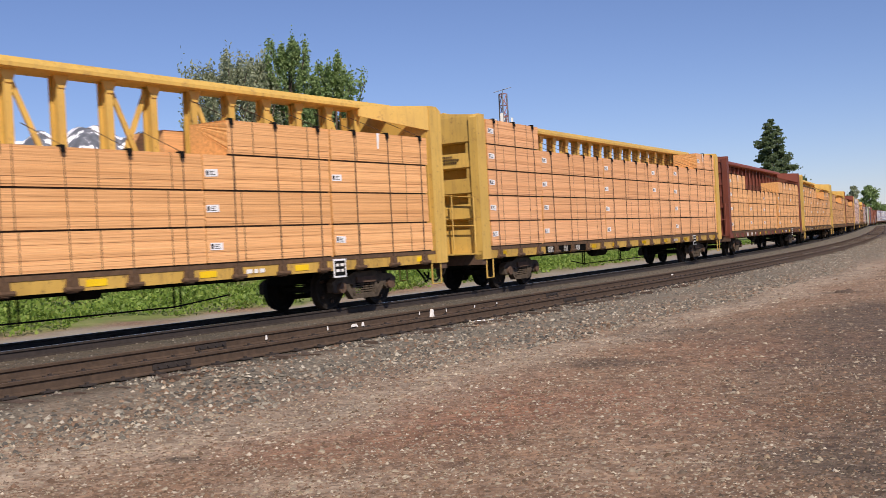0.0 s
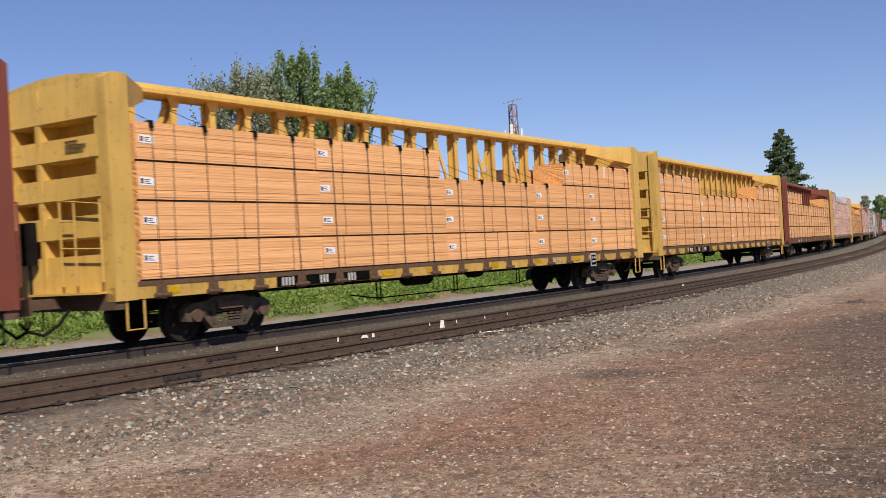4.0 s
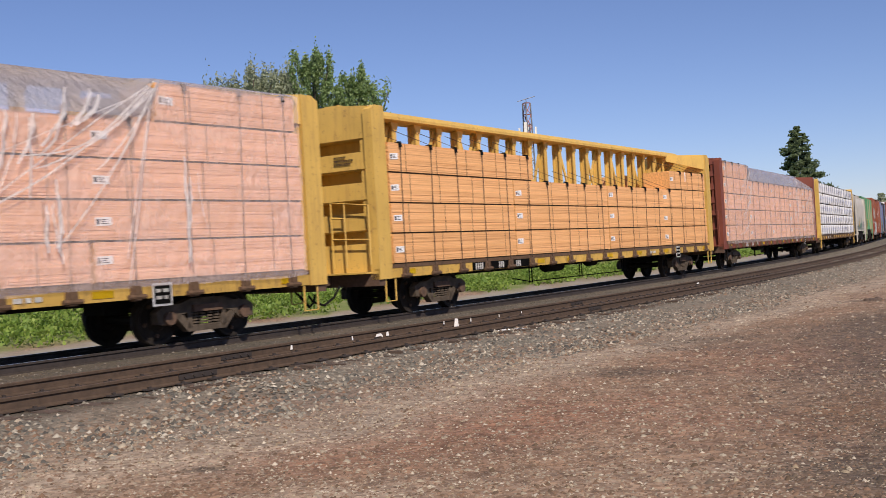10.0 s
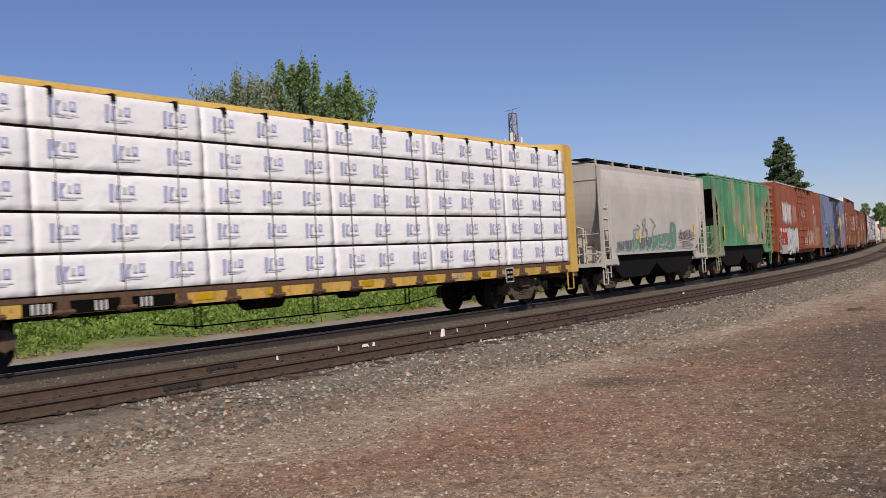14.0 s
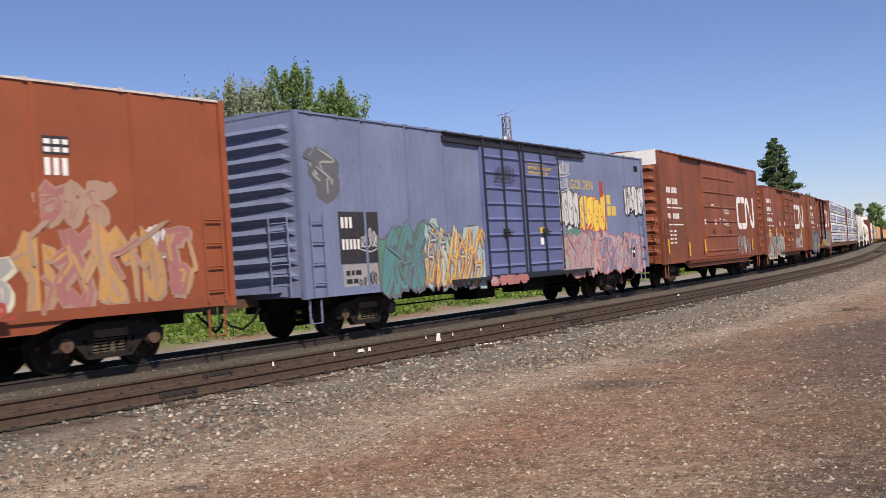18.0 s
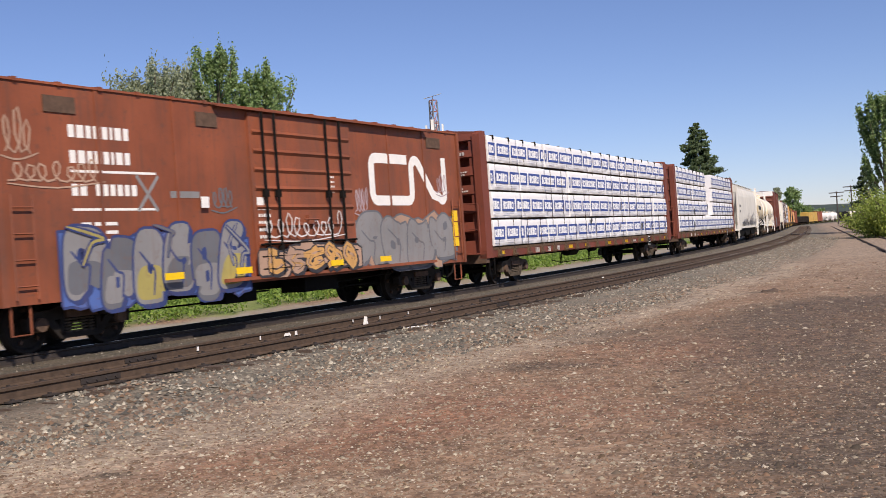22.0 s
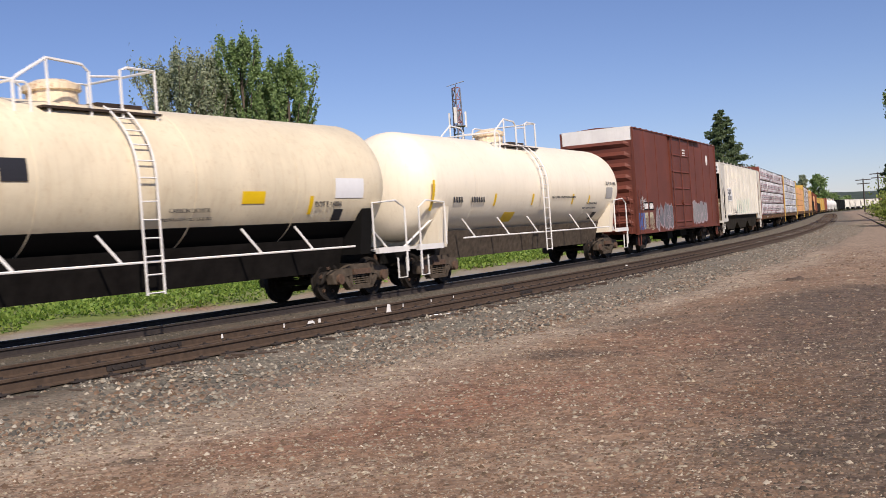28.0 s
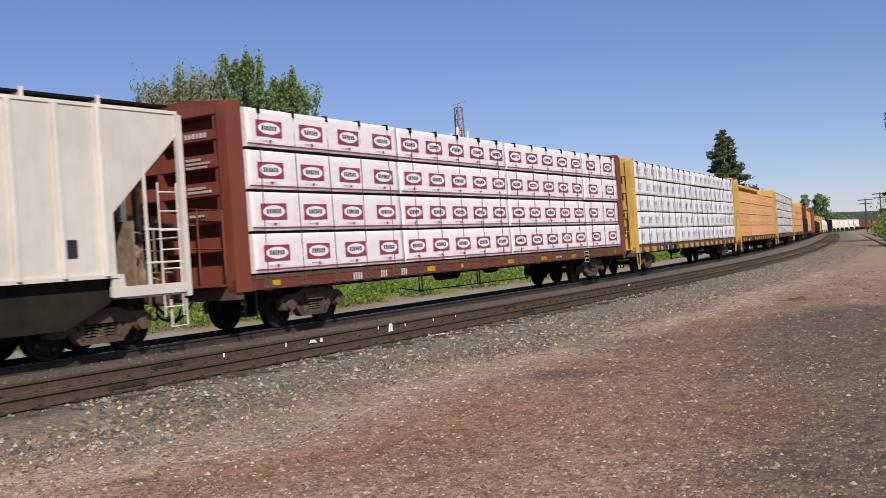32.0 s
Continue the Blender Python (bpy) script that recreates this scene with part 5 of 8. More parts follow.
            gear.box(xe - e * .55 - .12, xe - e * .55 + .12, -.95, -.68, 1.06, 1.62).box(xe - e * .9 - .1, xe - e * .9 + .1, -1.25, -1.0, 1.06, 1.45).box(xe - e * .5 - .05, xe - e * .5 + .05, .2, .5, 1.06, 2.0)
            for dy, zt in ((-.82, 2.1), (-.55, 1.9), (-1.12, 1.75), (-.1, 2.3)):
                gear.tube([(xe - e * .35, dy, 1.0), (xe - e * .35, dy, zt), (xe - e * .7, dy + .12, zt + .06), (xe - e * 1.1, dy + .1, zt - .2)], .022, 5)
            gear.tube([(xe - e * .25, -1.3, 1.35), (xe - e * .25, 1.0, 1.42)], .025, 5).tube([(xe - e * .4, -1.2, 1.2), (xe - e * .9, -.6, 1.5), (xe - e * 1.1, .2, 1.3)], .02, 5)
            part("brake_gear", gear, gear_key or key, cage)
            part("end_stanchion", Solid().tube([(xe - e * .95, -hw + .02, 1.0), (xe - e * .95, -hw + .02, 3.25)], .035, 6).tube([(xe - e * .06, -hw + .02, 2.15), (xe - e * 1.0, -hw + .02, 2.15)], .02, 5).tube([(xe - e * .06, -hw + .02, 1.55), (xe - e * 1.0, -hw + .02, 1.55)], .02, 5), key, cage)
        part("brake_cylinder", Solid().lathe([(-0.25, 0.16), (0.25, 0.16)], (xe - e * .75, -0.6, 1.75), 12, 0, "x").tube([(xe - e * .2, -0.8, 1.1), (xe - e * .2, -0.8, 2.2), (xe - e * .4, -0.4, 2.3)], 0.03, 6).box(xe - e * .95 - .15, xe - e * .95 + .15, -1.0, -0.4, 1.06, 1.5), gear_key or key, cage)
        part("hand_rail", Solid().tube([(xe - e * .1, -hw, 2.0), (xe - e * .1, hw, 2.0)], 0.018, 5), key, cage)
        brake_hose(car, xe, e)
    running_gear(car, half + .1, bolster, truck_mat)
    return car


# ---- tank car ----
def tank_car(label, half, key, low_key, bolster, dome_x, R=1.50, zc=2.74, cut=None, seams=()):
    car = tagged(new("tank_car"), label, "freight car", "cars of the train")
    lt = half - 0.28
    prof = [(-lt + 0.95 * (1 - math.cos(a)) , R * math.sin(a)) for a in np.linspace(0.02, math.pi / 2, 9)]
    prof += [(x, R) for x in np.linspace(-lt + 1.6, lt - 1.6, 9)] + [(-a, r) for a, r in prof[::-1]]
    s = Solid()
    s.lathe(prof, (0, 0, zc), 48, 0, "x")
    if cut is not None:
        for i, f in enumerate(s.f):
            if max(s.v[k][2] for k in f) < cut + .12 and len(f) == 4:
                s.m[i] = 1
    part("tank", s, [key, low_key], car, smooth=True)
    for x in seams:
        part("weld_seam", Solid().lathe([(-0.015, R + .004), (0.015, R + .004)], (x, 0, zc), 48, 0, "x"), key, car)
    part("manway_dome", Solid().lathe([(-0.25, 0.46), (0.18, 0.46), (0.20, 0.52), (0.30, 0.52), (0.34, 0.44), (0.40, 0.30)], (dome_x, 0, zc + R + .0), 20, 0, "z"), "rusty_cream", car, "rust-stained dome on the tank's top")
    part("dome_platform", Solid().box(dome_x - 1.0, dome_x + 1.7, -1.0, -0.48, zc + R - .26, zc + R - .22).box(dome_x - 1.0, dome_x + 1.7, 0.48, 1.0, zc + R - .26, zc + R - .22).box(dome_x + .6, dome_x + 1.7, -.48, .48, zc + R - .26, zc + R - .0), "strap", car)
    rail = Solid()
    zt = zc + R - .06
    for sy in (-1, 1):
        y = sy * 0.95
        rail.tube([(dome_x - 1.55, y, zt - .3), (dome_x - 1.55, y, zt + .22), (dome_x - 1.45, y, zt + .30), (dome_x - .85, y, zt + .66), (dome_x - .1, y, zt + .62), (dome_x + .05, y, zt + .5), (dome_x + .05, y, zt - .3)], 0.028, 6)
        rail.tube([(dome_x - 1.55, y, zt + .20), (dome_x - 1.3, y, zt + .20), (dome_x - 1.22, y, zt + .1), (dome_x - 1.22, y, zt - .3)], 0.024, 6)
        rail.tube([(dome_x - .85, y, zt - .3), (dome_x - .85, y, zt + .64)], 0.024, 6)
        rail.tube([(dome_x + .77, y, zt - .3), (dome_x + .77, y, zt + .60), (dome_x + .95, y, zt + .66), (dome_x + 1.62, y, zt + .66), (dome_x + 1.62, y, zt - .3)], 0.028, 6)
        rail.tube([(dome_x + .05, y, zt + .42), (dome_x + .77, y, zt + .48)], 0.02, 6)
    rail.tube([(dome_x - 1.55, -.95, zt + .22), (dome_x - 1.55, .95, zt + .22)], 0.024, 6)
    rail.tube([(dome_x + 1.62, -.95, zt + .66), (dome_x + 1.62, .95, zt + .66)], 0.024, 6)
    part("safety_railing", rail, "white", car)
    # side ladder bowed over the shell
    lad = Solid()
    for dx in (-0.21, 0.21):
        pts = [(dome_x + .65 + dx, -(R + .10) * math.sin(a), zc + (R + .10) * math.cos(a)) for a in np.linspace(0.55, math.pi / 2, 9)] + [(dome_x + .65 + dx, -R - .10, 0.62)]
        lad.tube(pts, 0.022, 6)
    for a in np.linspace(0.6, math.pi / 2, 6):
        lad.tube([(dome_x + .44, -(R + .10) * math.sin(a), zc + (R + .10) * math.cos(a)), (dome_x + .86, -(R + .10) * math.sin(a), zc + (R + .10) * math.cos(a))], 0.016, 5)
    for z in np.arange(0.66, zc - .1, 0.33):
        lad.tube([(dome_x + .44, -R - .10, z), (dome_x + .86, -R - .10, z)], 0.016, 5)
    part("ladder", lad, "white", car)
    part("underframe", Solid().prism([(-.95, 1.45), (-.75, .66), (.75, .66), (.95, 1.45)], "x", -bolster + .4, bolster - .4), "grime" if cut else "dust", car)
    part("walk_rail", Solid().tube([(-half + 2.4, -1.52, 1.22), (half - 2.4, -1.52, 1.22)], 0.024, 6).tube([(-half + 2.4, 1.52, 1.22), (half - 2.4, 1.52, 1.22)], 0.024, 6), "white", car)
    for x in (-5.3, -3.0, -.8, 2.9, 4.6):
        part("rail_bracket", Solid().tube([(x, -1.52, 1.22), (x - .35, -1.32, 1.75)], 0.028, 5), "white", car)
    for e in (-1, 1):
        xb_ = e * bolster
        saddle = Solid().prism([(-1.28, 1.02), (1.28, 1.02), (1.42, 2.1), (1.05, 1.75), (0, 1.45), (-1.05, 1.75), (-1.42, 2.1)], "x", xb_ - .22, xb_ + .22)
        part("bolster_saddle", saddle, low_key if cut else key, car)
        for sy in (-1, 1):
            part("stub_sill", Solid().box(min(e * half, xb_ - e * .6), max(e * half, xb_ - e * .6), sy * .3 - .06, sy * .3 + .06, 0.7, 1.15), "black", car)
            part("end_sill", Solid().prism([(e * half, 1.0), (e * half, 1.14), (xb_ + e * .3, 1.14), (xb_ + e * .3, 1.0)], "y", sy * 1.42 - .05, sy * 1.42 + .05), "white", car)
            part("hand_rail", Solid().tube([(e * (half - .1), sy * 1.45, 0.5), (e * (half - .1), sy * 1.45, 2.1), (e * (half - .5), sy * 1.45, 2.28), (e * (half - 1.5), sy * 1.45, 2.22), (e * (half - 1.5), sy * 1.45, 1.1)], 0.026, 6), "white", car)
            stirrup(car, e * (half - .3), sy * 1.42, mat="white")
        part("end_platform", Solid().box(min(e * half, e * (half - .5)), max(e * half, e * (half - .5)), -1.45, 1.45, 1.04, 1.10), "white", car)
        part("end_brace", Solid().tube([(e * (half - .15), -0.9, 1.1), (xb_ - e * .1, -1.2, 2.0)], 0.03, 6).tube([(e * (half - .15), 0.9, 1.1), (xb_ - e * .1, 1.2, 2.0)], 0.03, 6), "white", car)
        brake_hose(car, e * half, e)
    running_gear(car, half + .1, bolster, "dust")
    return car


M["rusty_cream"] = paint("rust_stained_cream", (0.72, 0.60, 0.42), (0.36, 0.15, 0.06), 0.8, 0.5, 0.9)


# ---- gondola for the far part of the train ----
def gondola(label, half, top, key):
    car = tagged(new("gondola_car"), label, "freight car", "cars of the train")
    for sy in (-1, 1):
        part("side_wall", Solid().box(-half, half, sy * 1.45 - .05, sy * 1.45 + .05, 0.95, top), key, car)
        for i in range(12):
            x = -half + .4 + (2 * half - .8) * i / 11
            part("side_post", Solid().box(x - .08, x + .08, sy * 1.52 - .05, sy * 1.52 + .05, 0.95, top - .08), key, car)
    for e in (-1, 1):
        part("end_wall", Solid().box(e * half - .08, e * half + .08, -1.4, 1.4, 0.95, top), key, car)
    part("floor", Solid().box(-half, half, -1.45, 1.45, 0.9, 1.05), "black", car)
    running_gear(car, half + .1, half - 2.2)
    return car


# ---- the train, front to rear: front coupling of each car on the line at 0 s ----
TRAIN = {}           # key: (thing, middle, half distance between trucks)


def put_car(key, car, u0, u1, bolster):
    TRAIN[key] = (car, (u0 + u1) / 2, bolster)


def lay(ob, key, x, y, z, turn=0):
    LOADS.append((ob, key, pose(x, y, z, 0, 0, turn)))
    return ob


CB_YELLOW, CB_HALF = centerbeam("yellow", "yellow", "weathered yellow centerbeam flat car loaded with lumber")
CB_RED, _ = centerbeam("oxide", "red", "dark oxide-red centerbeam flat car loaded with lumber")
USED = set()


def centerbeam_copy(kind, label):
    src = CB_YELLOW if kind == "yellow" else CB_RED
    if kind not in USED:
        USED.add(kind)
        return tagged(src, label)
    return tagged(copy_thing(src, Matrix()), label)


def cb_marks(car, kind, x=-7.6, n=6):
    """Black stencil panel with writing on the side sill, reflectors and the small consolidated stencil near the rear truck."""
    if kind == "yellow":
        panel(car, "stencil_panel", x, x + 3.1, 0.88, 1.085, -1.405, "black")
    digits(car, x + .15, 0.90, 4, 0.165, -1.412)
    digits(car, x + 1.35, 0.90, 3, 0.165, -1.412)
    digits(car, x + 2.3, 0.90, n - 3, 0.165, -1.412)
    for xx in (-10.6, -4.0, -2.1, .9, 3.4, 6.0, 10.3):
        panel(car, "reflector", xx, xx + .42, 0.93, 1.05, -1.405, "reflector")
    panel(car, "stencil_panel", 7.2, 7.62, 0.72, 1.12, -1.412, "paper")
    panel(car, "stencil_panel", 7.24, 7.58, 0.76, 1.08, -1.420, "black")
    bars(car, "lettering", 7.27, 0.96, [.1, .12], 0.06, -1.428)
    bars(car, "lettering", 7.27, 0.84, [.12, .08], 0.06, -1.428)
    bars(car, "lettering", 4.6, .95, [.16, .1, .14], .08, -1.41)
    for xx in (-3.6, -.2, 3.2):
        part("pipe_hanger", Solid().tube([(xx, -.9, 0.95), (xx, -.9, 0.38), (xx + .16, -.9, 0.38), (xx + .16, -.9, 0.95)], 0.02, 5), "black", car)
    part("brake_pipe", Solid().tube([(-4.6, -.9, 0.55), (-3.6, -.9, 0.42), (3.2, -.9, 0.42), (4.6, -.9, 0.55)], 0.016, 5), "black", car)


def end_stencil(car, kind):
    """Small lines of writing on the plates of the end bulkhead."""
    e = -CB_HALF + .03
    rows = ((4.01, .10, 6, .075), (3.56, .045, 5, .06), (3.48, .045, 8, .06), (3.40, .045, 7, .06), (2.98, .05, 6, .06), (2.90, .05, 8, .06), (2.42, .05, 5, .06)) if kind != "yellow" else ((3.60, .045, 5, .05), (3.52, .045, 8, .05), (3.44, .045, 7, .05))
    for z, h, n, w in rows:
        s = Solid()
        for k in range(n):
            y = -.30 - k * w * 1.35
            s.box(e - .006, e, y - w, y, z, z + h)
        part("lettering", s, "letter" if kind != "yellow" else "rust", car)


DEPTH = 1.02


CABLES = {}


def load_cables(key, height, xs=WINCH_X):
    """Tie-down cables from the winches up over the edge of the load to the centre beam, with a corner protector each."""
    car = TRAIN[key][0]
    r = random.Random(key)
    for x in xs:
        zt = height(x)
        if not zt:
            continue
        lean = r.choice((0, .03, .06, .10, -.04))
        mk = (round(zt, 2), lean)
        if mk not in CABLES:
            s = Solid().tube([(0, -1.435, 1.05), (lean, -1.425, zt + .012), (lean, -.34, max(zt + .03, min(4.66, zt + .5)))], .0085, 5)
            s.prism([(-1.445, zt - .10), (-1.42, zt - .10), (-1.41, zt - .005), (-1.30, zt + .005), (-1.30, zt + .03), (-1.43, zt + .03)], "x", lean - .045, lean + .045, 1)
            CABLES[mk] = s.mesh("load_cable", ["strap", "black"])
        part("load_cable", CABLES[mk], None, car, at=pose(x, 0, 0))


def lumber_load(key, seed, h, full_rows, edges, tops, kind="lumber", near=True, gap=None):
    """Rows of strapped bundles on both sides of the centre beam; the top row only over parts of the length."""
    r = random.Random(seed)
    cols = [c for c in zip(edges, edges[1:]) if c != gap]
    far = Solid()
    for side in (-1, 1):
        stack = [(a, b, row) for row in range(full_rows) for a, b in cols] + [(a, b, full_rows) for a, b in tops]
        for a, b, row in stack:
            ww = b - a - r.uniform(.02, .06)
            z = 1.165 + row * h
            if side > 0:
                far.box(a, a + ww, .38, 1.40, z + .03, z + h - .01)
                continue
            ob = bundle(round(ww, 1), h, DEPTH, kind, r.randrange(2))
            ww = round(ww, 1)
            lay(ob, key, a, -1.40 + r.uniform(0, .018), z)
            if not near:
                continue
            n = max(2, round(ww / 1.5))
            for k in range(n):
                strap_part(ob, ww * (k + .5) / n + r.uniform(-.12, .12), h, DEPTH)
            if r.random() < 0.93:
                part("label", LABEL, None, ob, at=pose(r.choice((0.20, 0.22, 0.25)), -0.003, h * r.uniform(.48, .6), 0, r.uniform(-4, 4), 0))
            if row == full_rows and r.random() < .5:
                x = ww * r.uniform(.3, .6)
                part("paper_tag", Solid().prism([(x, h - .36), (x + .05, h - .36), (x + .09, h), (x - .01, h)], "y", -.016, -.010), "paper", ob, "torn strip of white paper")
    if near:
        load_cables(key, lambda x: 1.165 + h * (full_rows + 1) if any(p < x < q for p, q in tops) else 1.165 + h * full_rows if any(p < x < q for p, q in cols) else None)
    lay(tagged(new("lumber_stack", far.mesh("lumber_stack", kind)), "stacked sawn lumber on the far half of a flat car", "lumber", kind="stuff"), key, 0, 0, 0)


def print_mesh(kind, lo=-9.0, hi=9.0):
    """Printed mark on a wrap: a block of plain slanted shapes, cut off where the wrap ends."""
    s = Solid()
    cut = lambda x: min(hi, max(lo, x))
    if kind == "blue":
        def slab(x0, x1, z0, z1, y, mi):
            s.add([(cut(x0 + .1 * z0), y, z0), (cut(x1 + .1 * z0), y, z0), (cut(x1 + .1 * z1), y, z1), (cut(x0 + .1 * z1), y, z1)], [(0, 1, 2, 3)], mi)
        slab(-.52, .52, -.20, .19, 0, 0)
        for x, w, holes in ((-.44, .13, ()), (-.29, .18, ((.055, .125, -.07, .04),)), (-.09, .13, ()), (.06, .15, ()), (.235, .18, ((.055, .125, -.07, .04),))):
            slab(x, x + w, -.13, .10 + (.02 if not holes else 0), -.002, 1)
            for p, q, z0, z1 in holes:
                slab(x + p, x + q, z0, min(z1, .07), -.004, 0)
        slab(-.5, .46, -.255, -.243, -.001, 2)
        slab(-.44, .1, -.32, -.30, -.001, 2)
        return s.mesh("printed_panel", ["print_blue", "paper", "print_faint"])
    if kind == "red":
        s.add([(-.43, 0, -.165), (.43, 0, -.165), (.43, 0, .165), (-.43, 0, .165)], [(0, 1, 2, 3)], 0)
        s.add([(.37 * math.cos(a), -.003, .125 * math.sin(a)) for a in np.linspace(0, 2 * math.pi, 21)[:-1]], [tuple(range(20))], 1)
        for k in range(6):
            s.box(-.25 + k * .085, -.25 + k * .085 + .058, -.006, -.003, -.045, .05, 2)
        s.box(-.02, .05, -.002, 0, -.29, -.24, 0).box(-.3, .15, -.001, 0, -.262, -.256, 2)
        return s.mesh("printed_panel", ["print_red", "paper", "ink"])
    s.prism([(-.28, -.14), (-.20, -.14), (-.18, .15), (-.28, .15)], "y", -.002, 0, 0).prism([(-.17, -.10), (-.06, -.10), (-.10, .04), (-.02, .13), (-.14, .13)], "y", -.002, 0, 0)
    s.box(.00, .09, -.002, 0, -.02, .10, 2).box(.13, .26, -.002, 0, -.02, .13, 0).box(.17, .21, -.003, -.002, .02, .09, 1).box(-.15, .3, -.002, 0, -.10, -.085, 2).box(-.15, .18, -.002, 0, -.135, -.12, 2)
    return s.mesh("printed_panel", ["print_navy", "paper", "print_faint"])


PRINTS = {}
M["print_faint"] = plain("faint_print", (0.58, 0.57, 0.62), 0.5, 0.1)


def wrapped_load(key, seed, h, rows, cols, kind, prints, step, names, skip=(), stripe=None, jitter=0.0):
    r = random.Random(seed)
    if prints and prints not in PRINTS:
        PRINTS[prints] = print_mesh(prints)
    far = Solid()
    for side in (-1, 1):
        for ci, (x0, w) in enumerate(cols):
            for row in range(rows):
                if side < 0 and (ci, row) in skip:
                    continue
                ww = w - 0.012
                z = 1.155 + row * h
                if side > 0:
                    far.box(x0, x0 + ww, .38, 1.40, z + .03, z + h - .01)
                    continue
                b = bundle(ww, h, DEPTH, kind, r.randrange(3), names)
                lay(b, key, x0, -1.40 + r.uniform(-.02, .02) - jitter * r.random(), z)
                if prints:
                    edge = {"blue": .53, "red": .45, "navy": .3}[prints]
                    px = r.uniform(-.35, .55)
                    if prints != "blue":
                        n = int(ww / step)
                        for k in range(n):
                            part("printed_panel", PRINTS[prints], None, b, at=pose(ww * (k + .5) / n + r.uniform(-.1, .1) * (prints == "navy"), -0.018, h * .53, 0, r.uniform(-.8, .8), 0))
                        px = 99
                    while px < ww + .4:
                        full = edge < px < ww - edge
                        if full:
                            part("printed_panel", PRINTS[prints], None, b, at=pose(px, -0.018, h * .53, 0, r.uniform(-.8, .8), 0))
                        elif prints == "blue" and -.4 < px < ww + .4:
                            part("printed_panel", print_mesh("blue", .02 - px, ww - .02 - px), None, b, at=pose(px, -0.018, h * .53))
                        px += step
                if stripe:
                    part("printed_stripe", Solid().box(0.02, ww - .02, -.013, -.010, .11, .135), stripe, b)
    load_cables(key, lambda x: next((1.155 + h * rows for ci, (a, w) in enumerate(cols) if a < x < a + w and (ci, rows - 1) not in skip), None))
    lay(tagged(new("wrapped_stack", far.mesh("wrapped_stack", kind)), "stacked white wrapped lumber on the far half of a flat car", "lumber", kind="stuff"), key, 0, 0, 0)


def sheet(key, tops, seed, label, folds, fans=(), skin_mat="film"):
    """Clear plastic sheet draped from the top chord over the near side of the load; tops: (x, height) along the car."""
    r = random.Random(seed)
    nx, prof = 110, []
    verts, faces = [], []
    m = 26
    for i in range(nx + 1):
        x = -11.0 + 22.0 * i / nx
        zt = float(np.interp(x, [a for a, _ in tops], [b for _, b in tops])) + .02
        for k in range(m + 1):
            f = k / m
            if f < 0.08:
                y, z = -0.05 - 3.6 * f, 4.905 - .6 * f
            elif f < 0.3:
                g = (f - .08) / 0.22
                y, z = -0.37 - 1.07 * g, 4.84 - (4.84 - zt) * g ** 1.1
            else:
                g = (f - .3) / .7
                y, z = -1.445, zt - (zt - 1.06) * g
            w = noise.noise((x * 1.7, z * 0.8 + x * .5, seed)) * .022 + abs(noise.noise((x * 3.4 + z * .9, z * .6, seed + 5))) * .028
            verts.append((x, y - w * (1 if f > .28 else .3), z + (noise.noise((x * 1.1, 0, seed)) * .05 if k == m else 0)))
    for i in range(nx):
        faces += [(i * (m + 1) + k, (i + 1) * (m + 1) + k, (i + 1) * (m + 1) + k + 1, i * (m + 1) + k + 1) for k in range(m)]
    skin = Solid().add(verts, faces)
    skin.m = [1 if (q % m) < 8 else 0 for q in range(len(faces))]
    me = skin.mesh("plastic_sheet", [skin_mat, "film_slack"], True)
    ob = tagged(new("plastic_sheet", me), label, "plastic sheet")
    part("far_sheet", Solid().add([(x, -y, z) for x, y, z in verts], faces).mesh("far_sheet", "film", True), None, ob)
    # gathered creases hanging from the edges of the stacks, their sheen put in as white strips
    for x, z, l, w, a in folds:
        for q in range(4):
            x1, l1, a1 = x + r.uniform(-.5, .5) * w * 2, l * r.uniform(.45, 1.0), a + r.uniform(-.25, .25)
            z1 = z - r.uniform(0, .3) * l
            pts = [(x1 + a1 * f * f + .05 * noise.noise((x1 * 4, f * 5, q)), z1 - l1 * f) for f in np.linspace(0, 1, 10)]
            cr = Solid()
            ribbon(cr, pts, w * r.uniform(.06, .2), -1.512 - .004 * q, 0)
            part("fold", cr, "fold_white", ob, "crease of gathered plastic, sheen put in as white strips")
    # long creases that fan out from the corner of a step in the load, shine drawn white
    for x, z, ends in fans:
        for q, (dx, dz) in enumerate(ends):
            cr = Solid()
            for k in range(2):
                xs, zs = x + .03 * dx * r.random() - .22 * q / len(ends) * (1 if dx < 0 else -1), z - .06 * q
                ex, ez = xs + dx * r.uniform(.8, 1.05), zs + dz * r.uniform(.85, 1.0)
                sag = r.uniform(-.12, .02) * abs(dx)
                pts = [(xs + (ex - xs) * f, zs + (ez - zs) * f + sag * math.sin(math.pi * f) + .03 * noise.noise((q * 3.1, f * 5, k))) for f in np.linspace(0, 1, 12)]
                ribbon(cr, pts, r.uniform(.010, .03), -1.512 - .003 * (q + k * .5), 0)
            part("crease", cr, "fold_white", ob, "long crease in the plastic, its shine a white strip")
    lay(ob, key, 0, 0, 0)


# whiter film for the creases, with their sheen put into the colour
M["fold_white"] = film_mat("gathered_film_sheen", (0.97, 0.92, 0.90), 0.62)

WRAPPED = ("wrapped_pack", "lumber bundle in white printed wrap on a flat car")
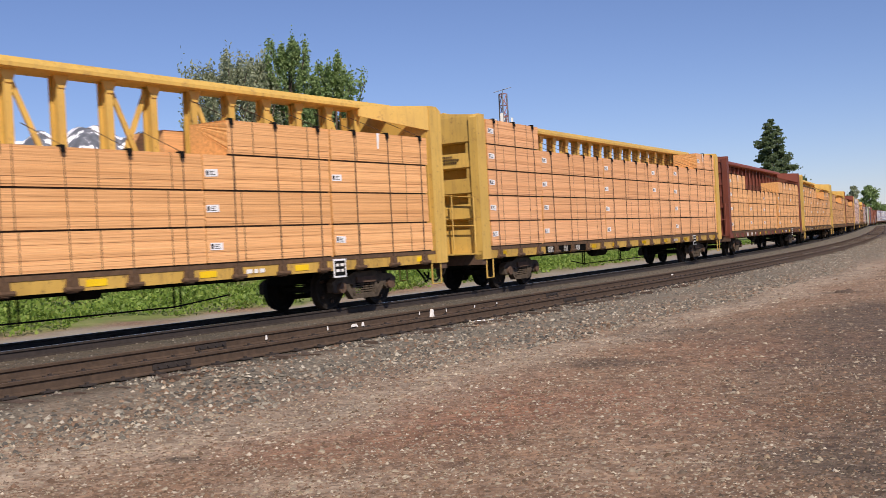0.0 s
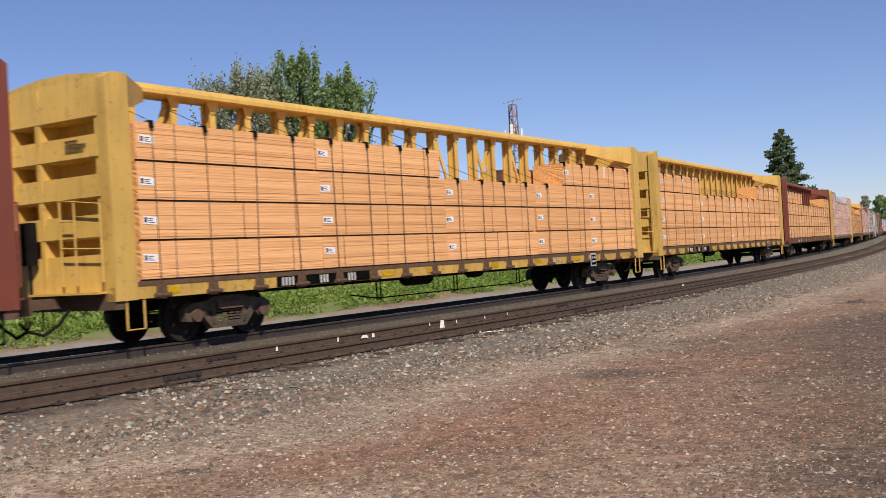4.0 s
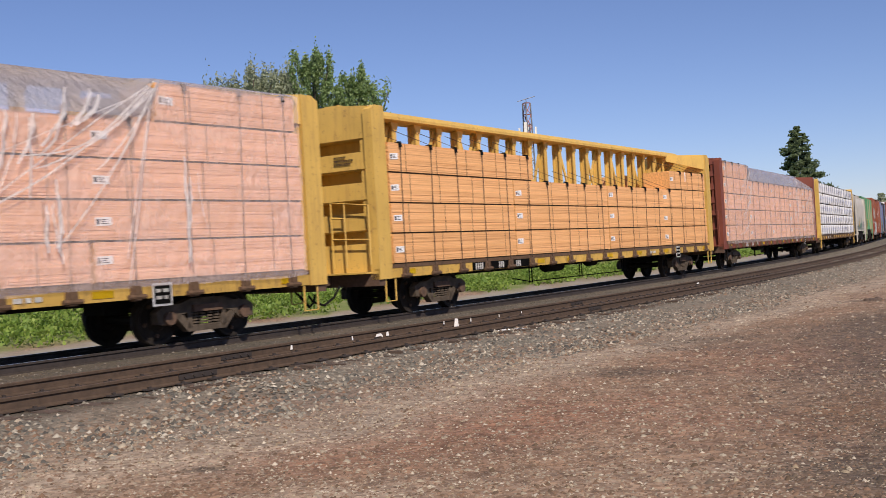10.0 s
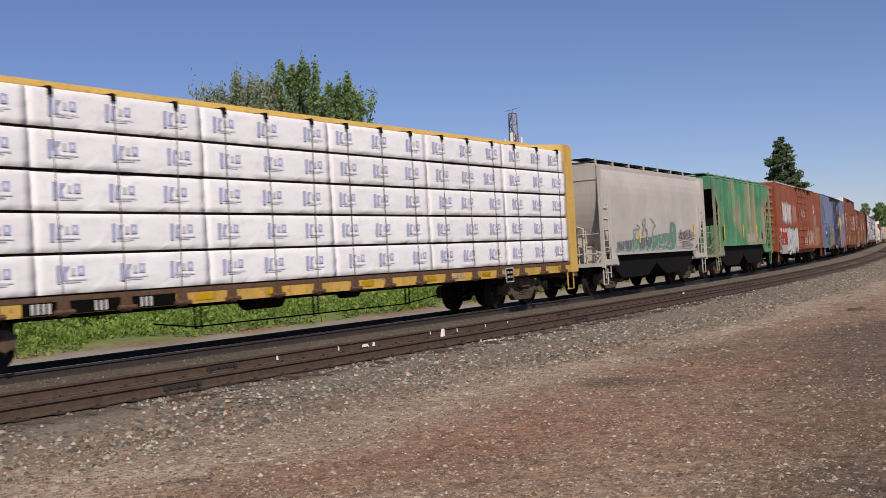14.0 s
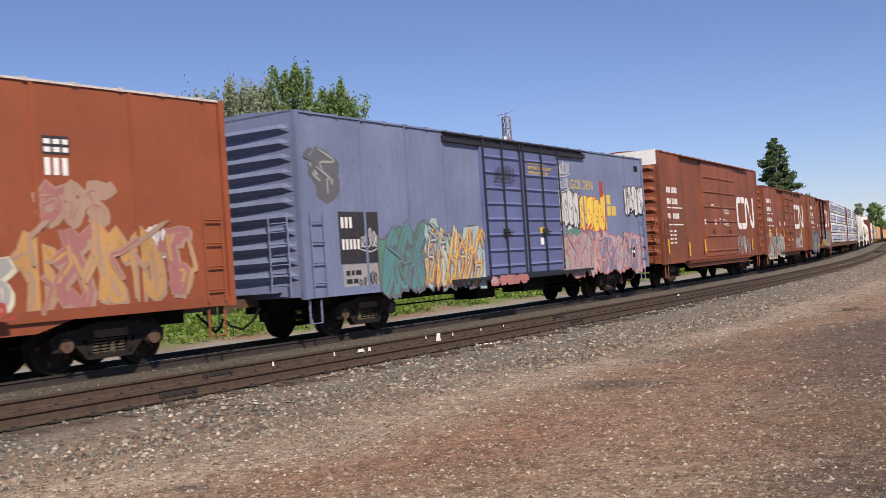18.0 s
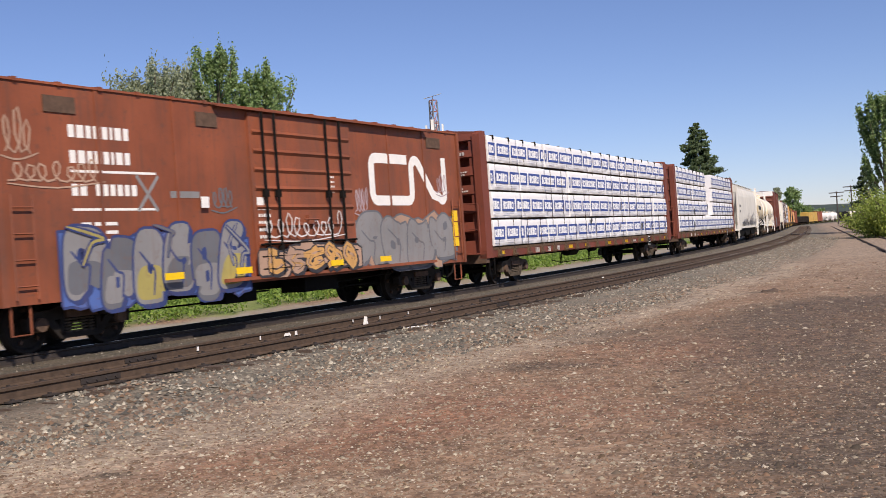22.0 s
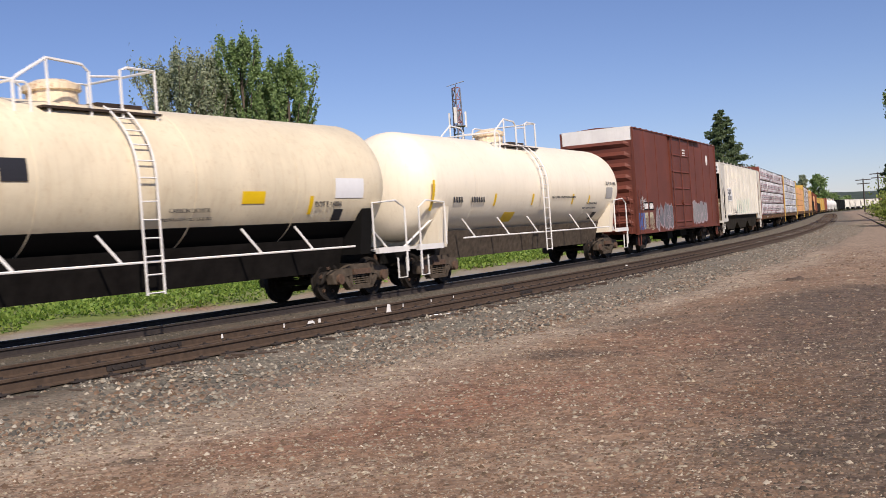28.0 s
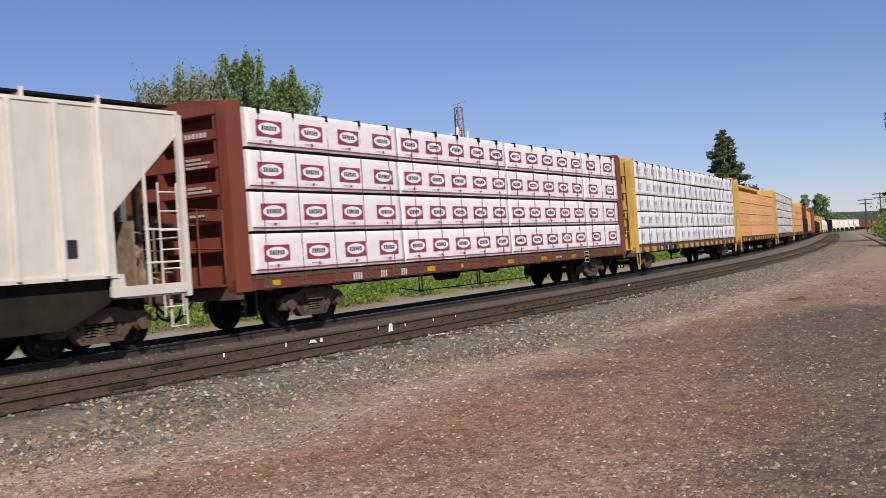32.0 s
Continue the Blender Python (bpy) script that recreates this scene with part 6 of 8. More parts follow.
CB = [("A", -2.72, 22.15, "yellow"), ("B", 22.15, 47.02, "yellow"), ("C", 47.02, 71.89, "red"), ("D", 71.89, 96.76, "yellow"), ("E", 96.76, 121.65, "yellow"), ("F", 121.65, 146.65, "red"),
      ("G", 146.65, 171.5, "yellow"), ("H", 171.5, 196.4, "yellow"), ("I", 196.4, 220.95, "red"), ("J", 220.95, 246.2, "yellow"), ("R", 367.4, 392.0, "red"), ("S", 392.0, 417.3, "red"),
      ("Y", 509.95, 534.55, "red"), ("Z", 534.55, 559.1, "yellow"), ("AA", 559.1, 583.7, "yellow"), ("AB", 583.7, 608.2, "yellow"), ("AC", 608.2, 632.8, "yellow"), ("AE", 647.5, 672.0, "red")]
CB_LABELS = {"yellow": "weathered yellow centerbeam flat car carrying strapped lumber", "red": "dark oxide-red centerbeam flat car carrying strapped lumber",
             "J": "yellow centerbeam flat car stacked with white wrapped bundles", "R": "oxide-red centerbeam flat car with blue-printed white bundles", "S": "oxide-red centerbeam flat car with a gap in its load",
             "Y": "oxide-red centerbeam flat car with red-printed white bundles", "G": "yellow centerbeam flat car with lumber under clear plastic", "I": "oxide-red centerbeam flat car with lumber under clear plastic",
             "Z": "yellow centerbeam flat car with pale wrapped bundles"}
for key, u0, u1, kind in CB:
    c = centerbeam_copy(kind, CB_LABELS.get(key, CB_LABELS[kind]))
    cb_marks(c, kind)
    end_stencil(c, kind)
    put_car(key, c, u0, u1, CB_HALF - 2.95)

lumber_load("A", 1, 0.69, 3, [-11, -6.1, -1.2, 3.63, 7.3, 11], [(4.29, 7.3), (7.35, 11)])
lumber_load("B", 2, 0.69, 4, [-11, -7.6, -2.55, 2.35, 5.0, 11], [(-11, -7.66), (8.4, 11)], "lumber_warm")
lumber_load("C", 3, 0.69, 3, [-11, -6.2, -2.35, 1.98, 2.75, 7.2, 11], [(-11, -7.1), (3.2, 7.15), (7.2, 11)], gap=(1.98, 2.75))
lumber_load("D", 4, 0.69, 3, [-11, -6.1, -1.2, 3.7, 7.4, 11], [(-11, -6.2), (-6.15, -1.3), (5.6, 11)])
lumber_load("E", 5, 0.69, 3, [-11, -5.45, -.25, 3.1, 6.08, 11], [(-11, -5.4), (5.6, 8.2), (8.25, 11)])
lumber_load("F", 6, 0.69, 3, [-11, -6.1, -1.2, 3.7, 7.4, 11], [(-11, -4.7), (8.0, 11)])
lumber_load("G", 7, 0.69, 4, [-11, -7.5, -2.4, 2.5, 6.1, 11], [(-11, -7.55), (7.5, 11)], "lumber_pink")
lumber_load("H", 8, 0.69, 3, [-11, -5.14, 1.21, 6.2, 11], [(-11, -3.93), (7.0, 11)])
lumber_load("I", 9, 0.69, 4, [-11, -6.3, -1.4, 3.5, 7.3, 11], [(-11, -6.35)], "lumber_pink")
sheet("G", [(-11, 4.66), (-7.5, 4.66), (-7.2, 3.98), (7.3, 3.98), (7.55, 4.66), (11, 4.66)], 3.3, "clear crinkled plastic sheet draped over stacked lumber",
      [(-7.5, 4.0, 1.3, .5, -.35), (-7.6, 3.3, 1.2, .45, -.5), (-7.5, 2.7, .9, .4, -.5), (-7.7, 4.5, .8, .25, -.3), (-10.3, 2.7, .5, .2, -.3), (-10.9, 4.4, 2.8, .12, .02), (-9.3, 4.5, .5, .1, .05), (-2.35, 3.8, 1.8, .55, .05), (-2.5, 3.4, 1.4, .35, .0), (-3.4, 2.2, .7, .25, -.4), (1.3, 3.0, 1.2, .3, .05), (1.7, 2.4, .9, .3, .1), (4.9, 3.9, 1.4, .35, -.2), (6.0, 4.4, 1.0, .4, -.5), (5.2, 2.9, 1.6, .3, .1), (8.2, 3.4, 1.9, .25, .1)],
      [(7.5, 4.6, [(-3.8, -2.5), (-2.1, -2.9), (-3.2, -1.4), (-2.3, -1.6), (-1.2, -1.5), (-.7, -3.2)]), (-7.6, 2.4, [(-1.5, -.9), (-1.1, -.8)])], "film_milky")
sheet("I", [(-11, 4.62), (-6.3, 4.62), (-6.0, 3.95), (11, 3.95)], 8.1, "clear crinkled plastic sheet draped over stacked lumber",
      [(-6.2, 3.9, .9, .25, -.6), (-6.3, 3.6, .7, .2, -.5), (-6.0, 4.0, .6, .08, .05), (-2.6, 2.2, .7, .25, -.3), (2.2, 3.7, .8, .1, .0), (2.0, 2.6, .9, .2, -.1), (3.0, 2.5, .8, .3, -.15), (5.2, 4.05, 1.2, .3, .1), (5.2, 3.3, 1.4, .3, -.6), (4.6, 2.9, 1.0, .25, -.3), (5.0, 4.6, .5, .3, .3), (8.4, 3.6, 1.8, .3, -.7), (9.3, 3.7, 2.3, .35, -.9), (9.8, 3.5, 2.2, .12, -.2), (8.0, 3.8, .7, .15, -.5)],
      [(-6.2, 4.4, [(-1.9, -.9), (-2.4, -1.5), (-1.6, -.5)]), (-6.3, 3.2, [(-1.9, -1.0), (-2.4, -1.4)]), (-6.4, 2.3, [(-1.7, -.6), (-2.2, -.9)]), (9.9, 3.85, [(-2.2, -1.0), (-1.5, -.7), (-1.8, -2.2)])])
wrapped_load("J", 10, 0.67, 5, [(-11.0 + 3.68 * i, 3.68) for i in range(6)], "wrap", "navy", 1.05, WRAPPED)
wrapped_load("R", 11, 0.865, 4, [(-11.0 + 2.44 * i, 2.44) for i in range(9)], "wrap", "blue", 1.19, WRAPPED, jitter=.05)
wrapped_load("S", 12, 0.865, 4, [(-11.0 + 2.44 * i, 2.44) for i in range(4)] + [(-1.24, 2.5), (1.3, 4.9), (6.25, 4.8)], "wrap", "blue", 1.19, WRAPPED, skip=((4, 1), (4, 2), (4, 3)), jitter=.05)
def torn_wrap(key, x, z, w, h, seed):
    """A crumpled flap of dark-backed wrap hanging from a torn pack."""
    r = random.Random(seed)
    n, verts = 6, []
    for i in range(n + 1):
        for k in range(n + 1):
            f, g = i / n, k / n
            verts.append((w * ((f - .5) * (1 - .8 * g) - .35 * g) + r.uniform(-.04, .04) * w, -.012 - .03 * math.sin(math.pi * g) * r.uniform(.3, 1.3), -h * g * (.6 + .4 * f) + r.uniform(-.04, .04) * h))
    ob = new("torn_wrap", Solid().add(verts, [(i * (n + 1) + k, (i + 1) * (n + 1) + k, (i + 1) * (n + 1) + k + 1, i * (n + 1) + k + 1) for i in range(n) for k in range(n)]).mesh("torn_wrap", "torn"))
    lay(tagged(ob, "torn crumpled flap of dark-backed lumber wrap", "torn wrap", "torn wraps on the train"), key, x, -1.43, z)


M["torn"] = paint("torn_wrap_back", (0.035, 0.033, 0.036), (0.45, 0.43, 0.43), 0.45, 0.5, 0.25)
for k_, x_, z_, w_, h_ in (("S", -6.0, 2.5, .35, .45), ("S", -6.1, 1.75, .4, .5), ("S", -1.15, 2.75, .45, .7), ("S", -1.55, 2.5, .5, .25), ("R", 6.2, 1.75, .4, .4), ("R", -1.2, 2.0, .2, .25)):
    torn_wrap(k_, x_, z_, w_, h_, int(x_ * 7) + 90)
wrapped_load("Y", 13, 0.865, 4, [(-11.0, 5.9), (-5.08, 6.3), (1.26, 6.3), (7.57, 3.5)], "wrap_pink", "red", 1.18, ("wrapped_pack", "lumber bundle in white wrap with red printing"), stripe="print_red", jitter=.02)
wrapped_load("Z", 14, 0.69, 5, [(-11.0 + 3.66 * i, 3.66) for i in range(6)], "wrap", "navy", 1.2, ("wrapped_pack", "lumber bundle in pale wrap with faint blue print"), jitter=.04)
lumber_load("AA", 15, 0.72, 4, [-11, -5.5, 0, 5.5, 11], [], near=False)
wrapped_load("AB", 16, 0.69, 5, [(-11.0 + 3.66 * i, 3.66) for i in range(6)], "wrap_pink", None, 1.4, ("wrapped_pack", "lumber bundle in plain pale wrap on a flat car"))
lumber_load("AC", 17, 0.72, 4, [-11, -5.5, 0, 5.5, 11], [], near=False)
lumber_load("AE", 18, 0.72, 4, [-11, -5.5, 0, 5.5, 11], [], near=False)

# ---- box cars ----
car = boxcar("rust-brown box car with white and grey graffiti", 9.5, 4.83, 0.95, "oxide_bright", 7.0, [(-2.0, 1.7)], (-7.6, -5.7, -3.8, 3.6, 5.5, 7.4), sill_drop=(-6.2, 6.2, .22), rail_span=(-2.2, 4.8), roof="peeled_roof")
Y = -1.5
for a, b in ((-8.46, -7.86), (-7.6, -7.0), (-6.78, -6.2)):
    panel(car, "painted_panel", a, b, 1.31, 2.38, Y - .002, "reflector_red", "bright red painted panel", .003)
for a in (-8.35, -8.08, -7.48, -7.22, -6.62, -6.4):
    bars(car, "lettering", a, 1.98, [.15], .22, Y - .006)
for a in (-8.36, -7.5):
    text_part(car, "LD LMT", a, 1.52, 0.115, Y - .009, "letter")
    text_part(car, "LT WT", a, 1.38, 0.115, Y - .009, "letter")
graffiti(car, -7.4, -4.4, 2.42, 3.80, 4, ["g_white", "g_white"], "g_grey", Y, 21, .18, fat=.36, swoops=4)
graffiti(car, -4.6, -2.1, 2.42, 3.72, 4, ["g_tan", "oxide_bright"], "g_rose", Y, 22, .1, fat=.22)
graffiti(car, -6.1, -2.1, 0.72, 2.34, 6, ["g_white"], "g_black", Y - .03, 23, fat=.42, back="g_white")
graffiti(car, -9.35, -8.5, 0.72, 2.15, 1, ["g_grey"], "g_black", Y - .03, 24)
panel(car, "graffiti", -8.5, -6.2, 0.78, 1.28, Y - .022, "g_grey", "grey spray-painted patch", .003)
graffiti(car, 1.95, 4.9, 0.98, 2.2, 4, ["g_tan", "g_orange", "g_rose", "g_grey"], "g_cream", Y, 25, fat=.34, swoops=5, edge=.018)
graffiti(car, 5.0, 8.5, 0.98, 2.5, 5, ["g_orange", "g_tan", "g_rose"], "g_tan", Y, 26, fat=.3, swoops=7, edge=.018)
scribble(car, 3.9, 4.9, 1.0, 1.35, "g_red", Y - .012, 126, 5, .05)
scribble(car, -.9, .6, 2.95, 3.5, "g_white", Y - .13, 27)
scribble(car, .1, 1.3, 1.3, 1.9, "g_white", Y - .13, 28)
panel(car, "painted_panel", 5.65, 6.15, 3.55, 3.85, Y - .002, "g_black", "black name panel", .003)
for k in range(2):
    bars(car, "lettering", 5.68, 3.72 - k * .13, [.12, .12, .1], .08, Y - .007, "letter")
bars(car, "lettering", 5.68, 3.22, [.1, .1, .1], .28, Y - .003, "letter", .06)
graffiti(car, 5.4, 6.8, 2.4, 3.2, 3, ["g_rose", "g_tan"], "g_tan", Y, 127, .2, fat=.25)
scribble(car, 7.5, 8.0, 1.9, 2.6, "g_white", Y - .004, 29, 4, .03)
put_car("M", car, 272.5, 293.3, 7.0)

car = boxcar("faded blue box car covered in graffiti", 9.62, 4.85, 0.92, "blue", 7.0, [(-2.15, 0.05), (0.15, 2.5)], (-7.4, -5.6, -3.9, 4.4, 6.2, 8.0), rail_span=(-3.95, 4.5), ribs=11, door_key="blue_door", rod_key="ink")
part("door_track", Solid().box(-3.95, 4.55, -1.60, -1.5, 4.47, 4.62), "ink", car, "black door track under the eave")
panel(car, "painted_panel", -8.36, -6.9, 1.55, 2.68, Y - .001, "g_black", "black painted panel", .003)
panel(car, "painted_panel", -8.3, -6.9, .95, 1.53, Y - .001, "g_grey", "grey painted panel", .003)
digits(car, -8.28, 2.32, 3, .24, Y - .006)
digits(car, -8.28, 1.86, 5, .22, Y - .006)
bars(car, "lettering", -8.2, 1.3, [.14, .1, .2], .1, Y - .006, "ink")
bars(car, "lettering", -8.2, 1.12, [.2, .16], .1, Y - .006, "ink")
scribble(car, -7.6, -6.9, 1.9, 2.5, "g_white", Y - .005, 31, 5)
scribble(car, -7.75, -6.9, 1.0, 1.45, "g_black", Y - .005, 32, 6, .022)
graffiti(car, -6.85, -5.1, .72, 2.45, 3, ["g_teal", "g_teal", "g_green"], "g_slate", Y - .02, 33, .35, fat=.36, back="g_green", swoops=4)
graffiti(car, -5.2, -2.3, .75, 2.45, 5, ["g_pale", "g_pale", "g_cream"], "g_slate", Y - .02, 34, .1, fat=.36, back="g_pale", swoops=7, edge=.016)
graffiti(car, -5.1, -2.4, .8, 2.4, 6, ["g_yellow"], "g_rose", Y - .034, 134, .3, fat=.10, edge=.014, inner=False)
graffiti(car, -9.3, -8.45, 2.85, 4.0, 1, ["g_grey", "g_slate"], "g_slate", Y, 35, swoops=3)
graffiti(car, 2.5, 3.98, 2.2, 3.45, 4, ["g_white"], "g_black", Y, 36, fat=.62, back="g_white")
graffiti(car, 4.15, 6.05, 2.15, 3.35, 4, ["g_yellow"], "g_red", Y, 37, .1, fat=.5, back="g_yellow", edge=.025)
graffiti(car, 7.95, 9.5, 2.7, 3.75, 4, ["g_white"], "g_black", Y - .012, 38, .35, fat=.5, back="g_white")
graffiti(car, 2.5, 5.4, .72, 2.15, 5, ["g_grey", "g_pink", "g_mauve"], "g_rose", Y - .02, 39, .1, fat=.3, back="g_mauve", swoops=6, edge=.02)
graffiti(car, 5.3, 9.2, .72, 2.1, 6, ["g_mauve", "blue", "g_pink"], "g_rose", Y - .02, 40, .1, fat=.3, back="g_mauve", swoops=8, edge=.02)
graffiti(car, 3.0, 3.9, 2.0, 2.25, 2, ["g_green"], "g_green", Y - .006, 45, inner=False)
scribble(car, 2.5, 3.5, 3.95, 4.4, "g_white", Y - .004, 41, 6, .016)
scribble(car, 2.5, 3.4, 3.5, 3.9, "g_white", Y - .004, 42, 6, .016)
text_part(car, "GOLDEN", 3.5, 3.5, .42, Y - .006, "g_yellow")
for a, b in ((6.22, 3.05), (6.22, 2.68), (6.66, 2.68)):
    panel(car, "painted_panel", a, a + .36, b, b + .32, Y - .002, "g_yellow", "yellow painted square", .003)
panel(car, "painted_panel", 5.75, 6.02, 2.6, 3.8, Y - .001, "g_red", "faded red painted stroke", .002)
for k, wd in enumerate(("CLOSE AND LOCK", "BULKHEADS AND DOORS", "BEFORE MOVING CAR")):
    text_part(car, wd, .55, 4.12 - k * .15, .13, Y - .078, "g_yellow")
panel(car, "placard", 1.05, 1.4, 2.12, 2.3, Y - .08, "g_yellow", "yellow placard on the door")
panel(car, "placard", 1.05, 1.25, 1.8, 2.0, Y - .08, "paper", "white placard on the door")
scribble(car, -1.5, -.4, 3.6, 4.1, "g_black", Y - .13, 43)
panel(car, "stencil_panel", 8.1, 8.42, 1.25, 1.6, Y - .03, "ink")
bars(car, "lettering", 8.14, 1.4, [.08, .1], .08, Y - .038)
panel(car, "vent_plate", 8.9, 9.25, 4.25, 4.45, Y - .003, "steel")
graffiti(car, -2.2, -.2, .80, 1.0, 5, ["g_rose", "g_mauve"], "g_rose", Y - .16, 44, inner=False, fat=.3)
put_car("N", car, 293.3, 314.6, 7.0)


def cn_marks(car, nx, cx, cz, cw, ch):
    """Rows of plain bars for the name and number on one side, the bent band on the other."""
    for k, (zz, hh) in enumerate(((3.62, .26), (3.18, .26), (2.62, .24))):
        bars(car, "lettering", nx, zz, [.13, .15, .11, .15, .12, .06, .15, .12] if k < 2 else [.13, .14, -.1, .10, .12, .11, .12, .11, .12], hh * .85, Y - .002, "letter", .055, .003)
    for zz in (3.02, 2.36):
        bars(car, "lettering", nx, zz, [2.0], .045, Y - .002, "letter", .05, .003)
    for k in range(4):
        bars(car, "lettering", nx + .15, 2.1 - k * .15, [.22, .14, .3], .06, Y - .002, "letter", .08, .003)
    cn_band(car, cx, cz, cw, ch, Y)
    for xx in (cx - 4.5, cx - 6.2):
        panel(car, "stencil_panel", xx, xx + .22, 2.4, 2.62, Y - .08, "letter")


car = boxcar("tall rust-red box car with a white end band", 8.3, 5.29, 0.92, "boxcar_brown", 6.2, [(-2.45, 0.4), (0.45, 3.3)], (-6.9, -5.0, 4.6, 6.4), white_end=True, sill_drop=(-5.6, 6.3, .28), rail_span=(-5.5, 6.2), door_ribs=6, rods=False)
for xx in np.arange(-5.2, 6.0, .45):
    part("track_bracket", Solid().box(xx - .05, xx + .05, -1.68, -1.5, .84, .94), "boxcar_brown", car)
for xx, zz, ws in ((-1.2, 3.2, [.5, .12]), (.15, 3.3, [.14]), (.15, 3.16, [.16]), (.1, 2.6, [.3]), (.1, 2.44, [.26]), (1.0, 3.05, [.25, .3, .5]), (1.0, 2.9, [.5, .2, .4]), (.75, 2.55, [.3, .2]), (.75, 2.4, [.4, .25]), (1.2, 2.5, [.3]), (1.2, 2.36, [.5, .2])):
    for row in (0, .062):
        bars(car, "lettering", xx, zz + row, [.09 if k % 3 else .05 for k in range(int(sum(ws) / .11))], .032, -1.576, "letter", .025, .003)
cn_marks(car, -7.45, 3.75, 2.2, 3.6, 1.55)
for xx, zz in ((-7.95, 1.55), (-5.1, 1.4), (-2.7, 1.5), (6.15, 1.45)):
    panel(car, "reflector", xx, xx + .13, zz - .28, zz + .28, Y - .09, "reflector")
graffiti(car, 2.9, 5.9, .98, 1.98, 4, ["boxcar_brown", "g_grey"], "g_grey", Y - .02, 51, fat=.3, swoops=5, edge=.012)
put_car("O", car, 314.6, 332.95, 6.2)
car = boxcar("rust-red box car with a dark graffiti piece", 7.75, 4.62, 0.88, "boxcar_brown", 5.9, [(-1.8, 1.85)], (-5.9, -4.0, 3.6, 5.4), rail_span=(-3.4, 5.9), sill_drop=(-3.5, 5.0, .22))
cn_marks(car, -6.9, 2.7, 2.25, 3.95, 1.5)
graffiti(car, -7.4, -2.1, .62, 1.9, 7, ["g_slate", "g_rose", "g_grey", "g_teal"], "g_cream", Y - .03, 52, .2, fat=.42, back="g_slate", swoops=9, edge=.045)
graffiti(car, 2.55, 5.4, 1.1, 2.1, 3, ["boxcar_brown", "g_grey"], "g_grey", Y - .02, 53, fat=.6, back="g_grey")
for xx in (-7.2, -4.87, -2.25, 2.1, 4.8):
    panel(car, "reflector", xx, xx + .13, 1.75, 2.25, Y - .09, "reflector")
for xx in (-.95, .5):
    panel(car, "reflector", xx, xx + .42, 1.52, 1.63, Y - .13, "reflector")
scribble(car, -7.6, -6.9, 2.8, 3.4, "g_slate", Y - .004, 54)
put_car("P", car, 332.95, 350.2, 5.9)
car = boxcar("rust-red box car with blue and silver graffiti", 7.8, 4.62, 0.88, "boxcar_brown", 5.9, [(-1.55, 2.2)], (-5.6, -3.7, 4.0, 5.8), rail_span=(-2.6, 5.9), rods=False)
cn_marks(car, -6.25, 3.05, 2.45, 3.95, 1.32)
graffiti(car, -6.5, -1.9, .60, 2.1, 6, ["g_ash", "g_slate", "g_ash", "g_olive"], "g_navy", Y - .03, 55, .1, fat=.5, back="g_blue", swoops=4, edge=.05)
graffiti(car, 2.3, 7.1, .80, 2.3, 4, ["g_ash", "g_ash"], "g_slate", Y - .03, 56, fat=.5, back="g_tan", edge=.05)
graffiti(car, -1.5, 2.1, .95, 1.6, 5, ["g_orange", "g_tan"], "g_black", Y - .17, 57, back="g_tan")
scribble(car, -1.3, 1.6, 1.75, 2.35, "g_white", Y - .14, 58, 9)
scribble(car, -7.6, -7.0, 3.3, 4.1, "g_tan", Y - .004, 59, 3, .022)
scribble(car, -7.5, -5.6, 2.85, 3.3, "g_tan", Y - .006, 60, 7, .02)
scribble(car, -2.75, -2.1, 2.4, 2.95, "g_slate", Y - .004, 65, 4, .022)
scribble(car, 2.35, 2.95, 2.3, 3.3, "g_mauve", Y - .004, 66, 4, .022)
scribble(car, 6.4, 7.0, 2.8, 3.4, "g_mauve", Y - .004, 67, 3, .02)
band(car, [(-4.75, 2.35), (-4.2, 3.0)], .07, Y - .001, "g_ash", "graffiti", "faded grey sprayed stroke")
band(car, [(-4.75, 3.0), (-4.25, 2.35)], .07, Y - .004, "g_ash", "graffiti", "faded grey sprayed stroke")
band(car, [(-3.9, 2.66), (-3.1, 2.66)], .13, Y - .001, "g_ash", "graffiti", "faded grey sprayed stroke")
for xx, ww in ((-6.75, .68), (-3.08, .62), (5.99, .75)):
    panel(car, "vent_plate", xx, xx + ww, 4.02, 4.30, Y - .004, "rust", "rusty plate riveted to the side", .02)
for xx in (-1.2, -.78, 1.1, 1.66):
    part("lock_rod", Solid().tube([(xx, -1.655, .95), (xx, -1.655, 4.42)], .03, 6).box(xx - .07, xx + .07, -1.68, -1.60, 2.62, 2.78).box(xx - .06, xx + .06, -1.67, -1.59, 1.45, 1.58), "grime", car)
for zz in (1.62, 1.36, 1.1):
    part("lock_rod", Solid().tube([(-1.5, -1.66, zz), (2.1, -1.66, zz + .02)], .022, 5), "grime", car)
for row in range(5):
    bars(car, "lettering", -1.42, 1.75 + row * .15, [.06, .04, .07, .05, .06], .07, Y - .078, "letter", .03, .003)
    bars(car, "lettering", 1.2, 2.75 + row * .11, [.05, .07, .04], .045, Y - .078, "letter", .03, .003)
for xx in (-4.4, -2.4, .9, 3.0):
    panel(car, "reflector", xx, xx + .5, 1.05, 1.18, Y - .20, "reflector")
panel(car, "placard", 7.1, 7.4, 1.3, 2.3, Y - .06, "reflector")
put_car("Q", car, 350.2, 367.4, 5.9)
car = boxcar("tall dark red box car with a cream end band", 8.32, 5.29, 0.85, "maroon", 6.2, [(-2.2, 1.4)], (-6.5, -4.6, 3.2, 5.0, 6.8), white_end=True, rail_span=(-2.4, 4.2), door_ribs=5, ribs=8)
panel(car, "painted_panel", -8.2, -7.0, .95, 1.68, Y - .002, "g_blue", "blue painted square", .003)
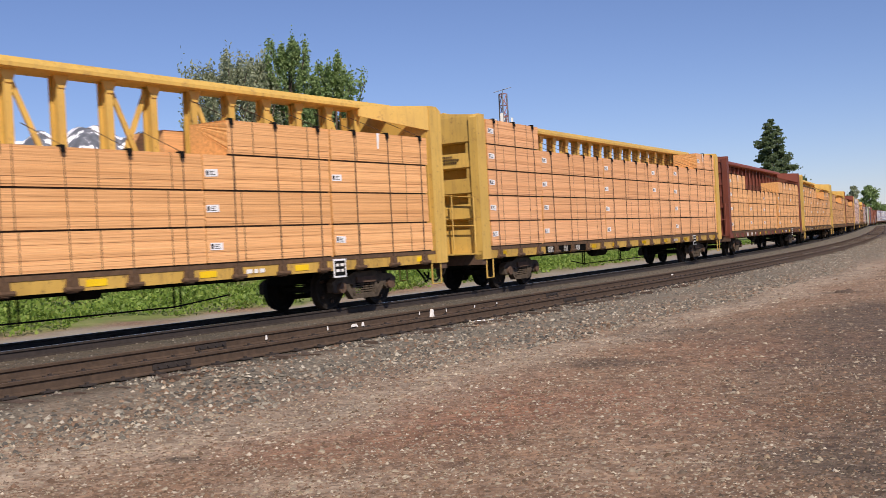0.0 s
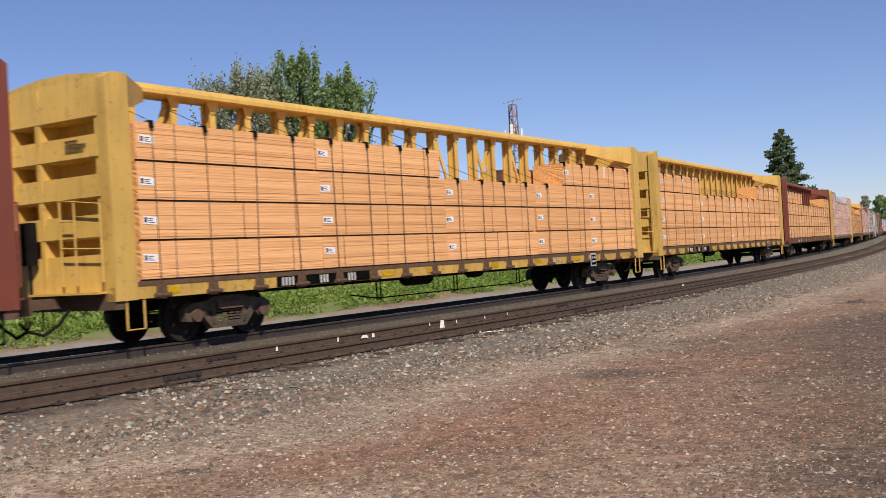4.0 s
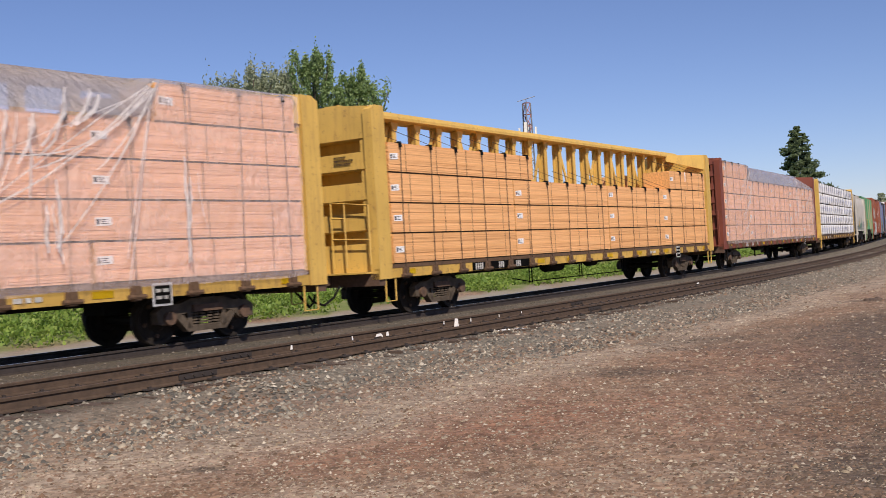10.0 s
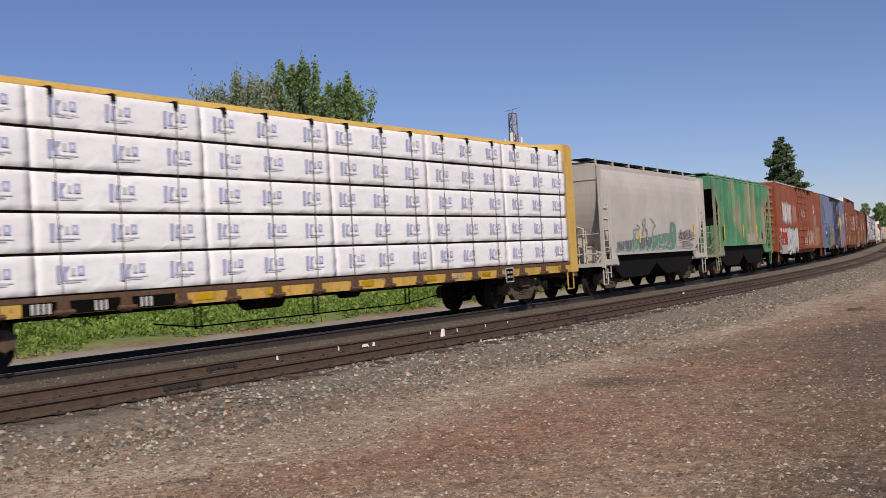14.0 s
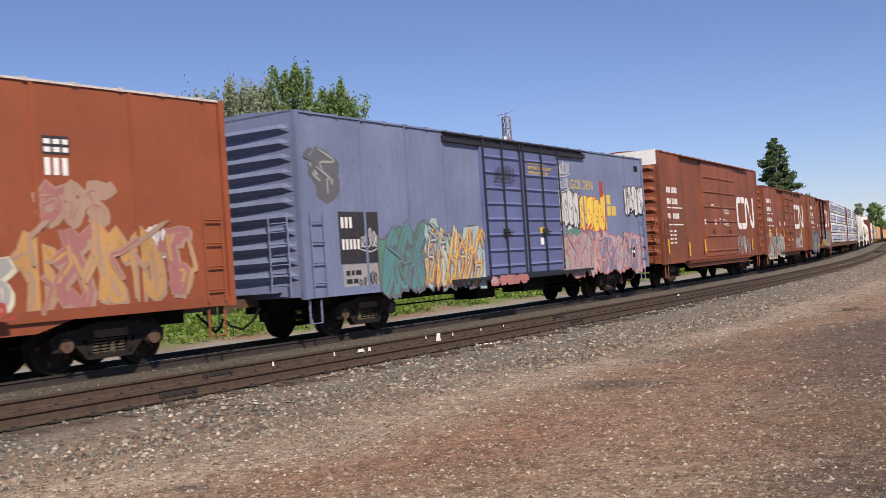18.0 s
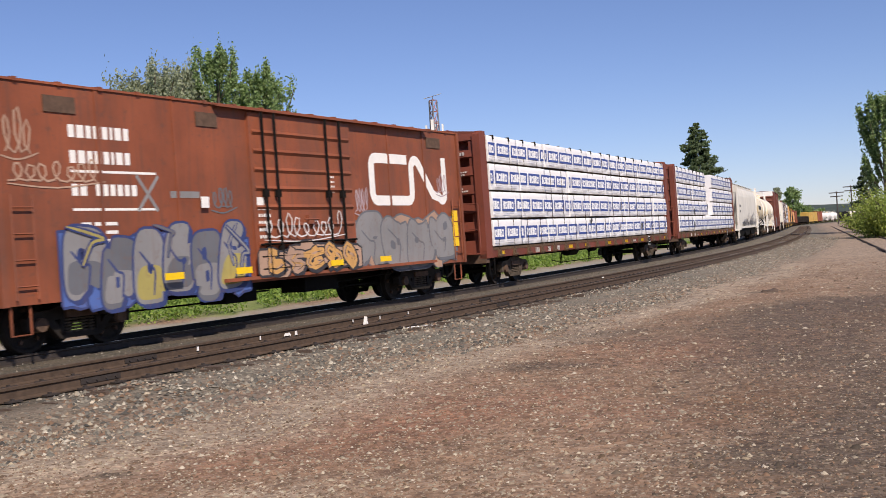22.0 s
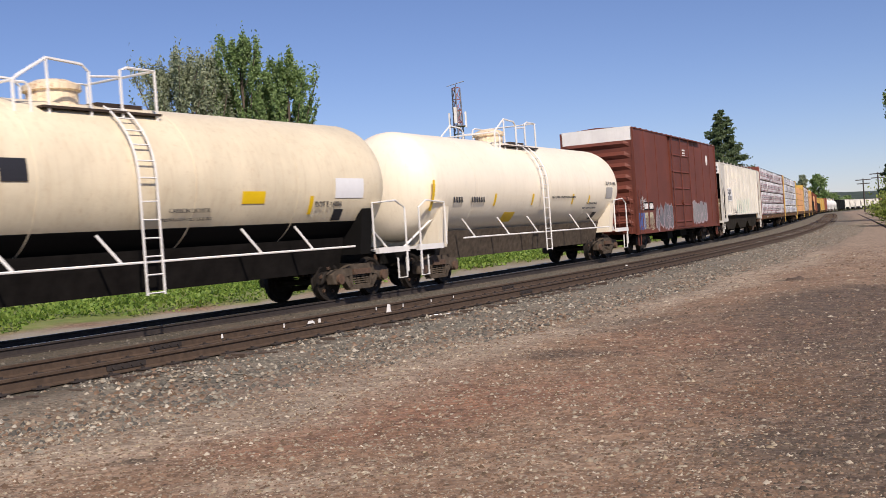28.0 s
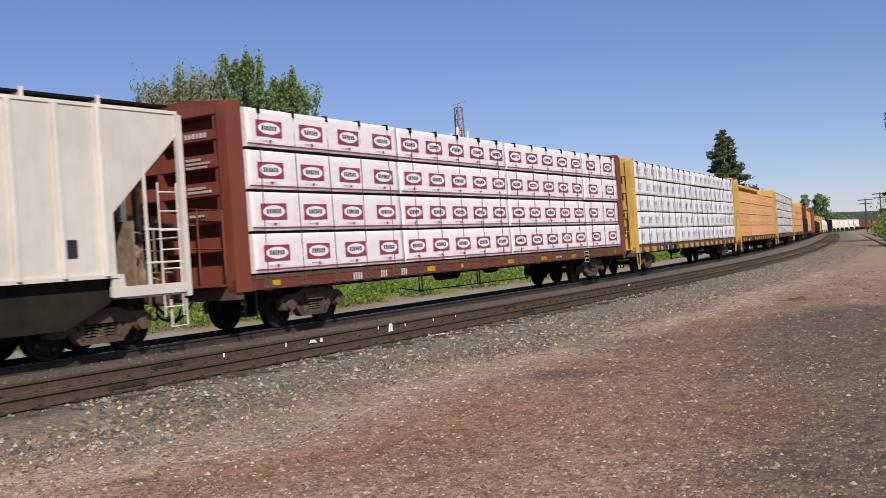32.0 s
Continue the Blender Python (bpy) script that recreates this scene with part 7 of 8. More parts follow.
graffiti(car, -5.5, -2.3, .88, 2.1, 4, ["g_slate", "g_slate"], "g_mauve", Y - .02, 61, .1, fat=.38, swoops=5, edge=.03)
graffiti(car, 1.95, 5.3, .98, 2.15, 4, ["g_ash", "g_ash"], "g_mauve", Y - .02, 62, fat=.42, swoops=2, edge=.03)
scribble(car, -7.7, -6.6, 1.9, 2.5, "g_white", Y - .004, 63)
scribble(car, -7.4, -5.6, 1.0, 1.7, "g_cream", Y - .01, 64, 9)
part("logo", Solid().prism([(6.12 + .24 * math.cos(a), 4.3 + .27 * math.sin(a)) for a in np.linspace(0, 2 * math.pi, 17)[:-1]], "y", Y - .006, Y), "letter", car, "white round emblem")
for a in (-7.2, -6.35):
    panel(car, "stencil_panel", a, a + .72, 1.78, 2.12, Y - .006, "black")
    bars(car, "lettering", a + .08, 1.84, [.16, .16, .16], .22, Y - .014)
    bars(car, "lettering", a + .08, 1.46, [.14, .14, .14], .22, Y - .006, "g_cream")
for k in range(3):
    bars(car, "lettering", .2, 4.55 - k * .13, [.3, .2], .07, Y - .078)
put_car("W", car, 472.75, 491.2, 6.2)

# ---- covered hoppers ----
car = hopper("grimy white covered hopper with a long green-grey graffiti piece", 5.75, 4.38, 1.32, -4.6, 4.35, "dusty_white", 4.15, 0, 2, curved=True)
graffiti(car, -4.2, 1.9, 1.36, 2.55, 9, ["g_green", "g_green", "g_slate"], "g_grey", -1.46, 71, .1, fat=.45, back="g_green", swoops=6)
panel(car, "graffiti", -4.4, 3.0, 1.33, 1.5, -1.445, "g_grey", "grey sprayed strip", .003)
scribble(car, 2.2, 4.1, 1.75, 2.2, "g_black", -1.50, 72, 12, .014)
scribble(car, 2.6, 4.0, 1.45, 1.75, "g_slate", -1.50, 73, 9, .014)
for xx, zz in ((-2.2, 1.9), (4.2, 2.1)):
    panel(car, "reflector", xx, xx + .1, zz - .25, zz + .25, -1.50, "reflector")
put_car("K", car, 246.2, 259.3, 4.15)
car = hopper("faded green ribbed covered hopper with rust streaks", 5.85, 4.50, 1.42, -4.65, 4.35, "green", 4.3, 9, 2, truck_mat="rust", gear_key="green", walk_key="green")
digits(car, -4.4, 2.86, 3, .26, -1.485, "g_cream")
digits(car, -4.4, 2.46, 3, .24, -1.485, "g_cream")
panel(car, "painted_panel", -2.45, -1.85, 1.5, 2.12, -1.486, "g_teal", "pale green repainted patch")
panel(car, "painted_panel", .35, 2.0, 1.5, 1.9, -1.486, "g_grey", "pale repainted patch")
for xx in (-4.6, -.9, 2.0):
    panel(car, "reflector", xx, xx + .11, 1.75, 2.35, -1.58, "reflector")
panel(car, "stencil_panel", 3.5, 3.85, 1.65, 1.95, -1.485, "ink")
put_car("L", car, 259.3, 272.5, 4.3)
car = hopper("smooth white covered hopper with faint graffiti along the bottom", 9.4, 4.40, 1.12, -7.7, 7.8, "offwhite", 7.2, 0, 3, curved=True)
bars(car, "lettering", -7.2, 2.72, [.18] * 4, .16, -1.49, "ink", .06)
digits(car, -7.1, 2.3, 5, .16, -1.49, "ink")
graffiti(car, -5.5, -1.2, 1.25, 1.95, 7, ["g_grey", "g_slate"], "g_slate", -1.46, 74, fat=.3, swoops=6, edge=.015)
graffiti(car, -.8, 4.5, 1.25, 2.35, 8, ["g_grey", "g_slate", "g_mauve"], "g_slate", -1.46, 75, fat=.28, swoops=9, edge=.015)
graffiti(car, 4.6, 8.4, 1.25, 2.4, 7, ["g_slate", "g_grey"], "g_grey", -1.46, 175, .2, fat=.22, swoops=6, edge=.015)
put_car("T", car, 417.3, 438.0, 7.2)
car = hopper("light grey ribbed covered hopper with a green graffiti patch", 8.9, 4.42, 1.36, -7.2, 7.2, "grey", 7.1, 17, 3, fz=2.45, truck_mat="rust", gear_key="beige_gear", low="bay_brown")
panel(car, "painted_panel", -6.95, -6.35, 2.14, 2.9, -1.575, "paper", "white number panel")
panel(car, "painted_panel", -6.1, -5.45, 2.14, 2.9, -1.575, "paper", "white number panel")
part("number_plate", Solid().box(-8.93, -8.88, -1.45, -.75, 3.72, 4.26), "paper", car, "white number plate on the end")
part("end_post", Solid().box(-8.97, -8.89, -1.02, -.92, 1.0, 3.72), "rust_orange", car, "rusty orange post")
for a in (-6.9, -6.05):
    digits(car, a, 2.55, 2, .28, -1.583, "ink")
    digits(car, a, 2.2, 3, .26, -1.583, "ink")
panel(car, "painted_panel", -6.28, -6.14, 2.2, 2.85, -1.575, "ink")
for k in range(4):
    panel(car, "painted_panel", -6.9 + k * .75, -6.45 + k * .75, 1.55, 1.95, -1.484, "g_grey", "grey repainted patch", .003)
_rg = random.Random(5)
for k in range(7):
    a = -3.02 + k * .88
    o_ = [(a, 1.40), (a + .87, 1.40)] + [(a + .87 - .087 * i, 2.28 + _rg.uniform(-.07, .09) - (.12 if k == 3 else 0)) for i in range(11)]
    part("graffiti", Solid().prism(o_, "y", -1.488, -1.482), "g_sage", car, "faded green spray-painted patch")
scribble(car, -2.2, -.9, 1.6, 2.2, "g_slate", -1.49, 176, 4, .02)
scribble(car, .2, 2.6, 1.65, 2.15, "g_white", -1.49, 177, 5, .022)
for k in range(2):
    part("lettering", Solid().add([(-8.936, -1.38, 3.80 + .2 * k), (-8.936, -.82, 3.80 + .2 * k), (-8.936, -.82, 3.93 + .2 * k), (-8.936, -1.38, 3.93 + .2 * k)], [(0, 1, 2, 3)]), "ink", car)
scribble(car, -4.9, -3.4, 1.45, 1.75, "g_black", -1.58, 78, 8, .012)
panel(car, "stencil_panel", 6.1, 6.4, 1.7, 2.0, -1.49, "ink")
put_car("X", car, 491.2, 509.95, 7.1)

# ---- tank cars ----
car = tank_car("cream tank car with a black lower half", 8.55, "cream", "black", 6.9, -.77, cut=1.72, seams=(-5.4, -2.4, 1.2, 4.3))
put_car("U", car, 438.0, 455.5, 6.9)


def on_tank(z, R=1.50, zc=2.74):
    return -math.sqrt(max(0.01, R * R - (z - zc) ** 2)) - .012


def tank_panel(car, name, x0, x1, z0, z1, mat, label="", R=1.512, zc=2.74):
    """A painted or stuck-on sheet that follows the curve of the tank."""
    zs = np.linspace(z0, z1, 7)
    y = [-math.sqrt(R * R - (z - zc) ** 2) for z in zs]
    return part(name, Solid().add([(x, yy, z) for yy, z in zip(y, zs) for x in (x0, x1)], [(2 * i, 2 * i + 1, 2 * i + 3, 2 * i + 2) for i in range(6)]), mat, car, label)


for k in range(6):
    tank_panel(car, "logo", -6.2 + k * .62, -5.68 + k * .62, 2.66, 3.04, "ink", "bold black company lettering")
digits(car, -6.2, 2.24, 9, .2, on_tank(2.34), "ink")
for xx, z0_, z1_ in ((-7.6, 2.35, 3.15), (-5.9, 1.95, 2.3), (-3.9, 1.95, 2.3), (4.7, 2.0, 2.4)):
    tank_panel(car, "placard", xx, xx + .13, z0_, z1_, "reflector", "yellow reflective strip")
tank_panel(car, "placard", 2.5, 3.2, 2.25, 2.5, "reflector", "yellow placard on the tank")
tank_panel(car, "placard", 5.6, 6.7, 2.35, 2.8, "paper", "white data panel")
text_part(car, "CARBON DIOXIDE", .55, 2.10, .13, on_tank(2.1) - .02, "ink")
text_part(car, "REFRIGERATED LIQUID", .40, 1.95, .13, on_tank(1.95) - .02, "ink")
text_part(car, "DOT E-14004", 4.9, 2.16, .17, on_tank(2.2) - .02, "ink")
tank_panel(car, "stencil_panel", 5.65, 6.0, 1.85, 2.1, "ink")
car = tank_car("white tank car with rusty stains below the dome", 8.4, "tank_white", "tank_white", 6.8, -.77, seams=(-5.0, 0.6, 4.2))
digits(car, -6.3, 2.2, 4, .24, on_tank(2.3), "ink")
digits(car, -5.2, 2.2, 6, .24, on_tank(2.3), "ink")
for xx, z0_, z1_ in ((-7.55, 2.0, 2.8), (-3.7, 2.1, 2.45), (-.9, 2.1, 2.45), (2.6, 2.1, 2.45), (4.2, 2.1, 2.4)):
    tank_panel(car, "placard", xx, xx + .13, z0_, z1_, "reflector", "yellow reflective strip")
tank_panel(car, "placard", -2.7, -1.9, 1.62, 1.9, "reflector", "yellow data panel on the tank")
tank_panel(car, "placard", 6.0, 6.7, 2.3, 2.7, "g_grey", "grey data panel")
text_part(car, "DOT SP 14004", 5.9, 2.78, .18, on_tank(2.8) - .02, "ink")
text_part(car, "CARBON DIOXIDE", 4.1, 2.08, .13, on_tank(2.08) - .02, "ink")
text_part(car, "REFRIGERATED LIQUID", 3.9, 1.93, .13, on_tank(1.93) - .02, "ink")
text_part(car, "REGULATING VALVES VENTING-NORMAL", .75, 2.30, .115, on_tank(2.3) - .02, "ink")
tank_panel(car, "stencil_panel", 5.2, 5.6, 1.55, 1.8, "ink")
put_car("V", car, 455.5, 472.75, 6.8)

# ---- far part of the train ----
car = gondola("dark gondola car far along the train", 6.6, 2.9, "steel")
put_car("AD", car, 632.8, 647.5, 4.4)


def far_run(u, n, length, bolster, first):
    """Alike cars coupled one behind the other, from the given place on."""
    for i in range(n):
        car = first if i == 0 else copy_thing(first, Matrix())
        put_car("far%d" % len(TRAIN), car, u + i * length, u + (i + 1) * length, bolster)
    return u + n * length


u = far_run(672.0, 1, 17.5, 6.0, boxcar("brown box car far along the train", 7.9, 4.6, 0.9, "boxcar_brown", 6.0, [(-1.5, 1.5)]))
u = far_run(u, 5, 13.7, 4.4, gondola("dark open gondola far along the train", 6.1, 2.9, "steel"))
u = far_run(u, 2, 17.4, 6.0, boxcar("faded yellow box car far along the train", 7.9, 4.6, 0.9, "yellow", 6.0, [(-1.5, 1.5)]))
u = far_run(u, 1, 18.0, 6.0, boxcar("rust-red box car far along the train", 7.9, 4.8, 0.9, "oxide_bright", 6.0, [(-1.5, 1.5)]))
u = far_run(u, 3, 16.4, 6.0, tank_car("white tank car far along the train", 7.6, "white", "white", 6.0, 0.0))
u = far_run(u, 2, 15.0, 5.5, boxcar("dark weathered box car far along the train", 6.8, 4.4, 0.9, "black", 5.2, [(-1.2, 1.2)]))
u = far_run(u, 6, 16.8, 5.9, hopper("pale grey covered hopper far along the train", 7.8, 4.42, 1.36, -6.2, 6.2, "offwhite", 5.9, 12, 2, far=True))
u = far_run(u, 3, 17.4, 6.0, boxcar("brown weathered box car far along the train", 7.9, 4.6, 0.9, "oxide", 6.0, [(-1.5, 1.5)]))


# ---- plants ----
def leaf_mat(name, a, b, c):
    m, nt, bs, vec = base_mat(name, 0.6)
    geo = nt.nodes.new("ShaderNodeNewGeometry")
    col = ramp(nt, geo.outputs["Random Per Island"], [(0.0, a), (0.5, b), (1.0, c)])
    big = noise_tex(nt, vec, 0.5, 4)
    col = mixed(nt, ramp(nt, big, [(0.35, (0, 0, 0)), (0.7, (0.5,) * 3)]), col, shade(a, 0.8))
    nt.links.new(col, bs.inputs["Base Color"])
    bs.inputs["Subsurface Weight"].default_value = 0.0
    tr = nt.nodes.new("ShaderNodeBsdfTranslucent")
    nt.links.new(col, tr.inputs[0])
    mix = nt.nodes.new("ShaderNodeMixShader")
    mix.inputs[0].default_value = 0.42
    nt.links.new(bs.outputs[0], mix.inputs[1])
    nt.links.new(tr.outputs[0], mix.inputs[2])
    nt.links.new(mix.outputs[0], nt.nodes["Material Output"].inputs[0])
    return m


M["leaf"] = leaf_mat("poplar_leaf", (0.15, 0.24, 0.085), (0.25, 0.36, 0.135), (0.38, 0.49, 0.21))
M["leaf_grey"] = leaf_mat("grey_young_leaf", (0.26, 0.30, 0.20), (0.36, 0.41, 0.27), (0.47, 0.50, 0.34))
M["needle"] = leaf_mat("pine_needle", (0.085, 0.125, 0.06), (0.13, 0.19, 0.085), (0.20, 0.26, 0.12))
M["leaf_bright"] = leaf_mat("bright_shrub_leaf", (0.20, 0.28, 0.045), (0.29, 0.37, 0.07), (0.40, 0.45, 0.11))
M["weed"] = leaf_mat("weed_leaf", (0.13, 0.23, 0.035), (0.21, 0.33, 0.055), (0.33, 0.43, 0.09))
M["grass"] = leaf_mat("rough_grass", (0.18, 0.24, 0.05), (0.27, 0.32, 0.08), (0.40, 0.39, 0.16))
M["bark"] = plain("bark", (0.11, 0.085, 0.065), 0.9, 0.35, 6, 0, 0.5)


def leaf_cloud(pts, size, rng, up=0.3):
    """Small kite-shaped leaves (two triangles each) at the given points, in one mesh."""
    n = len(pts)
    p = np.array(pts)
    a = rng.normal(size=(n, 3))
    a[:, 2] += up
    a /= np.linalg.norm(a, axis=1)[:, None]
    b = np.cross(a, rng.normal(size=(n, 3)))
    b /= np.linalg.norm(b, axis=1)[:, None]
    sz = size * rng.uniform(0.6, 1.35, (n, 1))
    v = np.stack([p - a * sz, p + b * sz * .55, p + a * sz, p - b * sz * .55], 1).reshape(-1, 3)
    f = np.arange(n * 4).reshape(-1, 4)
    me = bpy.data.meshes.new("crown")
    me.vertices.add(n * 4)
    me.vertices.foreach_set("co", v.astype(np.float32).ravel())
    me.loops.add(n * 4)
    me.loops.foreach_set("vertex_index", f.astype(np.int32).ravel())
    me.polygons.add(n)
    me.polygons.foreach_set("loop_start", np.arange(0, n * 4, 4, dtype=np.int32))
    me.update(calc_edges=True)
    return me


def at_bearing(az, d, z=-0.35):
    a = radians(az)
    return d * math.sin(a), d * math.cos(a), z


def tree(name, label, az, d, height, width, leaf, n, size, seed, shape="poplar", low=0.12, base=-0.35):
    """Trunk with limbs, and leaves in clumps along the limbs."""
    rng = np.random.default_rng(seed)
    x0, y0, z0 = at_bearing(az, d, base)
    t = tagged(new(name), label, "tree")
    t.location = (x0, y0, z0)
    tr = Solid()
    bend = rng.uniform(-.03, .03, 2) * height
    spine = [(bend[0] * f * f, bend[1] * f * f, height * .95 * f) for f in np.linspace(0, 1, 8)]
    for (a, b), ra in zip(zip(spine, spine[1:]), np.linspace(height * .018, height * .003, 7)):
        tr.tube([a, b], ra, 7)
    pts = []
    limbs = 46 if shape != "pine" else 60
    for i in range(limbs):
        f = low + (1 - low) * (i + rng.uniform(0, .8)) / limbs
        ang = i * 2.4 + rng.uniform(-.4, .4)
        if shape == "poplar":
            reach = width / 2 * (0.16 + 1.0 * math.sin(math.pi * min(1, f * .78 + .22)) ** .75) * rng.uniform(.55, 1.15)
            rise = reach * rng.uniform(1.3, 2.8)
        elif shape == "pine":
            reach = width / 2 * max(.03, 1.02 - f) ** .8 * rng.uniform(.6, 1.3)
            rise = reach * rng.uniform(-.25, .3)
        else:
            reach = width / 2 * math.sqrt(max(.05, 1 - (2 * f - 1.0) ** 2)) * rng.uniform(.5, 1.1)
            rise = reach * rng.uniform(.0, .7)
        b = np.array([np.interp(f, np.linspace(0, 1, 8), [q[k] for q in spine]) for k in range(3)])
        e = b + np.array([math.cos(ang) * reach, math.sin(ang) * reach, rise])
        e[2] = min(e[2], height * rng.uniform(.93, 1.03))
        mid = (b + e) / 2 + np.array([0, 0, -.08 * reach])
        tr.tube([tuple(b), tuple(mid), tuple(e)], height * .0035 * (1.25 - f), 5)
        k = int(n / limbs)
        g = rng.uniform(.25, 1.05, k) ** .7
        c = b + (e - b) * g[:, None]
        clump = np.floor(g * 5)
        off = np.stack([rng.normal(size=k) for _ in range(3)], 1) * ((0.10 if shape != "pine" else .085 * (1.15 - f)) * width * (.5 + .5 * g))[:, None] * (0.6 if shape == "pine" else 0.5)
        if shape == "pine":
            off[:, 2] *= .45
        if shape == "poplar":
            off *= np.array([.55, .55, 1.3])
            tip = g > .8
            off[tip, 2] += np.abs(rng.normal(size=int(tip.sum()))) * .055 * height * (1.2 - f)
        c = c + off + np.sin(clump * 2.1 + i)[:, None] * np.array([.02, .02, .03]) * width
        pts.append(c)
    part("trunk", tr, "bark", t)
    me = leaf_cloud(np.concatenate(pts), size, rng)
    me.materials.append(M[leaf])
    part("crown", me, None, t)
    return t


def shrub(label, x0, y0, w, h, leaf, n, size, seed, group=""):
    rng = np.random.default_rng(seed)
    t = tagged(new("shrub"), label, "shrub", group)
    t.location = (x0, y0, float(ground_z(off_line(np.array([x0]), np.array([y0]))[0])[0]) - .05)
    st, pts = Solid(), []
    for i in range(9):
        a, r_ = rng.uniform(0, 6.28), rng.uniform(.1, .5) * w
        e = (math.cos(a) * r_, math.sin(a) * r_, h * rng.uniform(.6, 1.0))
        st.tube([(0, 0, 0), (e[0] * .4, e[1] * .4, e[2] * .6), e], .01 + .008 * h, 5)
        k = n // 9
        g = rng.uniform(.15, 1.0, k)
        pts.append(np.array(e) * g[:, None] + rng.normal(size=(k, 3)) * np.array([.14 * w, .14 * w, .10 * h]))
    p = np.concatenate(pts)
    p[:, 2] = np.abs(p[:, 2])
    part("stems", st, "bark", t)
    me = leaf_cloud(p, size, rng)
    me.materials.append(M[leaf])
    part("foliage", me, None, t)


POP = "tall poplar with loose green foliage behind the railway"
tree("poplar_tree", POP, -14.9, 78, 15.6, 5.8, "leaf_grey", 20000, .115, 1, low=.05)
tree("poplar_tree", POP, -13.4, 80, 16.0, 4.6, "leaf_grey", 15000, .115, 21, low=.05)
tree("poplar_tree", POP, -11.3, 80, 17.4, 4.2, "leaf", 24000, .115, 2, low=.05)
tree("poplar_tree", POP, -9.25, 79, 15.3, 4.4, "leaf", 22000, .115, 4, low=.05)
tree("poplar_tree", "small poplar with green foliage behind the railway", -16.2, 81, 13.2, 2.6, "leaf_grey", 7000, .115, 5, low=.05)
tree("poplar_tree", "small poplar with green foliage behind the railway", -12.4, 84, 15.0, 3.6, "leaf", 12000, .115, 6, low=.05)
tree("poplar_tree", "small poplar with green foliage behind the railway", -10.3, 83, 14.4, 3.6, "leaf", 12000, .115, 3, low=.05)
tree("poplar_tree", "small poplar with green foliage behind the railway", -8.35, 82, 12.6, 3.4, "leaf", 10000, .115, 22, low=.05)
tree("pine_tree", "dark green pine rising behind the train", 13.85, 150, 16.8, 11.0, "needle", 34000, .2, 7, "pine", low=.2)
tree("pine_tree", "dark pine far behind the train", 16.3, 330, 10.5, 7.0, "needle", 2500, .5, 8, "pine")
tree("broadleaf_tree", "distant broadleaf tree along the line", 15.6, 240, 9.2, 7.0, "leaf_grey", 3000, .3, 9, "round")
tree("broadleaf_tree", "distant narrow tree along the line", 17.67, 640, 22.4, 7.5, "leaf_grey", 2500, .6, 10, "round")
tree("broadleaf_tree", "distant bright green tree along the line", 18.47, 630, 20.9, 11.9, "leaf", 5000, .6, 11, "round")
tree("broadleaf_tree", "distant green tree along the line", 19.2, 640, 9.6, 8.0, "leaf", 1800, .6, 12, "round")
tree("broadleaf_tree", "distant green tree along the line", 19.75, 660, 7.6, 8.0, "leaf", 1200, .6, 13, "round")
tree("broadleaf_tree", "tall green tree among shrubs beside the spur", 22.9, 118, 13.8, 4.4, "leaf", 20000, .15, 14, "poplar", low=.22)
tree("pine_tree", "dark young conifer beside the spur", 22.05, 128, 8.6, 4.0, "needle", 9000, .17, 15, "pine", low=.08)
tree("pine_tree", "dark conifer beside the spur", 24.6, 112, 14.0, 5.5, "needle", 9000, .2, 16, "pine", low=.1)
_r = random.Random(9)
for i in range(9):
    x, y, _ = at_bearing(-29 + i * 1.7 + _r.uniform(-.3, .3), _r.uniform(44, 62))
    shrub("dense green shrub in the field beyond the railway", x, y, _r.uniform(2.6, 4.0), _r.uniform(1.6, 2.8), "weed", 2600, .10, 90 + i, "shrubs in the field")
for i in range(16):
    az, d = 22.2 + i * .33 + _r.uniform(-.1, .1), _r.uniform(84, 124)
    x, y, _ = at_bearing(az, d)
    shrub("bright green spring shrub beside the spur track", x, y, _r.uniform(3.2, 5.2), _r.uniform(2.2, 4.0), "leaf_bright", 3600, .10, 40 + i, "shrubs beside the spur")
for i in range(8):
    az, d = 21.5 + i * .2, _r.uniform(150, 240)
    x, y, _ = at_bearing(az, d)
    shrub("bright green spring shrub far along the spur", x, y, 4.0, _r.uniform(1.3, 2.2), "leaf_bright", 1500, .16, 70 + i, "shrubs beside the spur")


def strewn(name, label, pts, size, leaf, seed, up):
    rng = np.random.default_rng(seed)
    me = leaf_cloud(pts, size, rng, up)
    me.materials.append(M[leaf])
    return tagged(new(name, me), label, "plants", kind="stuff")


def near_field(n, s0, s1, o0, o1, h, rng, power=1.0, lump=0.5):
    out = []
    while len(out) < n:
        s, o = rng.uniform(s0, s1), rng.uniform(o0, o1)
        k = noise.noise((s * lump, o * lump, 4.0))
        if k < -.05:
            continue
        x, y, _, _ = on_line(s, o)
        out.append((x, y, float(ground_z(o)) + h * (k + .3) * rng.uniform(0, 1) ** power))
    return out


_g = np.random.default_rng(5)
strewn("weeds", "rank green weeds along the far side of the railway", near_field(26000, 8, 62, 7.8, 16, 1.1, _g, .8, .33), .075, "weed", 6, .6)
strewn("weeds", "low weeds along the far side of the railway", near_field(14000, 40, 130, 7.6, 16, .75, _g, .8, .25), .10, "weed", 7, .6)
strewn("grass", "rough spring grass in the field beyond the railway", near_field(14000, -5, 120, 14, 46, .45, _g, 1.0, .2), .13, "grass", 8, 1.2)

# ---- distance ----
M["tower"] = plain("galvanised_tower", (0.17, 0.17, 0.18), 0.5, 0.15, 4, .5)
M["tower_red"] = plain("red_tower_paint", (0.30, 0.10, 0.09), 0.6, 0.2)
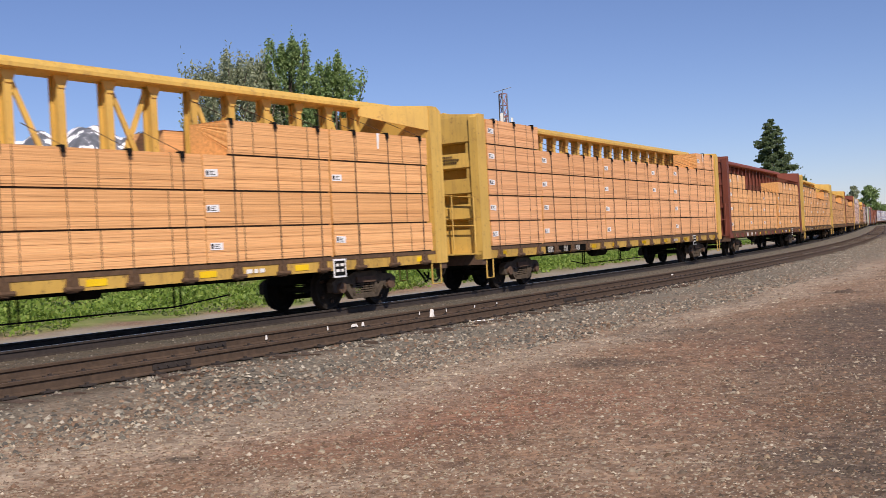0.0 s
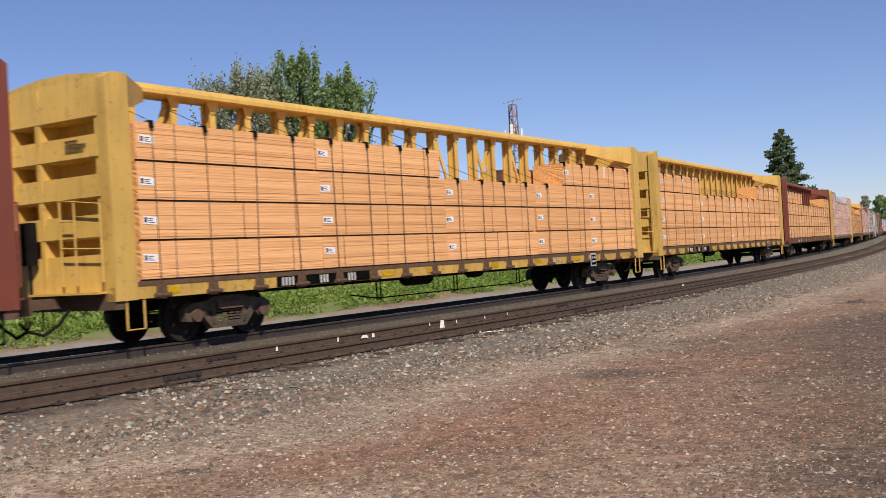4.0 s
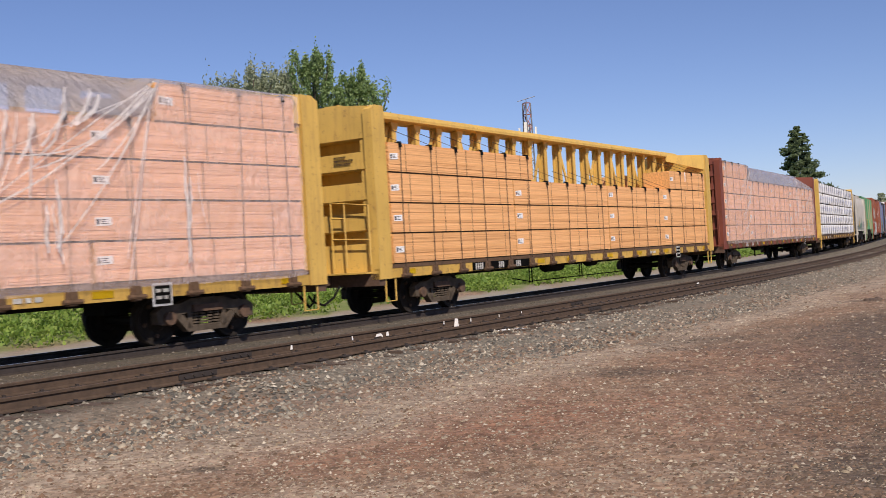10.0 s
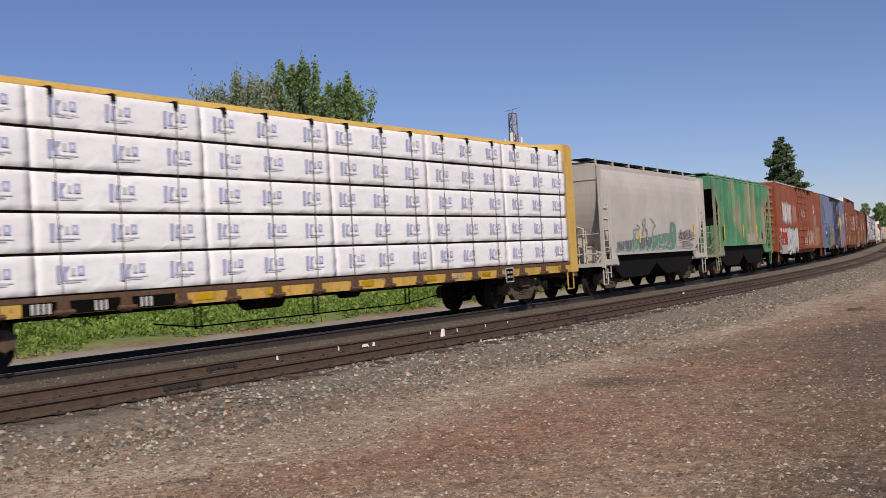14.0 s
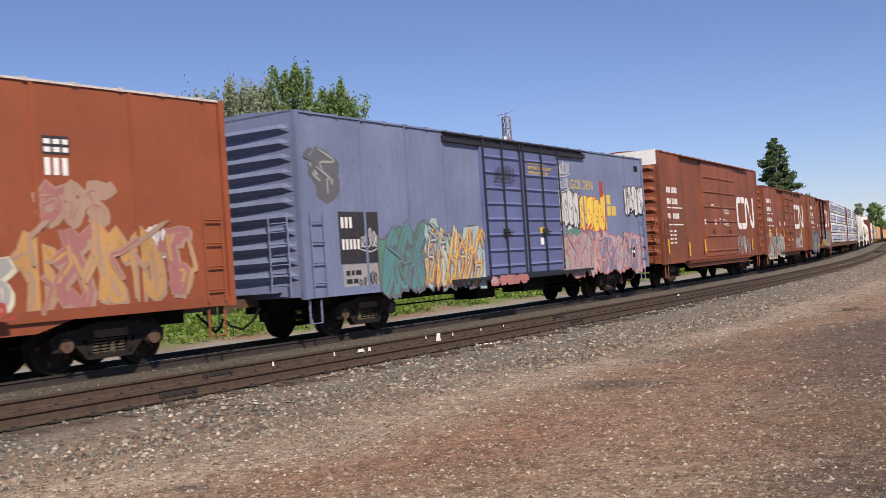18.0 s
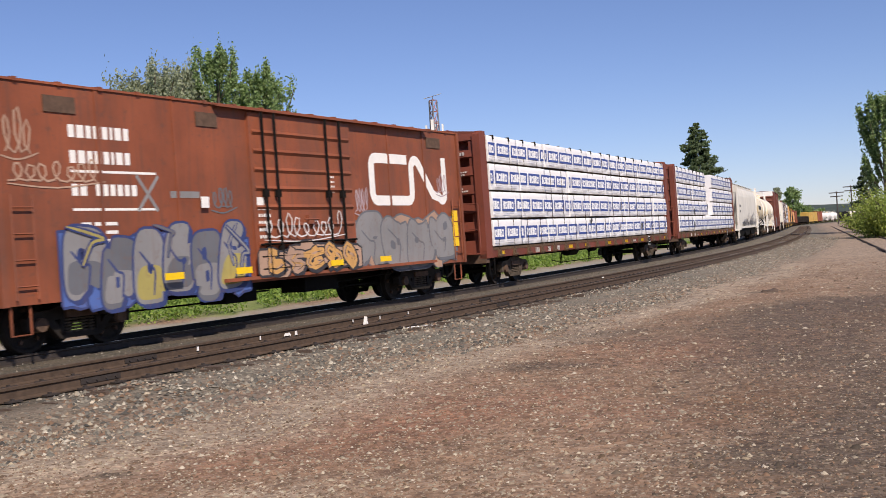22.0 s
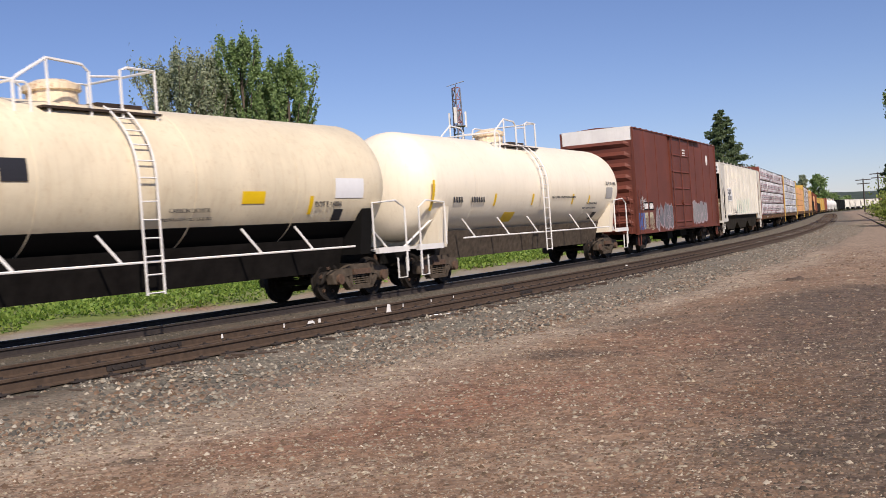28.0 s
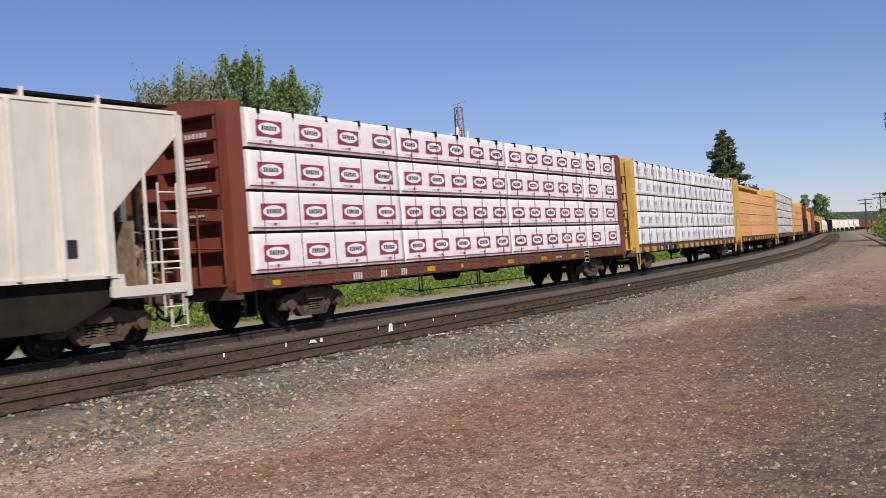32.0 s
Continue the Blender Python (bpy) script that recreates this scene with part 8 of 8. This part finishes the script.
M["pole_wood"] = plain("creosoted_pole", (0.06, 0.05, 0.045), 0.9, 0.3)


def lattice_tower():
    x0, y0, z0 = at_bearing(0.0, 120, -.4)
    t = tagged(new("lattice_tower"), "grey and red lattice tower with white antennas", "radio tower")
    t.matrix_basis = pose(x0, y0, z0, 0, 0, 25)
    H = 18.4
    w = lambda z: .85 - .35 * z / H
    for k in range(3):
        a = 2 * math.pi * k / 3
        part("leg", Solid().tube([(w(0) * math.cos(a), w(0) * math.sin(a), 0), (w(H) * math.cos(a), w(H) * math.sin(a), H)], .085, 6), "tower", t)
    n = 14
    for sec, key in ((range(0, 10), "tower"), (range(10, 14), "tower_red")):
        s = Solid()
        for i in sec:
            za, zb = H * i / n, H * (i + 1) / n
            for k in range(3):
                a, b = 2 * math.pi * k / 3, 2 * math.pi * (k + 1) / 3
                s.tube([(w(za) * math.cos(a), w(za) * math.sin(a), za), (w(zb) * math.cos(b), w(zb) * math.sin(b), zb)], .045, 4)
                s.tube([(w(zb) * math.cos(a), w(zb) * math.sin(a), zb), (w(zb) * math.cos(b), w(zb) * math.sin(b), zb)], .045, 4)
        tagged(part("bracing", s, key, t), kind="stuff")
    for k in range(4):
        a = 2 * math.pi * k / 4 + .9
        part("panel_antenna", Solid().box(-.16, .16, -.08, .08, -.9, .9), "white", t, "white panel antenna", pose(.95 * math.cos(a), .95 * math.sin(a), 15.2 - .5 * (k % 2), 0, 0, math.degrees(a) + 90))
    part("yagi_antenna", Solid().tube([(-1.1, 0, H + .15), (1.1, 0, H + .75)], .04, 5).tube([(-.6, -.3, H + .3), (-.6, .3, H + .3)], .025, 4).tube([(.1, -.3, H + .48), (.1, .3, H + .48)], .025, 4).tube([(0, 0, H - .3), (0, 0, H + .5)], .04, 5), "tower", t)
    part("platform", Solid().lathe([(-.04, .95), (.04, .95)], (0, 0, 14.0), 10, 0, "z"), "tower", t)


lattice_tower()


def utility_pole(az, d, h, label):
    x, y, z = at_bearing(az, d, -.5)
    t = tagged(new("utility_pole"), label, "utility pole", "utility poles")
    t.matrix_basis = pose(x, y, z, 0, 0, -az)
    part("pole", Solid().lathe([(0, .22), (h, .15)], (0, 0, 0), 9, 0, "z"), "pole_wood", t)
    for k, zz in enumerate((h - .3, h - 1.3)):
        part("crossarm", Solid().box(-1.9 + .3 * k, 1.9 - .3 * k, -.1, .1, zz - .12, zz + .12), "pole_wood", t)


utility_pole(20.6, 300, 9.0, "dark wooden utility pole with crossarms in the distance")
utility_pole(21.3, 285, 9.9, "dark wooden utility pole with crossarms in the distance")
sx, sy, sz = at_bearing(22.35, 96, -.35)
sg = tagged(new("track_sign"), "small white track sign on a post beside the spur", "sign")
sg.matrix_basis = pose(sx, sy, sz, 0, 0, -20)
part("post", Solid().lathe([(0, .05), (2.0, .05)], (0, 0, 0), 8, 0, "z"), "tower", sg)
part("sign_plate", Solid().box(-.18, .18, -.02, .02, 1.6, 2.2), "white", sg)


def hill_mat(name, snow):
    m, nt, b, vec = base_mat(name, 0.95)
    n = noise_tex(nt, vec, 0.02 if not snow else 0.011, 8, 0.62)
    if snow:
        c = ramp(nt, n, [(0.42, (0.10, 0.11, 0.13)), (0.50, (0.16, 0.17, 0.20)), (0.53, (0.85, 0.86, 0.9)), (0.8, (0.9, 0.9, 0.93))])
    else:
        c = ramp(nt, n, [(0.35, (0.028, 0.045, 0.035)), (0.65, (0.06, 0.08, 0.055))])
    if snow:
        xyz = nt.nodes.new("ShaderNodeSeparateXYZ")
        nt.links.new(vec, xyz.inputs[0])
        mr = nt.nodes.new("ShaderNodeMapRange")
        mr.inputs["From Min"].default_value, mr.inputs["From Max"].default_value = 190, 300
        nt.links.new(xyz.outputs[2], mr.inputs["Value"])
        c = mixed(nt, mr.outputs[0], (0.05, 0.07, 0.06), c)
    nt.links.new(c, b.inputs["Base Color"])
    return m


M["hill"] = hill_mat("wooded_hill", False)
M["snow_peak"] = hill_mat("snow_streaked_rock", True)


def ridge(name, label, mat, az0, az1, d, heights, depth, seed, rugged=1.0):
    """A ridge across the distance: crest heights in metres at even steps of bearing."""
    n, m = 120, 10
    verts, faces = [], []
    for i in range(n + 1):
        az = az0 + (az1 - az0) * i / n
        h = float(np.interp(i / n, np.linspace(0, 1, len(heights)), heights)) * (1 + rugged * (.22 * noise.noise((i * .13, seed, 0)) + .08 * noise.noise((i * .5, seed, 1))))
        for k in range(m + 1):
            f = k / m
            dd = d - depth / 2 + depth * f
            x, y, _ = at_bearing(az, dd)
            prof = math.sin(math.pi * min(1, f * 1.0)) ** .8 * (1 + .2 * rugged * noise.noise((i * .2, k * .5, seed)))
            verts.append((x, y, -4 + h * prof))
    for i in range(n):
        faces += [(i * (m + 1) + k, (i + 1) * (m + 1) + k, (i + 1) * (m + 1) + k + 1, i * (m + 1) + k + 1) for k in range(m)]
    me = Solid().add(verts, faces).mesh(name, mat, True)
    tagged(new(name, me), label, "hill", kind="structure")


ridge("backdrop_hill", "low dark wooded hill on the horizon", "hill", -32, 48, 1900, [120, 110, 95, 60, 40, 26, 24, 30, 36, 40, 34, 30], 700, 3)
ridge("backdrop_mountain", "snow-streaked mountain ridge far off", "snow_peak", -31, -9, 3900, [120, 330, 420, 470, 480, 430, 400, 330, 180, 60], 900, 7, .3)


# ---- stones, scraps and paint marks ----
def stones(name, label, pos, size, mats, seed, sink=.3, flat=(.4, .8), pick=None):
    """Half-buried stones: a ragged ring and a peak each; pick: index of the material of each."""
    rng = np.random.default_rng(seed)
    n = len(pos)
    ring = np.array([(1, 0, -.25), (.25, .95, -.25), (-.9, .45, -.25), (-.75, -.65, -.25), (.35, -.95, -.25), (.2, 0, .8), (-.25, .1, .75)], float)
    tri = np.array([(0, 1, 5), (1, 2, 6), (1, 6, 5), (2, 3, 6), (3, 4, 6), (4, 5, 6), (4, 0, 5)])
    v = ring[None] * rng.uniform(.6, 1.25, (n, 7, 1)) + rng.normal(size=(n, 7, 3)) * .10
    sz = size[:, None, None] * np.stack([rng.uniform(.7, 1.35, n), rng.uniform(.6, 1.1, n), rng.uniform(*flat, n)], 1)[:, None, :]
    v = v * sz
    a = rng.uniform(0, 6.28, n)
    c, s = np.cos(a)[:, None], np.sin(a)[:, None]
    v = np.stack([v[..., 0] * c - v[..., 1] * s, v[..., 0] * s + v[..., 1] * c, v[..., 2]], -1)
    v = v + np.asarray(pos)[:, None, :] + np.array([0, 0, 1]) * (size * sink)[:, None, None]
    f = (tri[None] + (np.arange(n) * 7)[:, None, None]).reshape(-1, 3)
    me = bpy.data.meshes.new(name)
    me.vertices.add(n * 7)
    me.vertices.foreach_set("co", v.astype(np.float32).ravel())
    me.loops.add(len(f) * 3)
    me.loops.foreach_set("vertex_index", f.astype(np.int32).ravel())
    me.polygons.add(len(f))
    me.polygons.foreach_set("loop_start", np.arange(0, len(f) * 3, 3, dtype=np.int32))
    for k in mats:
        me.materials.append(M[k])
    me.polygons.foreach_set("material_index", np.repeat(rng.integers(0, len(mats), n) if pick is None else pick, 7).astype(np.int32))
    me.update(calc_edges=True)
    tagged(new(name, me), label, "stones", kind="stuff")


def relief(pos):
    """The ground's own small unevenness under loose stones."""
    return np.array([0.05 * noise.noise((x * .5, y * .5, .3)) + .022 * noise.noise((x * 2.1, y * 2.1, 1.3)) for x, y, _ in pos])


def scatter_lot(n, rng):
    r = np.exp(rng.uniform(math.log(5.0), math.log(40), n))
    a = rng.uniform(-.55, .62, n)
    x, y = r * np.sin(a), r * np.cos(a)
    o, s = off_line(x, y)
    ok = o < -7.4 + .6 * np.sin(s * 1.3)
    x, y, o, s, r = x[ok], y[ok], o[ok], s[ok], r[ok]
    pos = np.stack([x, y, ground_z(o)], 1)
    pos[:, 2] += relief(pos) * np.clip(np.abs(o + 2.1) - 4.5, 0, 1)
    dark, light = soil(x, y, o, s)[:2]
    u = rng.uniform(0, 1, len(x))
    pick = np.where(u < dark * .85, 1, np.where(u > 1 - .02 - light * .3, 2, 0))
    return pos, r, pick


_q = np.random.default_rng(12)
pos, rr, pick = scatter_lot(150000, _q)
stones("gravel", "loose pebbles strewn over the gravel lot", pos, np.clip(_q.lognormal(-4.55, .5, len(pos)), .005, .036) * (.8 + rr * .028), ["pebble", "pebble_dark", "pebble_pale"], 13, .05, (.3, .75), pick)


def scatter_line(n, rng, s0, s1, o0, o1):
    s = s0 + (s1 - s0) * rng.uniform(0, 1, n) ** 1.7
    o = rng.uniform(o0, o1, n)
    h = np.interp(s, SS, HH)
    return np.stack([np.interp(s, SS, XX) - np.cos(h) * o, np.interp(s, SS, YY) + np.sin(h) * o, ground_z(o)], 1)


pos = scatter_line(26000, _q, 2, 95, -8.3, -5.2)
pos[:, 2] += relief(pos) * .6
stones("ballast", "grey crushed-stone ballast beside the tracks", pos, _q.uniform(.016, .05, len(pos)), ["ballast_stone", "ballast_stone", "ballast_stone", "pebble"], 14, .15, (.4, .85))
pos = scatter_line(13000, _q, 3, 80, -4.9, 2.6)
stones("ballast", "dark oily ballast between the rails", pos, _q.uniform(.014, .034, len(pos)), ["ballast_oily"], 15, .1)


def rail_mark(s, z, w, h, off=SIDE_OFF + GAUGE - .045, label="white paint mark on the rail"):
    t = tagged(new("paint_mark", Solid().prism([(-w / 2, -h / 2), (w / 2, -h / 2), (w * .35, h / 2), (-w * .3, h / 2)], "y", -.004, .004).mesh("paint_mark", "letter")), label, "paint mark", "paint marks on the rail")
    t.matrix_basis = line_pose(s, off, z)


for s_, z_, w_, h_ in ((12.42, -.085, .05, .07), (14.0, -.085, .035, .075), (14.86, -.13, .02, .05), (16.9, -.06, .03, .06), (17.9, -.085, .03, .07), (19.05, -.09, .03, .06), (20.04, -.09, .03, .05), (31.9, -.08, .22, .04)):
    rail_mark(s_, z_, w_, h_)
for s_, w_, h_ in ((14.72, .20, .05), (14.98, .08, .075)):
    rail_mark(s_, -.10, w_, h_, SIDE_OFF + GAUGE - .08, "scrap of white paper lying against the rail")
mk = tagged(new("white_marker", Solid().prism([(-.055, -.15), (-.015, -.15), (-.01, -.09), (.02, -.15), (.055, -.14), (.02, -.05), (.025, .02), (-.005, .04), (-.03, -.05)], "y", -.03, .03).mesh("white_marker", "letter")), "small white marker standing against the rail", "marker")
mk.matrix_basis = line_pose(17.05, SIDE_OFF + GAUGE - .25, -.03)
st = Solid().tube([(-.62, .0, .02), (-.3, .12, .05), (.05, .12, .05), (.35, .0, .04), (.55, -.22, .02)], .016, 6).tube([(.05, .02, .03), (.3, -.06, .04), (.5, -.2, .02)], .009, 5)
stick = tagged(new("dry_stick", st.mesh("dry_stick", "paper")), "pale dry stick lying on the gravel", "stick")
stick.matrix_basis = pose(-.39, 20.1, -.24, 0, 0, 10)
reed = tagged(new("dry_reed", Solid().tube([(-.3, 0, .01), (0, .03, .02), (.35, .0, .015)], .012, 5).mesh("dry_reed", "g_cream")), "short yellow dry reed lying on the gravel", "reed")
reed.matrix_basis = pose(1.6, 14.75, -.31, 0, 0, 25)
cl = tagged(new("dirt_clod", Solid().lathe([(-.03, .15), (.0, .13), (.025, .06)], (0, 0, 0), 9, 0, "z").lathe([(-.03, .11), (.02, .09), (.05, .03)], (.12, .06, 0), 7, 0, "z").lathe([(-.03, .09), (.03, .05)], (-.15, -.03, 0), 6, 0, "z").mesh("dirt_clod", "tie")), "dark clod of dirt on the gravel lot", "clod")
cl.matrix_basis = pose(7.6, 24.8, -.27)


# ---- what moves: the train runs along the line at a steady speed, its wheels turn ----
def car_pose(mid, b, t):
    s = mid - SPEED * t
    x0, y0, _, _ = on_line(s - b)
    x1, y1, _, _ = on_line(s + b)
    return pose((x0 + x1) / 2, (y0 + y1) / 2, 0, 0, 0, math.degrees(math.atan2(y1 - y0, x1 - x0)))


def motions():
    times = [float(i) for i in range(33)]
    paths = {}
    for key, (ob, mid, b) in TRAIN.items():
        paths[key] = [(t, car_pose(mid, b, t)) for t in times]
        walk(ob, paths[key])
    for ob, key, local in LOADS:
        walk(ob, [(t, m @ local) for t, m in paths[key]])
    # one turn of keys for the leading and one for the trailing wheelset of a truck; all wheels roll alike
    keyed = {}
    for ob in list(scene.objects):
        if not ob.name.startswith("wheelset"):
            continue
        dx = round(ob.location.x, 3)
        if dx not in keyed:
            rate = math.degrees(SPEED / 0.457)
            walk(ob, [(i / FPS, pose(dx, 0, 0.457, 0, -rate * i / FPS, 0)) for i in range(32 * FPS + 1)])
            keyed[dx] = ob.animation_data
        else:
            ob.rotation_mode = "QUATERNION"
            ad = ob.animation_data_create()
            ad.action, ad.action_slot = keyed[dx].action, keyed[dx].action_slot


motions()
